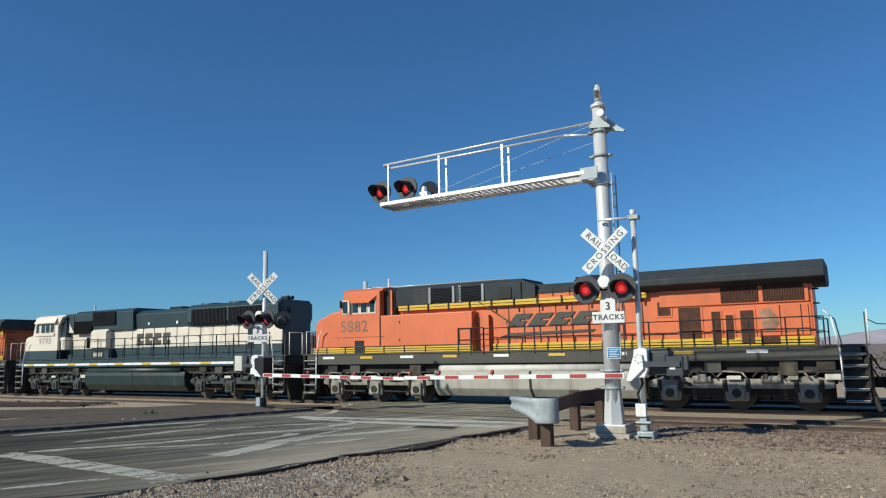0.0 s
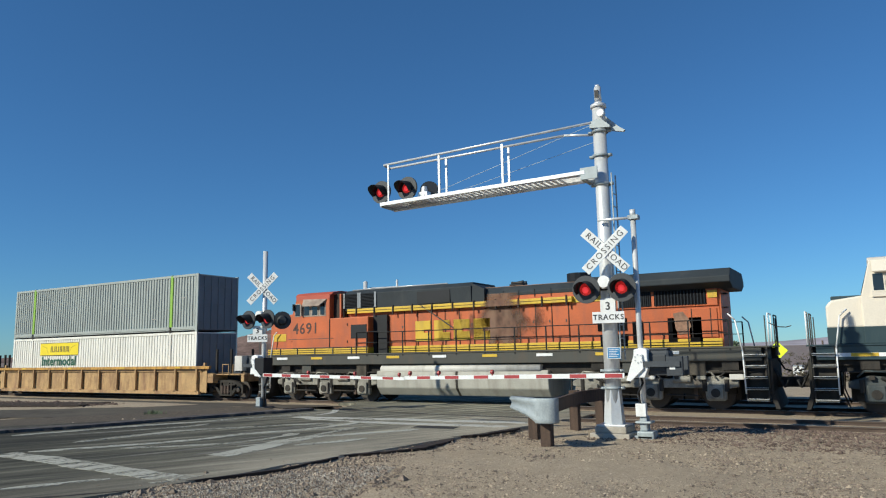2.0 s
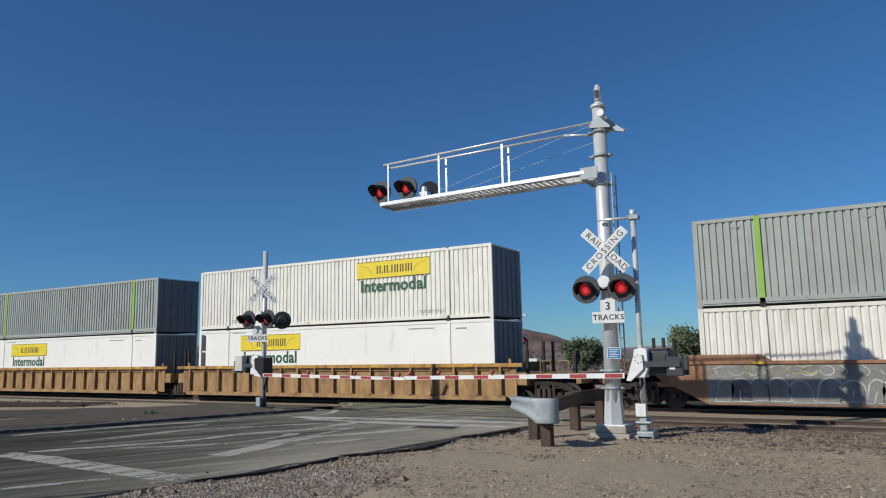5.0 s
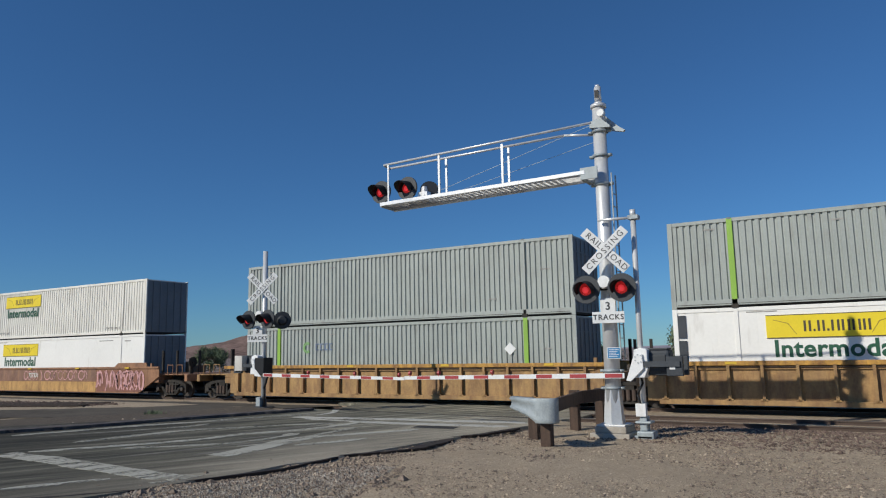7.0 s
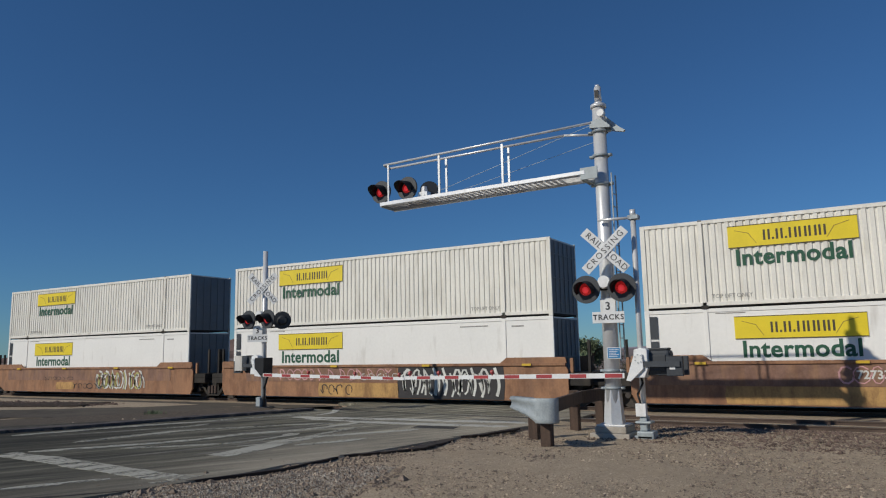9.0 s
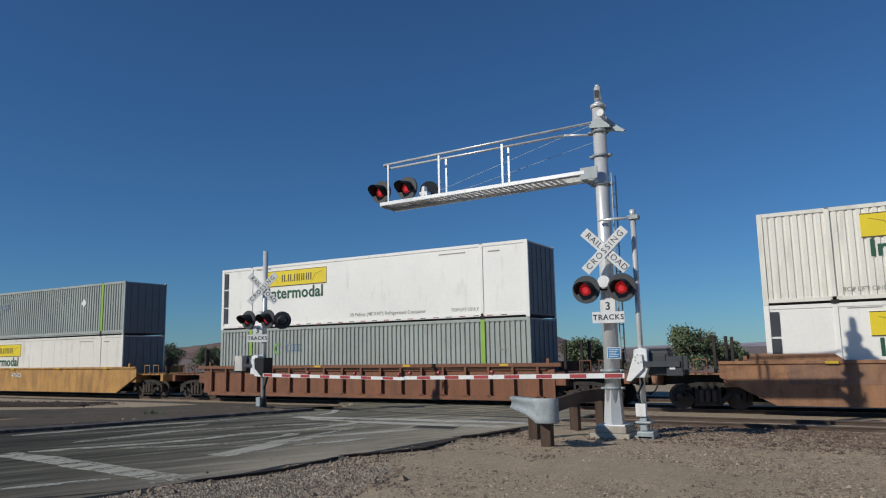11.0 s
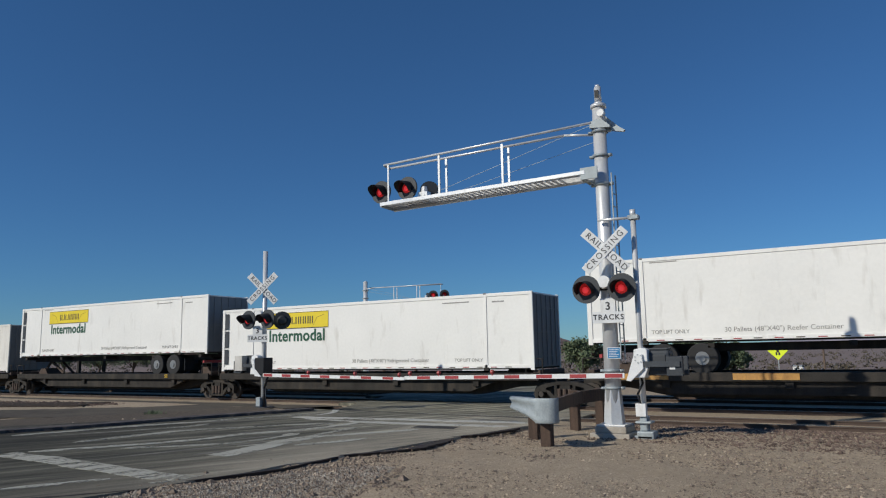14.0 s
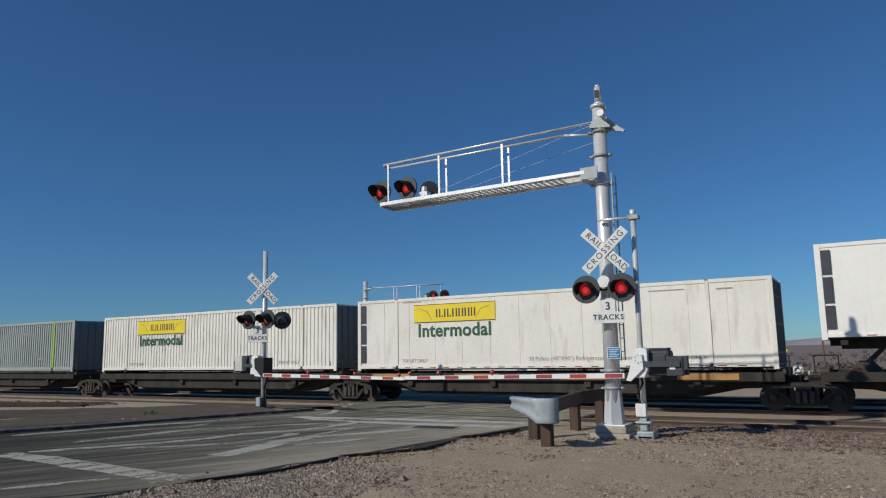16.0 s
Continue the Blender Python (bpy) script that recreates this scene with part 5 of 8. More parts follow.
def parked_car(m, paint):
    c = thing("parked_car", "white parked car with dark windows beyond the tracks", "car", m)
    part("body", Shape().prism([(-2.3, 0.35), (-2.35, 0.75), (-2.2, 0.95), (-1.3, 1.02), (2.2, 1.02), (2.35, 0.8), (2.35, 0.35)], -0.9, 0.9), paint, c, bevel=0.06)
    part("cabin", Shape().prism([(-1.35, 1.0), (-0.7, 1.6), (1.9, 1.62), (2.2, 1.02)], -0.8, 0.8), GLASS, c, "dark windows", bevel=0.04)
    part("roof", Shape().prism([(-0.75, 1.58), (-0.6, 1.68), (1.8, 1.7), (1.95, 1.6)], -0.78, 0.78), paint, c, bevel=0.03)
    for x in (-1.45, 1.45):
        for y in (-0.85, 0.85):
            w = part("wheel", Shape().cyl((x, y - 0.1, 0.34), (x, y + 0.1, 0.34), 0.34, n=18), TYRE, c)
            part("rim", Shape().cyl((x, y - 0.11, 0.34), (x, y + 0.11, 0.34), 0.2, n=12), RIM, w)


parked_car(pose(-23.6, 47.5, -0.12, 0, 0, 24), WHITE_BOX)
board = thing("notice_board", "small white notice board on a post", "sign", pose(-25.4, 46, -0.1))
part("post", Shape().box(-0.04, 0.04, -0.04, 0.04, 0, 2.4), GALV, board)
part("plate", Shape().box(-0.33, 0.33, -0.06, -0.04, 1.5, 2.4), WHITE, board)

# low desert brush over the plain beyond the tracks
rg = random.Random(77)
brush = Shape()
for _ in range(520):
    y = 44 + 150 * rg.random() ** 1.6
    a = radians(rg.uniform(-66, 8))
    x = y * math.tan(a)
    if -0.55 * (y - 17) - 17 < x < -0.55 * (y - 17) - 4:
        continue
    r = rg.uniform(0.35, 1.0)
    for _ in range(46):
        p = Vector((x + rg.gauss(0, r * 0.5), y + rg.gauss(0, r * 0.5), -0.1 + abs(rg.gauss(0, r * 0.5))))
        u = Vector((rg.gauss(0, 1), rg.gauss(0, 1), rg.gauss(0, 1))).normalized() * rg.uniform(0.08, 0.2)
        v = u.cross(Vector((rg.gauss(0, 1), rg.gauss(0, 1), rg.gauss(0, 1)))).normalized() * 0.07
        brush.add([p - u, p + v, p + u, p - v], [(0, 1, 2, 3)])
me = bpy.data.meshes.new("desert_brush")
me.from_pydata(brush.v, [], brush.f)
tagged(part("desert_brush", me, BRUSH, None), "low grey-brown desert brush on the plain", "shrubs", kind="stuff")
tuft = Shape()
for _ in range(120):
    p = Vector((-19.3 + rg.gauss(0, 0.17), 14.9 + rg.gauss(0, 0.12), gz(-19.3, 14.9) + 0.02))
    u = Vector((rg.gauss(0, 0.5), rg.gauss(0, 0.5), 1)).normalized() * rg.uniform(0.06, 0.17)
    v = u.cross(Vector((rg.gauss(0, 1), rg.gauss(0, 1), 0.1))).normalized() * 0.012
    tuft.add([p - v, p + v, p + u], [(0, 1, 2)])
me = bpy.data.meshes.new("weed_tuft")
me.from_pydata(tuft.v, [], tuft.f)
tagged(part("weed_tuft", me, LEAF, None), "small green weed tuft in the dirt strip", "weed", kind="stuff")


# ---- the train ----
MOVING = []                            # (thing, place along the train)


def on_train(ob, u):
    MOVING.append((ob, u))
    ob.matrix_basis = pose(u, TRACK_Y, ob.matrix_basis.translation.z)
    return ob


HALF = 8.075


def brand_panel(c, x, z, w=3.66, h=0.72):
    """The yellow panel with plain dark bars for its brand words, and the green word below."""
    y = -SIDE - 0.024
    p = part("logo_panel", Shape().prism([(x - w / 2, z - h / 2), (x + w / 2, z - h / 2), (x + w / 2, z + h / 2), (x - w / 2, z + h / 2)], y, y + 0.02), LOGO_YELLOW, c, "yellow panel with dark bars")
    widths = [0.2, 0.06, 0.2, 0.06, 0.22, 0.22, 0.22, 0.2]
    q = x - 0.78
    for k in widths:
        if k < 0.1:
            part("logo_bar", Shape().box(q, q + k, y - 0.004, y, z - 0.17, z - 0.1), LOGO_DARK, p)
        else:
            part("logo_bar", Shape().box(q, q + 0.065, y - 0.004, y, z - 0.17, z + 0.16).box(q + k - 0.065, q + k, y - 0.004, y, z - 0.17, z + 0.16), LOGO_DARK, p)
        q += k + 0.055
    for s in (-1, 1):
        part("logo_scroll", Shape().prism([(x + s * 1.62, z + 0.22), (x + s * 1.2, z + 0.1), (x + s * 0.98, z - 0.25), (x + s * 1.0, z - 0.25), (x + s * 1.22, z + 0.08), (x + s * 1.62, z + 0.2)], y - 0.004, y), LOGO_OCHRE, p)
    part("logo_border", Shape().box(x - w / 2, x + w / 2, y - 0.004, y, z - h / 2, z - h / 2 + 0.025).box(x - w / 2, x + w / 2, y - 0.004, y, z + h / 2 - 0.025, z + h / 2), LOGO_DARK, p)
    lettering("lettering", "Intermodal", 0.72, GREEN_TEXT, c, pose(x, -SIDE - 0.008, z - 0.7) @ FACE, 0.004, 0.018, 1.04)


def container(style, logo=None, marks=(), small_text=True, bay=-1, claim=('30 Pallets (48"X40") Refrigerated Container', 1.63)):
    """A 53-foot box: corrugated or smooth sides, posts at the lifting points, end doors. It stands on its base at z = 0."""
    corr = style in ("grey", "grey_plain", "white_ribbed", "cream_ribbed")
    paint = {"grey": GREY_BOX, "grey_plain": GREY_BOX, "white_ribbed": WHITE_BOX_C, "cream_ribbed": CREAM_BOX, "smooth": WHITE_REEFER, "cream_smooth": CREAM_BOX}[style]
    words = {"grey": "grey corrugated steel container with lime green bands", "grey_plain": "plain grey corrugated steel container", "white_ribbed": "white corrugated steel container with yellow logo panel",
             "cream_ribbed": "cream corrugated steel container", "smooth": "smooth white container with yellow logo panel", "cream_smooth": "cream panelled container with yellow logo panel"}[style]
    c = thing("shipping_container", words, "container", group="containers on the train")
    L = HALF
    for side in (-1, 1):
        s = Shape()
        y_out, y_in = side * SIDE, side * (SIDE - (0.048 if "grey" in style else 0.034))
        if corr:
            n = 74
            pitch = (2 * L - 0.3) / n
            xs = []
            for i in range(n):
                x = -L + 0.15 + i * pitch
                xs += [(x, y_in), (x + pitch * 0.12, y_out), (x + pitch * 0.66, y_out), (x + pitch * 0.78, y_in)]
            xs.append((L - 0.15, y_in))
        else:
            xs = []
            n = 13
            deep = 0.012 if style == "cream_smooth" else 0.004
            for i in range(n):
                x = -L + 0.15 + i * (2 * L - 0.3) / n
                w = (2 * L - 0.3) / n
                xs += [(x, y_out - side * deep), (x + 0.012, y_out), (x + w - 0.012, y_out), (x + w, y_out - side * deep)]
        z0, z1 = 0.16, 2.8
        for x, y in xs:
            s.v += [(x, y, z0), (x, y, z1)]
        s.f = [(2 * i, 2 * i + 2, 2 * i + 3, 2 * i + 1) for i in range(len(xs) - 1)]
        part("side_panel", s, paint, c)
        y = side * SIDE
        part("bottom_rail", Shape().box(-L, L, y - 0.03, y + 0.03, 0.075, 0.27 if "grey" in style else 0.2), paint, c, bevel=0.008)
        if "grey" in style:
            part("rail_groove", Shape().box(-L + 0.2, L - 0.2, y - 0.034, y + 0.034, 0.12, 0.135), SEAM, c)
        part("top_rail", Shape().box(-L, L, y - 0.025, y + 0.025, 2.78, 2.9), paint, c, bevel=0.008)
        for x in (-L + 0.08, L - 0.08):
            part("corner_post", Shape().box(x - 0.08, x + 0.08, y - 0.035, y + 0.035, 0.0, 2.9), paint, c, bevel=0.01)
        for x in (-6.1, 6.1):
            part("lift_post", Shape().box(x - (0.088 if style == "grey" else 0.065), x + (0.088 if style == "grey" else 0.065), y - 0.03, y + 0.03, 0.0, 2.9), LIME if style == "grey" else paint, c, "lime green post" if style == "grey" else "", bevel=0.008)
            part("lift_casting", Shape().box(x - 0.06, x + 0.06, y - 0.036, y + 0.036, 2.86, 2.92), DARK_END, c, "dark lifting block", bevel=0.01)
            part("foot_casting", Shape().box(x - 0.11, x + 0.11, y - 0.045, y + 0.045, -0.02, 0.1), UNDER, c, bevel=0.01)
    part("roof", Shape().box(-L + 0.02, L - 0.02, -SIDE + 0.02, SIDE - 0.02, 2.82, 2.87), paint, c)
    part("floor_frame", Shape().box(-L + 0.05, L - 0.05, -SIDE + 0.04, SIDE - 0.04, 0.03, 0.16), UNDER, c)
    # leading end: a recessed wall or a pair of doors
    for e in (-1, 1):
        x = e * (L - 0.02)
        if style in ("smooth", "cream_smooth") and e == bay:
            part("end_frame", Shape().box(x - 0.025, x + 0.025, -SIDE, -SIDE + 0.12, 0, 2.9).box(x - 0.025, x + 0.025, SIDE - 0.12, SIDE, 0, 2.9).box(x - 0.025, x + 0.025, -SIDE, SIDE, 2.75, 2.9).box(x - 0.025, x + 0.025, -SIDE, SIDE, 0, 0.15), paint, c)
            part("cooling_unit", Shape().box(x - e * 0.27 - 0.22, x - e * 0.27 + 0.22, -SIDE + 0.15, SIDE - 0.15, 0.3, 2.7), DARK_END, c, "dark cooling unit", bevel=0.03)
            for z in (0.75, 1.5, 2.25):
                part("end_bar", Shape().box(x - 0.02, x + 0.02, -SIDE + 0.1, SIDE - 0.1, z - 0.03, z + 0.03), TANK_WHITE, c)
            part("fan_housing", Shape().cyl((x - e * 0.06, 0.1, 1.9), (x - e * 0.02, 0.1, 1.9), 0.45, n=18), BLACK, c, "round black fan")
            for z0, z1 in ((0.32, 1.02), (1.1, 1.88), (1.96, 2.7)):
                part("open_bay", Shape().box(min(x - e * 0.14, x - e * 0.4), max(x - e * 0.14, x - e * 0.4), -SIDE - 0.037, -SIDE - 0.03, z0, z1), MACHINE, c, "dark opening in the end frame")
        else:
            # ends darker than the sides: their shade is in the colour
            part("end_wall", Shape().box(min(x, x - e * 0.06), max(x, x - e * 0.06), -SIDE + 0.05, SIDE - 0.05, 0.1, 2.82), DARK_END, c, "end doors with shade put into their dark grey" if e == 1 else "")
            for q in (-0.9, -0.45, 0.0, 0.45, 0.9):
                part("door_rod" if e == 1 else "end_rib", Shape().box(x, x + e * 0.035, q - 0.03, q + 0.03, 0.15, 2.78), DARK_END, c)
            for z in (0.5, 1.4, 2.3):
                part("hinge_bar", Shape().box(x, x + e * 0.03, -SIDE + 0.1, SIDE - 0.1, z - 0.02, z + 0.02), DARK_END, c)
    if logo is not None:
        brand_panel(c, logo, 2.25)
    y = -SIDE - 0.012
    if small_text and "grey" not in style:
        for x in (-5.25, 5.33):
            lettering("lettering", "TOP LIFT ONLY", 0.185, STENCIL, c, pose(x, y + 0.006, 0.38) @ FACE, 0.003, 0.0, 0.95)
    if style in ("smooth", "cream_smooth"):
        lettering("lettering", claim[0], 0.215, STENCIL, c, pose(claim[1], y + 0.006, 0.4) @ FACE, 0.003, 0.0, 1.0)
        part("number_bar", Shape().box(6.4, 6.9, y, y + 0.02, 2.55, 2.6), STENCIL, c)
        part("number_bar", Shape().box(4.2, 5.4, y, y + 0.02, 2.6, 2.64), STENCIL, c)
        part("number_bar", Shape().box(-5.8, -4.9, y, y + 0.02, 2.72, 2.75), STENCIL, c)
        for i in range(24):
            part("reflector_strip", Shape().box(-6.9 + i * 0.6, -6.65 + i * 0.6, y - 0.023, y - 0.017, 0.1, 0.13), LOGO_DARK if i % 2 else RED_STRIPE, c)
    for kind in marks:
        if kind in ("diamond", "diamond_low"):
            dx, dz = (4.45, 1.87) if kind == "diamond" else (5.45, 1.74)
            part("placard_holder", Shape().box(-0.17, 0.17, -0.006, 0.006, -0.17, 0.17), WHITE, c, "white diamond placard", at=pose(dx, y - 0.01, dz, 0, 45, 0))
        if kind == "emblem":
            e = None
            for k in range(9):         # an open ring of short green bars
                a, b = 0.9 + k * 0.5, 0.9 + (k + 0.9) * 0.5
                arc = Shape().prism([(-4.43 + r * math.cos(q), 1.97 + r * math.sin(q)) for r, q in ((0.13, a), (0.25, a), (0.25, b), (0.13, b))], y - 0.004, y + 0.02)
                arc = part("emblem_arc" if e else "emblem", arc, EMBLEM_GREEN, e or c, "" if e else "faded green and blue emblem")
                e = e or arc
            for k in range(4):
                a = -3.95 + k * 0.25
                part("emblem_bar", Shape().box(a, a + 0.06, y - 0.004, y + 0.02, 1.84, 2.14).box(a + 0.06, a + 0.19, y - 0.004, y + 0.02, 2.09, 2.14).box(a + 0.06, a + 0.19, y - 0.004, y + 0.02, 1.84, 1.89), BLUE_MARK, e)
        if kind == "emblem_right":
            part("emblem_bar", Shape().box(-4.4, -4.1, y, y + 0.01, 1.5, 1.95).box(-4.0, -3.7, y, y + 0.01, 1.5, 1.95).box(-3.6, -3.3, y, y + 0.01, 1.5, 1.95), BLUE_MARK, c, "faded blue marking")
    if "grey" in style:
        for x, z in ((-6.9, 2.55), (-3.2, 2.5), (4.6, 0.7), (6.8, 1.7)):
            part("number_bar", Shape().box(x, x + 0.34, y + 0.004, y + 0.02, z, z + 0.05), STENCIL, c)
    return c


SIDE_FRAME = Shape()
for sx in (-1, 1):                     # pedestal, sloping top and bottom chords, column
    SIDE_FRAME.box(min(sx * 0.72, sx * 1.1), max(sx * 0.72, sx * 1.1), -0.1, 0.1, 0.5, 0.66)
    SIDE_FRAME.box(min(sx * 1.04, sx * 1.14), max(sx * 1.04, sx * 1.14), -0.1, 0.1, 0.26, 0.6)
    SIDE_FRAME.prism([(sx * 1.1, 0.66), (sx * 0.72, 0.66), (sx * 0.3, 0.76), (sx * 0.3, 0.88), (sx * 0.8, 0.8)], -0.1, 0.1)
    SIDE_FRAME.prism([(sx * 0.74, 0.6), (sx * 0.66, 0.42), (sx * 0.4, 0.16), (sx * 0.3, 0.24), (sx * 0.56, 0.52)], -0.09, 0.09)
    SIDE_FRAME.box(min(sx * 0.3, sx * 0.4), max(sx * 0.3, sx * 0.4), -0.1, 0.1, 0.2, 0.86)
SIDE_FRAME.box(-0.34, 0.34, -0.1, 0.1, 0.76, 0.88).box(-0.4, 0.4, -0.1, 0.1, 0.14, 0.25)
SIDE_FRAME = SIDE_FRAME.mesh("side_frame")
SPRING = Shape().cyl((0, 0, 0.26), (0, 0, 0.62), 0.08, n=8).mesh("spring")
SPRING_PLATE = Shape().box(-0.36, 0.36, 0.1, 0.13, 0.24, 0.64).mesh("spring_plate")
WHEELSET = Shape()
for y in (-0.753, 0.753):
    WHEELSET.cyl((0, y - 0.07, 0), (0, y + 0.07, 0), 0.42, n=22)
WHEELSET.cyl((0, -1.12, 0), (0, 1.12, 0), 0.085, n=12)
WHEELSET = WHEELSET.mesh("wheelset")
CAPM = Shape().cyl((0, -0.06, 0), (0, 0.06, 0), 0.1, n=12).mesh("bearing_cap")
for me, ma in ((SIDE_FRAME, UNDER), (SPRING, RUST), (SPRING_PLATE, RUST), (WHEELSET, WHEEL), (CAPM, WHEEL)):
    me.materials.append(ma)


def bogie(parent, x):
    """A two-axle freight bogie: bolster, side frames, springs, wheelsets."""
    b = part("bogie", Shape().box(-0.2, 0.2, -1.1, 1.1, 0.55, 0.85), UNDER, parent, "black freight bogie", at=pose(x, 0, 0), bevel=0.02)
    for y in (-1.02, 1.02):
        part("side_frame", SIDE_FRAME, UNDER, b, at=pose(0, y, 0))
        for q in (-0.2, 0.0, 0.2):
            part("spring", SPRING, RUST, b, at=pose(q, y - 0.11 * (1 if y < 0 else -1), 0))
        part("spring_plate", SPRING_PLATE, RUST, b, at=pose(0, y - 0.11 * (1 if y < 0 else -1), 0))
    for q in (-0.89, 0.89):
        part("wheelset", WHEELSET, WHEEL, b, at=pose(q, 0, 0.42))
        part("bearing_cap", CAPM, WHEEL, b, at=pose(q, -1.14, 0.43))
    return b


def scrawl(parent, x0, x1, z0, z1, y, material, seed, name="spray_paint"):
    """Loops and strokes of spray paint along a car side."""
    rg = random.Random(seed)
    first = None
    x = x0
    h = z1 - z0
    while x < x1:
        w = rg.uniform(0.35, 0.7)
        kind = rg.random()
        pts = []
        for i in range(9):
            a = i / 8
            if kind < 0.45:
                pts.append((x + w * 0.5 + w * 0.42 * math.cos(a * 5.6 + seed), z0 + h * (0.5 + 0.45 * math.sin(a * 5.6 + seed))))
            elif kind < 0.8:
                pts.append((x + w * a * 0.6 + 0.08 * math.sin(a * 9), z0 + h * (0.05 + 0.9 * abs(math.sin(a * 3.1 + kind * 4)))))
            else:
                pts.append((x + w * 0.4 + 0.1 * math.sin(a * 4), z0 + h * a))
        th = rg.uniform(0.03, 0.062) * h
        s = Shape()
        for k, (ax, az) in enumerate(pts):
            (px, pz), (nx, nz) = pts[max(0, k - 1)], pts[min(len(pts) - 1, k + 1)]
            d = Vector((nx - px, nz - pz))
            d = d.normalized() if d.length > 1e-4 else Vector((1, 0))
            p, q = -d.y * th, d.x * th
            s.v += [(ax - p, y, az - q), (ax + p, y, az + q), (ax - p, y + 0.006, az - q), (ax + p, y + 0.006, az + q)]
            if k:
                n = 4 * k
                s.f += [(n - 4, n, n + 1, n - 3), (n - 4, n - 2, n + 2, n), (n - 3, n + 1, n + 3, n - 1)]
        stroke = part("stroke" if first else name, s, material, first or parent, "" if first else "loops of sprayed graffiti")
        first = first or stroke
        x += w * rg.uniform(0.75, 1.05)
    return first


def sprayed_letters(parent, x0, x1, z0, z1, y, seed):
    """A row of fat arched letters: a pale outline round a grey filling."""
    rg = random.Random(seed)
    x = x0
    while x < x1 - 0.3:
        w = rg.uniform(0.42, 0.72) * (z1 - z0) / 0.8
        lean, foot, top = rg.uniform(-0.12, 0.12), z0 + rg.uniform(0, 0.06), z1 - rg.uniform(0, 0.14)

        def arch(inset):
            r = w / 2 - inset
            pts = [(x + inset, foot + inset)]
            for k in range(9):
                a = math.pi * (1 - k / 8)
                pts.append((x + w / 2 + r * math.cos(a) + lean, top - inset - 0.3 + (0.3 - 0.4 * inset) * math.sin(a)))
            return pts + [(x + w - inset, foot + inset)]

        letter = part("letter", Shape().prism(arch(0.0), y, y + 0.008), SPRAY_DULL, parent, "fat sprayed letter with pale outline")
        part("fill", Shape().prism(arch(rg.uniform(0.026, 0.045)), y - 0.003, y), WELL_GREY if rg.random() < 0.6 else SPRAY_SHADE, letter)
        if rg.random() < 0.6:
            q = x + w * rg.uniform(0.35, 0.6)
            part("stroke", Shape().prism([(q, foot + 0.02), (q + 0.03, foot + 0.02), (q + 0.035 + lean, foot + 0.35), (q + 0.005 + lean, foot + 0.35)], y - 0.006, y - 0.003), SPRAY_DULL, letter)
        x += w * rg.uniform(0.92, 1.04)


def well_side(c, style, y, sgn, paint, left, right):
    """One side of the well, to be seen from outside: panel, top and bottom sills."""
    yo = y + sgn * 0.0
    if style == "ribbed":
        inn, out = yo - sgn * 0.05, yo + sgn * 0.09
        side = part("side_panel", Shape().box(-9.0, 9.0, min(inn, inn - sgn * 0.04), max(inn, inn - sgn * 0.04), 0.3, 1.5), paint, c)
        part("top_sill", Shape().box(-9.3, 9.3, min(out, inn), max(out, inn), 1.42, 1.56), WELL_GOLD if paint in (WELL_TAN, WELL_PEACH) else paint, c, "yellow-ochre top sill" if paint in (WELL_TAN, WELL_PEACH) else "", bevel=0.012)
        part("bottom_sill", Shape().box(-8.6, 8.6, min(out, inn), max(out, inn), 0.2, 0.36), paint, c, bevel=0.012)
        lip = yo + sgn * 0.015
        part("stringer", Shape().box(-8.7, 8.7, min(lip, inn), max(lip, inn), 1.3, 1.33), paint, side)
        part("brake_pipe", Shape().tube([(-8.8, lip, 1.375), (8.8, lip, 1.375)], 0.02, 6), RUST, side)
        return side
    ends = []
    for e, reach in ((-1, left), (1, right)):   # slanted at a coupler, squared off where two units share a bogie
        ends.append([(e * 9.5, 1.52), (e * 9.5, 1.05), (e * 8.7, 0.62), (e * 7.9, 0.2)] if reach > 10 else [(e * 8.5, 1.52), (e * 8.62, 1.3), (e * 8.62, 0.5), (e * 8.45, 0.2)])
    return part("side_sill", Shape().prism(ends[0] + ends[1][::-1], min(yo, yo - sgn * 0.08), max(yo, yo - sgn * 0.08)), paint, c, bevel=0.012)


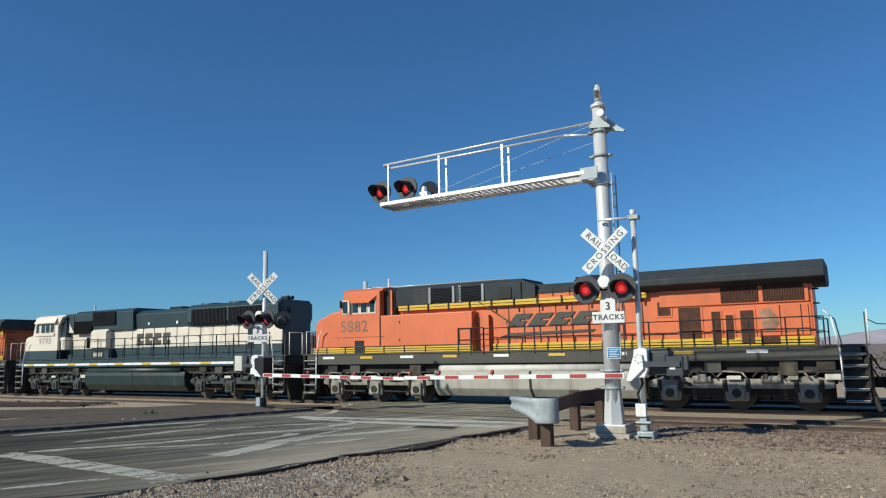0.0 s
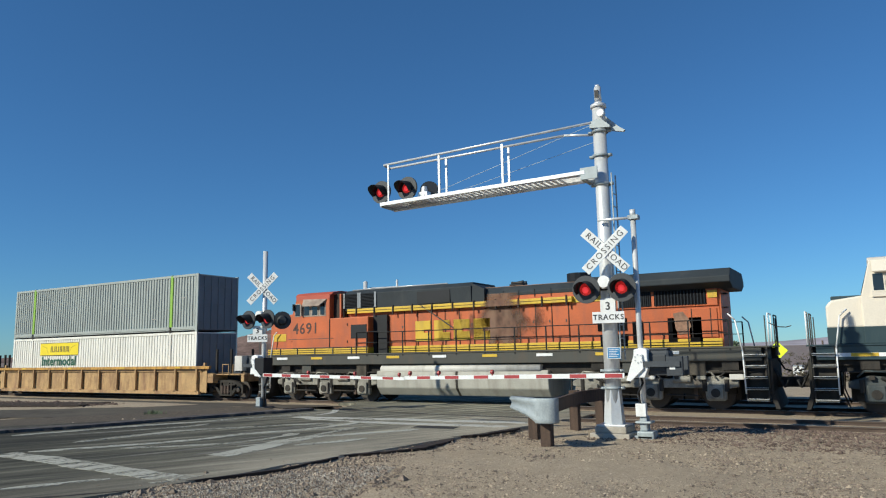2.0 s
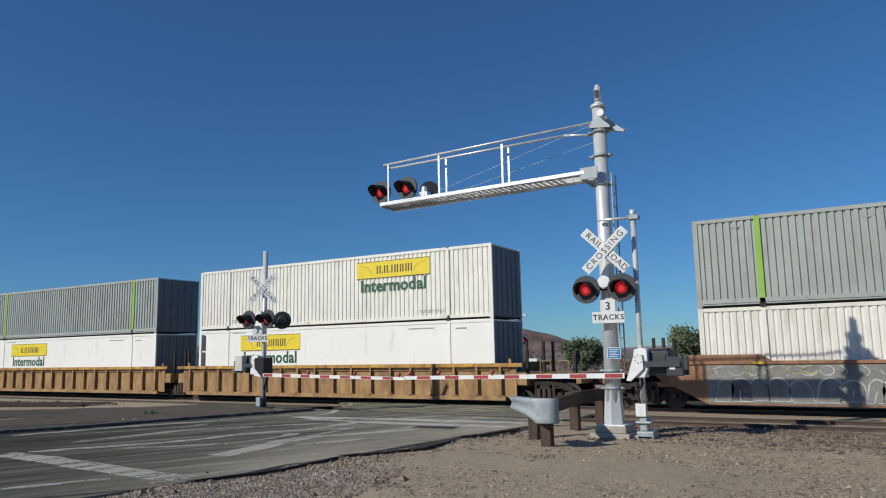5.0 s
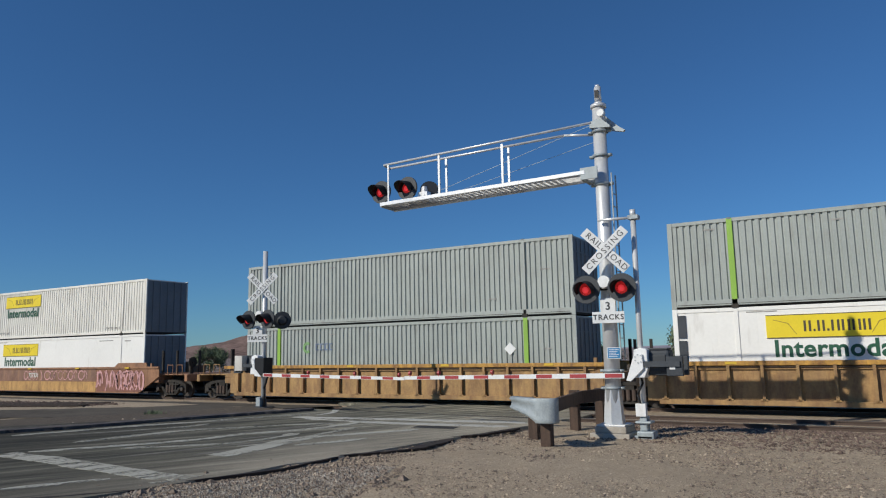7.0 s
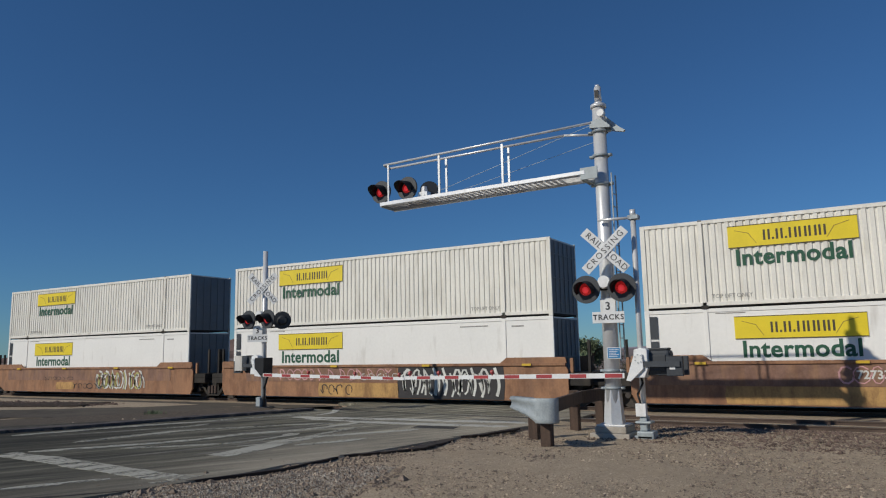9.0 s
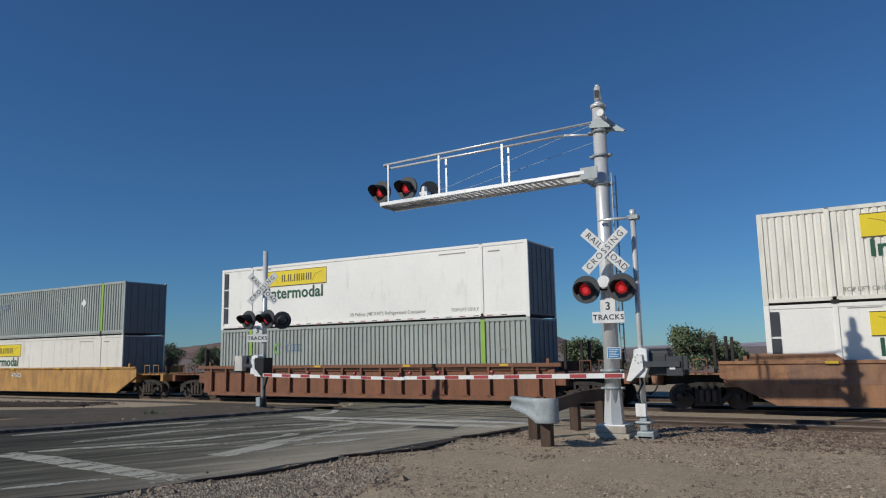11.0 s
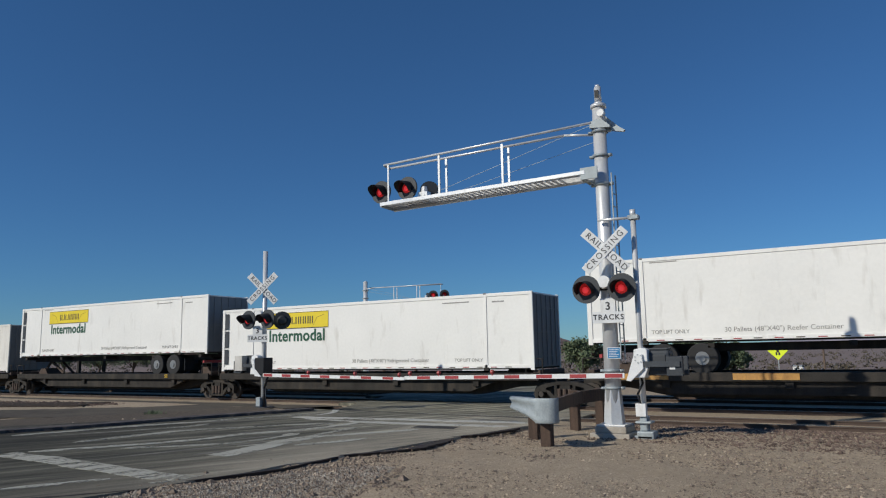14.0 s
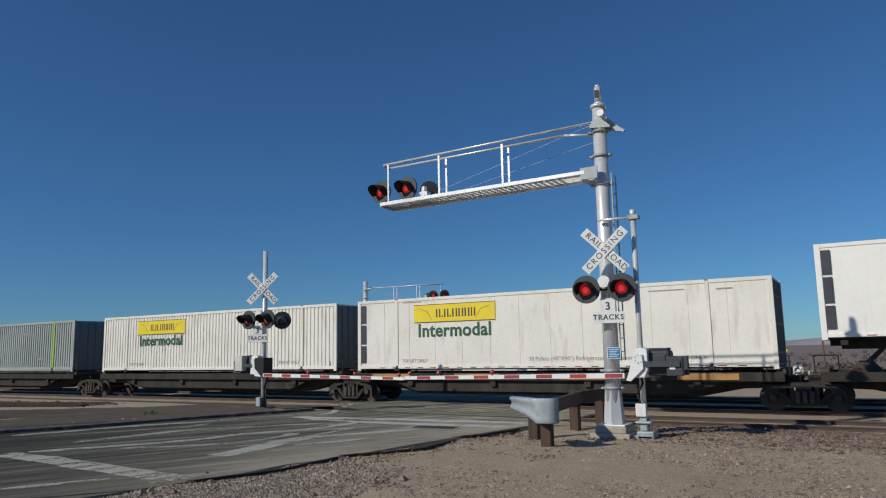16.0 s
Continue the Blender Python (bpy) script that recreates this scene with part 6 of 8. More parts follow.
def well_car(style, paint, label, left_end, right_end, left_bogie, right_bogie, grey_side=False, posts=True, number=None, tags=(), patches=(), ribs=18, risers=False, letters=()):
    """A well car, or one unit of an articulated set. Ends reach so far from the middle; a bogie at None is its neighbour's."""
    c = thing("well_car", label, "railway wagon", group="well cars")
    for sgn in (-1, 1):
        side = well_side(c, style, sgn * 1.5, sgn, paint, left_end, right_end)
        if style == "ribbed":
            rib = Shape().box(-0.045, 0.045, -0.06, 0.05, 0.33, 1.44).box(-0.1, 0.1, -0.06, 0.06, 0.33, 0.4).mesh("rib")
            rib.materials.append(paint)
            for i in range(ribs):
                part("rib", rib, paint, side, at=pose(-8.4 + i * 16.8 / (ribs - 1), sgn * 1.53, 0))
        else:
            part("sill_lip", Shape().box(-9.5 if left_end > 10 else -8.55, 9.5 if right_end > 10 else 8.55, sgn * 1.5 - 0.06, sgn * 1.5 + 0.04, 1.46, 1.56), paint, side, bevel=0.01)
        if risers:
            for e in (-1, 1):
                part("end_riser", Shape().prism([(e * 8.6, 1.54), (e * 8.55, 1.76), (e * 6.25, 1.76), (e * 5.95, 1.54)], sgn * 1.5 - 0.04, sgn * 1.5 + 0.04), paint, side, bevel=0.015)
    part("well_floor", Shape().box(-8.6, 8.6, -1.4, 1.4, 0.2, 0.3), UNDER, c)
    for e, reach in ((-1, left_end), (1, right_end)):
        x1 = e * reach
        a, b = sorted((e * 8.3, e * 9.4))
        part("bulkhead", Shape().box(a, b, -1.42, 1.42, 1.0, 1.2).box(a, b, -1.42, 1.42, 0.75, 1.0), paint if reach > 10 or style == "ribbed" else UNDER, c, bevel=0.02)
        a, b = sorted((e * 9.2, x1 - e * 0.4))
        part("end_sill", Shape().box(a, b, -0.5, 0.5, 0.78, 1.12), UNDER, c, bevel=0.02)
        part("platform", Shape().box(a, b, -1.25, 1.25, 1.12, 1.17), paint if reach > 10.5 else UNDER, c, bevel=0.01)
        if reach > 10.5:
            part("end_beam", Shape().box(min(x1 - e * 0.55, x1 - e * 0.35), max(x1 - e * 0.55, x1 - e * 0.35), -1.35, 1.35, 0.82, 1.15), paint, c, bevel=0.015)
            part("coupler", Shape().box(min(x1 - e * 0.5, x1 + e * 0.12), max(x1 - e * 0.5, x1 + e * 0.12), -0.14, 0.14, 0.72, 1.0), UNDER, c, "dark coupler head", bevel=0.04)
            part("air_hose", Shape().tube([(x1 - e * 0.35, -0.35, 0.85), (x1 - e * 0.2, -0.36, 0.55), (x1 - e * 0.02, -0.3, 0.42), (x1 + e * 0.1, -0.2, 0.5)], 0.025, 6), HOSE, c, smooth=True)
            if e > 0:
                part("brake_wheel", Shape().cyl((x1 - 0.7, -0.75, 1.75), (x1 - 0.66, -0.75, 1.75), 0.26, n=18).cyl((x1 - 0.78, -0.75, 1.75), (x1 - 0.6, -0.75, 1.75), 0.05, n=8), UNDER, c, "black brake wheel")
                part("brake_stand", Shape().box(x1 - 0.85, x1 - 0.72, -0.85, -0.65, 1.15, 1.95), UNDER, c, bevel=0.01)
            for q in (9.9, 10.6):
                part("grab_iron", Shape().tube([(e * q, -1.3, 1.15), (e * q, -1.3, 1.62), (e * q + 0.4 * e, -1.3, 1.62), (e * q + 0.4 * e, -1.3, 1.15)], 0.02, 6), paint, c)
            for z in (0.35, 0.65):
                part("ladder_step", Shape().box(min(e * 10.4, e * 10.8), max(e * 10.4, e * 10.8), -1.34, -1.28, z, z + 0.05), UNDER, c)
        part("guide_post", Shape().box(e * 8.72 - 0.06, e * 8.72 + 0.06, -1.38, -1.26, 1.2, 1.72), paint, c, bevel=0.01)
        if posts:
            for q, y in ((9.3, -1.1), (9.75, -0.6), (9.45, 1.1)):
                part("stake", Shape().box(e * q - 0.05, e * q + 0.05, y - 0.05, y + 0.05, 1.15, 2.35), UNDER, c, "upright steel stake", bevel=0.01)
    for x in (left_bogie, right_bogie):
        if x is not None:
            bogie(c, x)
    if grey_side:
        part("painted_panel", Shape().box(-7.9, 5.6, -1.512, -1.49, 0.26, 1.44), WELL_GREY, c, "grey patch painted over the side")
    for x0, x1, z0, z1, ma, words in patches:
        part("painted_patch", Shape().prism([(x0, z0), (x1, z0), (x1 + 0.06, (z0 + z1) / 2), (x1, z1), (x0, z1), (x0 - 0.05, (z0 + z1) / 2)], -1.512, -1.49), ma, c, words)
    y = -1.452 - (0.006 if style != "ribbed" else -0.03)
    for x0, x1, z0, z1, seed in letters:
        sprayed_letters(c, x0, x1, z0, z1, -1.522, seed)
    for x0, x1, z0, z1, ma, seed in tags:
        scrawl(c, x0, x1, z0, z1, -1.522, ma, seed)
    if number:
        lettering("car_number", number, 0.34, SPRAY, c, pose(-1.5 if style != "ribbed" else 5.5, -1.52, 1.12) @ FACE, 0.003, 0.008)
    for x in (-6.5, -2.0, 2.6, 6.9):
        part("reflector", Shape().box(x, x + 0.35, -1.6, -1.52, 1.46, 1.54), LOCO_YELLOW, c, "small yellow reflector")
    return c


def spine_car(label, left_bogie, right_bogie, first=False, last=False, number=None, plates=False):
    """A skeletal flat unit: a low deck on a centre sill, yellow edge plates on some, shared bogies."""
    c = thing("spine_car", label, "railway wagon", group="spine cars")
    part("centre_sill", Shape().prism([(-8.6, 1.05), (-8.6, 0.72), (-6.9, 0.66), (-5.4, 0.36), (5.4, 0.36), (6.9, 0.66), (8.6, 0.72), (8.6, 1.05)], -0.55, 0.55), UNDER, c, bevel=0.02)
    part("deck", Shape().box(-8.2, 8.2, -1.3, 1.3, 1.06, 1.14), UNDER, c, bevel=0.01)
    for sgn in (-1, 1):
        part("side_channel", Shape().box(-8.2, 8.2, sgn * 1.3 - 0.04, sgn * 1.3 + 0.04, 0.92, 1.2), UNDER, c, bevel=0.01)
        part("side_beam", Shape().prism([(-6.6, 0.95), (-5.3, 0.5), (5.3, 0.5), (6.6, 0.95)], sgn * 1.12 - 0.04, sgn * 1.12 + 0.04), UNDER, c)
        for x in (-7.3, -3.4, 0.9, 5.0) if plates else ():
            part("edge_plate", Shape().box(x, x + 1.9, sgn * 1.35 - 0.012, sgn * 1.35 + 0.012, 0.97, 1.17), WELL_YELLOW, c, "yellow edge plate")
    for x in (-5.5, -1.8, 1.9, 5.6):
        part("cross_bearer", Shape().box(x - 0.12, x + 0.12, -1.28, 1.28, 0.7, 1.06), UNDER, c, bevel=0.01)
    for e in (-1, 1):
        part("end_stand", Shape().box(e * 8.1 - 0.14, e * 8.1 + 0.14, -1.2, 1.2, 1.14, 1.3), RUST, c, bevel=0.02)
        part("grab_iron", Shape().tube([(e * 8.35, -1.25, 1.1), (e * 8.35, -1.25, 1.7), (e * 7.7, -1.25, 1.7), (e * 7.7, -1.25, 1.1)], 0.022, 6), UNDER, c)
        part("hitch", Shape().prism([(e * 7.0 - 0.5, 1.14), (e * 7.0 + 0.5, 1.14), (e * 7.0 + 0.2, 1.5), (e * 7.0 - 0.2, 1.5)], -0.5, 0.5), RUST, c, bevel=0.02)
    part("air_tank", Shape().cyl((-2.6, -0.85, 0.72), (-1.2, -0.85, 0.72), 0.18, n=12), WELL_RUST, c, smooth=True)
    part("brake_gear", Shape().box(2.0, 2.5, -1.1, -0.7, 0.55, 0.95).cyl((2.6, -0.9, 0.75), (3.2, -0.9, 0.75), 0.12, n=10), UNDER, c)
    for x in (left_bogie, right_bogie):
        if x is not None:
            bogie(c, x)
    if last or first:
        e = 1 if first else -1
        part("end_sill", Shape().box(min(e * 8.4, e * 11.0), max(e * 8.4, e * 11.0), -0.5, 0.5, 0.75, 1.1), UNDER, c)
        part("end_platform", Shape().box(min(e * 8.3, e * 10.9), max(e * 8.3, e * 10.9), -1.2, 1.2, 1.1, 1.15), RUST, c)
        part("coupler", Shape().box(min(e * 11.0, e * 11.6), max(e * 11.0, e * 11.6), -0.14, 0.14, 0.72, 1.0), UNDER, c, bevel=0.04)
        part("brake_wheel", Shape().cyl((e * 10.6, -0.75, 1.7), (e * 10.64, -0.75, 1.7), 0.26, n=18), UNDER, c, "black brake wheel")
        part("brake_stand", Shape().box(e * 10.5 - 0.08, e * 10.5 + 0.08, -0.85, -0.65, 1.15, 1.9), UNDER, c)
        for q in (8.8, 9.8, 10.8):
            part("grab_iron", Shape().tube([(e * q, -1.2, 1.15), (e * q, -1.2, 1.85), (e * (q - 0.45), -1.2, 1.85), (e * (q - 0.45), -1.2, 1.15)], 0.022, 6), UNDER, c)
    if number:
        lettering("car_number", number, 0.24, LOCO_YELLOW, c, pose(5.2, -1.375, 1.07) @ FACE, 0.003, 0.005)
    return c


def chassis(flip=1):
    """A road chassis under a container: frame, landing legs, two axles with twin tyres. flip -1: wheels at the other end."""
    c = thing("trailer_chassis", "dark steel road chassis with two axles under a container", "trailer", group="trailer chassis")
    for y in (-0.55, 0.55):
        part("frame_rail", Shape().box(-7.6, 7.6, y - 0.07, y + 0.07, 0.72, 0.98), UNDER, c, bevel=0.01)
    for x in (-7.5, -4, 0, 4, 7.5):
        part("cross_member", Shape().box(x - 0.1, x + 0.1, -1.25, 1.25, 0.84, 0.99), UNDER, c)
    for x in (4.3, 5.55):
        x *= -flip
        part("axle", Shape().cyl((x, -1.2, 0.5), (x, 1.2, 0.5), 0.07, n=10), UNDER, c)
        for y in (-1.12, 0.85):
            w = part("wheel", Shape().cyl((x, y - 0.13, 0.5), (x, y + 0.4, 0.5), 0.5, n=28), TYRE, c, "black twin tyre", smooth=False, bevel=0.04)
            part("rim", Shape().cyl((x, y - 0.14, 0.5), (x, y - 0.1, 0.5), 0.22, n=22).cyl((x, y - 0.18, 0.5), (x, y - 0.12, 0.5), 0.11, n=14), RIM, w, "bright wheel rim", smooth=False)
    part("mud_flap", Shape().box(-flip * 6.35 - 0.02, -flip * 6.35 + 0.02, -1.2, -0.6, 0.2, 0.8), BLACK, c)
    part("tail_bar", Shape().box(-flip * 7.7 - 0.05, -flip * 7.7 + 0.05, -1.2, 1.2, 0.55, 0.68), RED_STRIPE, c, "red rear bumper bar")
    for y in (-0.775, 0.775):
        part("landing_leg", Shape().box(flip * 3.0 - 0.07, flip * 3.0 + 0.07, y - 0.075, y + 0.075, 0.1, 0.75), UNDER, c)
    part("hitch_strut", Shape().tube([(flip * 6.4, -0.3, 0.75), (flip * 5.2, -0.3, 0.05)], 0.07).tube([(flip * 6.5, -0.3, 0.75), (flip * 7.2, -0.3, 0.05)], 0.07).tube([(flip * 6.4, 0.3, 0.75), (flip * 5.2, 0.3, 0.05)], 0.07), RUST, c, "slanting hitch strut")
    part("gooseneck", Shape().box(min(flip * 6.0, flip * 7.9), max(flip * 6.0, flip * 7.9), -0.6, 0.6, 0.82, 1.02), UNDER, c)
    return c


WELL_Z, TOP_Z = 0.345, 3.25
# masters, each then copied to the places where it is seen
grey = container("grey", marks=("diamond",))
grey_emblem = container("grey", marks=("diamond_low", "emblem"))
grey_emblem_top = container("grey", marks=("diamond", "emblem"))
grey_emblem_plain = container("grey", marks=("emblem",))
white_rib = container("white_ribbed", logo=-3.42)
cream_rib = container("cream_ribbed")
smooth = container("smooth", logo=-3.42)
smooth_right = container("smooth", logo=3.53, bay=1, claim=('30 Pallets (48"X40") Reefer Container', -1.88))
cream_smooth = container("cream_smooth", logo=-3.42)
white_rib_right = container("white_ribbed", logo=3.43)
grey_plain = container("grey_plain")
grey_bare = container("grey")


used = set()


def put(master, u, z):
    if master in used:
        ob = copy_thing(master, pose(0, 0, z))
    else:
        used.add(master)
        ob = master
        ob.matrix_basis = pose(0, 0, z)
    on_train(ob, u)
    return ob


U = dict(A=-78.89, B=-102.37, C=-125.96, E=-145.34, F=-164.84, G=-188.38, H=-207.83, I=-227.12, K=-251.19, L=-274.74,
         M=-296.15, N=-314.38, O=-331.58, P=-348.96, Q=-366.26, R=-385.1)
for key, low, high in (("A", white_rib, grey_bare), ("B", cream_rib, grey), ("C", smooth, white_rib_right), ("E", smooth, grey_bare), ("F", grey_emblem, grey_plain),
                       ("G", smooth, white_rib), ("H", smooth, white_rib), ("I", smooth, white_rib), ("K", grey_emblem_plain, smooth), ("L", cream_smooth, grey_emblem_top)):
    put(low, U[key], WELL_Z)
    put(high, U[key], TOP_Z)
for key, box, z in (("M", smooth_right, 2.15), ("N", smooth, 1.3), ("O", smooth, 2.15), ("P", cream_smooth, 1.3), ("Q", white_rib, 1.3), ("R", grey_bare, 1.3)):
    put(box, U[key], z)

TAN, RUSTY = "tan ribbed well car, faded and streaked with rust", "faded red and tan well car with graffiti"
on_train(well_car("ribbed", WELL_PEACH, TAN, 11.74, 11.74, -9.95, 9.95, ribs=12), U["A"])
on_train(well_car("smooth", WELL_RUST, "rust-red well car with grey painted side covered in graffiti", 11.74, 11.79, -9.95, 9.95, True,
                  number="541093", tags=((-6.8, -4.9, 1.16, 1.42, SPRAY_LIME, 21), (2.4, 4.4, 1.12, 1.42, SPRAY_LIME, 22), (-7.7, 5.4, 1.1, 1.42, SPRAY_DULL, 3)), risers=True, letters=((-7.7, 5.5, 0.28, 1.12, 8),)), U["B"])
on_train(well_car("ribbed", WELL_TAN, TAN, 9.69, 11.8, -9.69, 9.95), U["C"])
on_train(well_car("ribbed", WELL_TAN, TAN, 9.75, 9.69, -9.75, None), U["E"])
on_train(well_car("ribbed", WELL_TAN, TAN, 11.77, 9.75, -9.95, None), U["F"])
on_train(well_car("smooth", WELL_RUST, RUSTY, 9.72, 11.77, -9.72, 9.95, number="727331", patches=((4.5, 8.15, 0.28, 1.38, SPRAY_FILL, "reddish brown sprayed lettering shapes"), (-8.0, 4.36, 0.8, 1.45, WELL_BAND, "pinkish brown faded band"), (-5.6, 4.36, 0.24, 0.78, WELL_PATCH, "tan primer patch")),
                  tags=((4.4, 8.0, 0.3, 1.35, SPRAY_PINK, 5), (4.6, 7.8, 0.5, 1.4, SPRAY_PINK, 35), (-2.5, 3.6, 0.85, 1.4, SPRAY_PINK, 7)), risers=True), U["G"])
on_train(well_car("smooth", WELL_RUST, RUSTY, 9.65, 9.72, -9.65, None, patches=((-7.0, 1.3, 0.85, 1.45, WELL_BAND, "pinkish brown faded band"), (-2.7, 1.38, 0.24, 0.8, WELL_PATCH, "tan primer patch"), (1.42, 6.1, 0.22, 1.44, SPRAY_DARK, "black sprayed ground of the graffiti")),
                  tags=((1.6, 6.0, 0.35, 1.4, SPRAY, 11), (2.0, 5.8, 0.3, 1.2, SPRAY, 43), (-2.6, -1.2, 0.3, 0.75, SPRAY_DARK, 12), (-5.0, 1.0, 0.9, 1.4, SPRAY_PINK, 13), (-0.9, 1.2, 0.92, 1.2, SPRAY, 14)), risers=True), U["H"])
on_train(well_car("smooth", WELL_RUST, RUSTY, 12.03, 9.65, -9.95, None, patches=((-7.5, 7.0, 0.85, 1.45, WELL_BAND, "pinkish brown faded band"), (-2.6, -1.0, 0.35, 0.75, WELL_PATCH, "tan primer patch")),
                  tags=((1.0, 4.7, 0.4, 1.4, SPRAY, 15), (1.2, 4.5, 0.4, 1.3, SPRAY_LIME, 45), (1.0, 4.7, 0.4, 1.2, SPRAY, 46), (-1.0, 0.8, 0.4, 0.7, SPRAY_DARK, 16), (-3.9, -1.6, 0.85, 1.05, SPRAY_DARK, 17)), risers=True), U["I"])
on_train(well_car("ribbed", WELL_BROWN, "dark red-brown ribbed well car", 11.77, 12.0, -9.95, 9.95), U["K"])
on_train(well_car("smooth", WELL_YELLOW, "bright yellow smooth-sided well car", 10.4, 11.77, -9.75, 9.95, posts=False, number="471625"), U["L"])
FLAT, BARE = "black skeletal flat car with yellow edge plates", "black grimy skeletal flat car under containers"
mid = {k: (U[a] - U[b]) / 2 for k, a, b in (("MN", "M", "N"), ("NO", "N", "O"), ("OP", "O", "P"), ("PQ", "P", "Q"), ("QR", "Q", "R"))}
on_train(spine_car(FLAT, -mid["MN"], 9.3, first=True, plates=True), U["M"])
on_train(spine_car(BARE, -mid["NO"], None), U["N"])
on_train(spine_car(BARE, -mid["OP"], None, number="53"), U["O"])
on_train(spine_car(FLAT, -mid["PQ"], None, plates=True), U["P"])
on_train(spine_car(BARE, -mid["QR"], None, number="92743  53889"), U["Q"])
on_train(spine_car(BARE, -9.4, None, last=True), U["R"])
ch = chassis(1)
ch.matrix_basis = pose(0, 0, 1.15)
ch3 = chassis(-1)
ch3.matrix_basis = pose(0, 0, 1.15)
on_train(ch, U["M"])
on_train(ch3, U["O"])


# ---- locomotives ----
def loco_base(c, tank_mat, front_mat, tank, sill_mat, dash):
    """Frame, walkway, fuel tank, two three-axle bogies, steps, couplers."""
    part("frame", Shape().box(-10.5, 10.5, -1.5, 1.5, 1.56, 1.97), sill_mat, c, bevel=0.02)
    part("walkway", Shape().box(-10.75, 10.75, -1.53, 1.53, 1.97, 2.02), sill_mat, c, bevel=0.008)
    part("underframe", Shape().box(-10.2, 10.2, -1.2, 1.2, 1.2, 1.56), UNDER, c)
    for i, x in enumerate((-9.6, -7.6, -5.6, -3.6, -1.4, 0.8, 3.0, 5.2, 7.4)):
        part("reflector", Shape().box(x, x + dash[0], -1.516, -1.5, dash[1], dash[1] + 0.1), dash[2] if i % 2 else dash[3], c, "reflective dash")
    for i, x in enumerate((-9.4, -8.2, -5.2, 5.0, 6.1, 8.3, 9.3)):
        part("pipe_rack", Shape().box(x, x + 0.5, -1.42, -1.2, 1.28 - 0.08 * (i % 3), 1.56).cyl((x - 0.3, -1.36, 1.2), (x + 0.9, -1.36, 1.24), 0.035, n=6), (UNDER, SILL_GREY, TRUCK_DARK)[i % 3], c)
    t0, t1 = tank
    prof = [(-1.42, 1.3), (-1.46, 1.1), (-1.42, 0.62), (-1.15, 0.32), (1.15, 0.32), (1.42, 0.62), (1.46, 1.1), (1.42, 1.3)]
    tk = part("fuel_tank", Shape().prism(prof, t0, t1, "x"), tank_mat, c, bevel=0.04)
    part("tank_band", Shape().prism([(a * 1.006, b) for a, b in prof], (t0 + t1) / 2 - 0.05, (t0 + t1) / 2 + 0.05, "x"), UNDER, tk)
    part("air_reservoir", Shape().cyl((t0 + 0.2, -1.3, 1.36), (t1 - 0.3, -1.3, 1.36), 0.17, n=14), TANK_WHITE if tank_mat is TANK_GREY else tank_mat, c, "long round air reservoir", smooth=True)
    for cx in (-7.0, 7.0):
        b = part("bogie", Shape().box(-2.6, 2.6, -0.9, 0.9, 0.5, 0.95), UNDER, c, "three-axle locomotive bogie", at=pose(cx, 0, 0))
        for sgn in (-1, 1):
            part("side_frame", Shape().prism([(-2.75, 0.92), (-2.75, 0.74), (-2.38, 0.68), (-2.36, 0.34), (-2.28, 0.3), (-1.82, 0.3), (-1.74, 0.34), (-1.7, 0.7), (-0.36, 0.7), (-0.34, 0.34), (-0.24, 0.3), (0.24, 0.3), (0.34, 0.34), (0.36, 0.7), (1.7, 0.7),
                 (1.74, 0.34), (1.82, 0.3), (2.28, 0.3), (2.36, 0.34), (2.38, 0.68), (2.75, 0.74), (2.75, 0.95), (2.2, 1.1), (1.0, 1.0), (-1.0, 1.0), (-2.2, 1.1)], sgn * 1.2 - 0.09, sgn * 1.2 + 0.09), front_mat, b, bevel=0.03)
            for q in (-2.05, 0, 2.05):
                part("axle_box", Shape().box(q - 0.23, q + 0.23, sgn * 1.32 - 0.07, sgn * 1.32 + 0.07, 0.36, 0.82), front_mat, b, bevel=0.03)
                part("bearing_cap", Shape().cyl((q, sgn * 1.38, 0.56), (q, sgn * 1.42, 0.56), 0.14, n=14), UNDER, b)
                for k in (-0.34, 0.34):
                    part("spring", Shape().cyl((q + k, sgn * 1.28, 0.6), (q + k, sgn * 1.28, 0.98), 0.075, n=8), UNDER, b)
            for q in (-1.3, 0.75):
                part("brake_cylinder", Shape().cyl((q, sgn * 1.3, 0.98), (q + 0.55, sgn * 1.3, 0.98), 0.12, n=10), front_mat, b)
            for q in (-1.6, 0.5):
                part("brake_rod", Shape().tube([(q, sgn * 1.3, 0.48), (q + 1.1, sgn * 1.3, 0.46)], 0.03, 6), UNDER, b)
            part("damper", Shape().cyl((-1.9, sgn * 1.36, 1.05), (-1.35, sgn * 1.36, 0.8), 0.055, n=8), UNDER, b)
            for q in (-1.36, 1.36):
                part("brake_shoe", Shape().box(q - 0.06, q + 0.06, sgn * 0.85 - 0.1, sgn * 0.85 + 0.1, 0.3, 0.75), RUST, b)
            part("sand_pipe", Shape().tube([(-2.85, sgn * 1.1, 1.2), (-2.9, sgn * 1.0, 0.6), (-2.75, sgn * 0.85, 0.15)], 0.025, 6), UNDER, b)
        for q in (-2.7, -0.88, 0.94):
            part("traction_motor", Shape().box(q, q + 1.76, -0.62, 0.62, 0.3, 1.22), UNDER, b, "dark motor between the wheels")
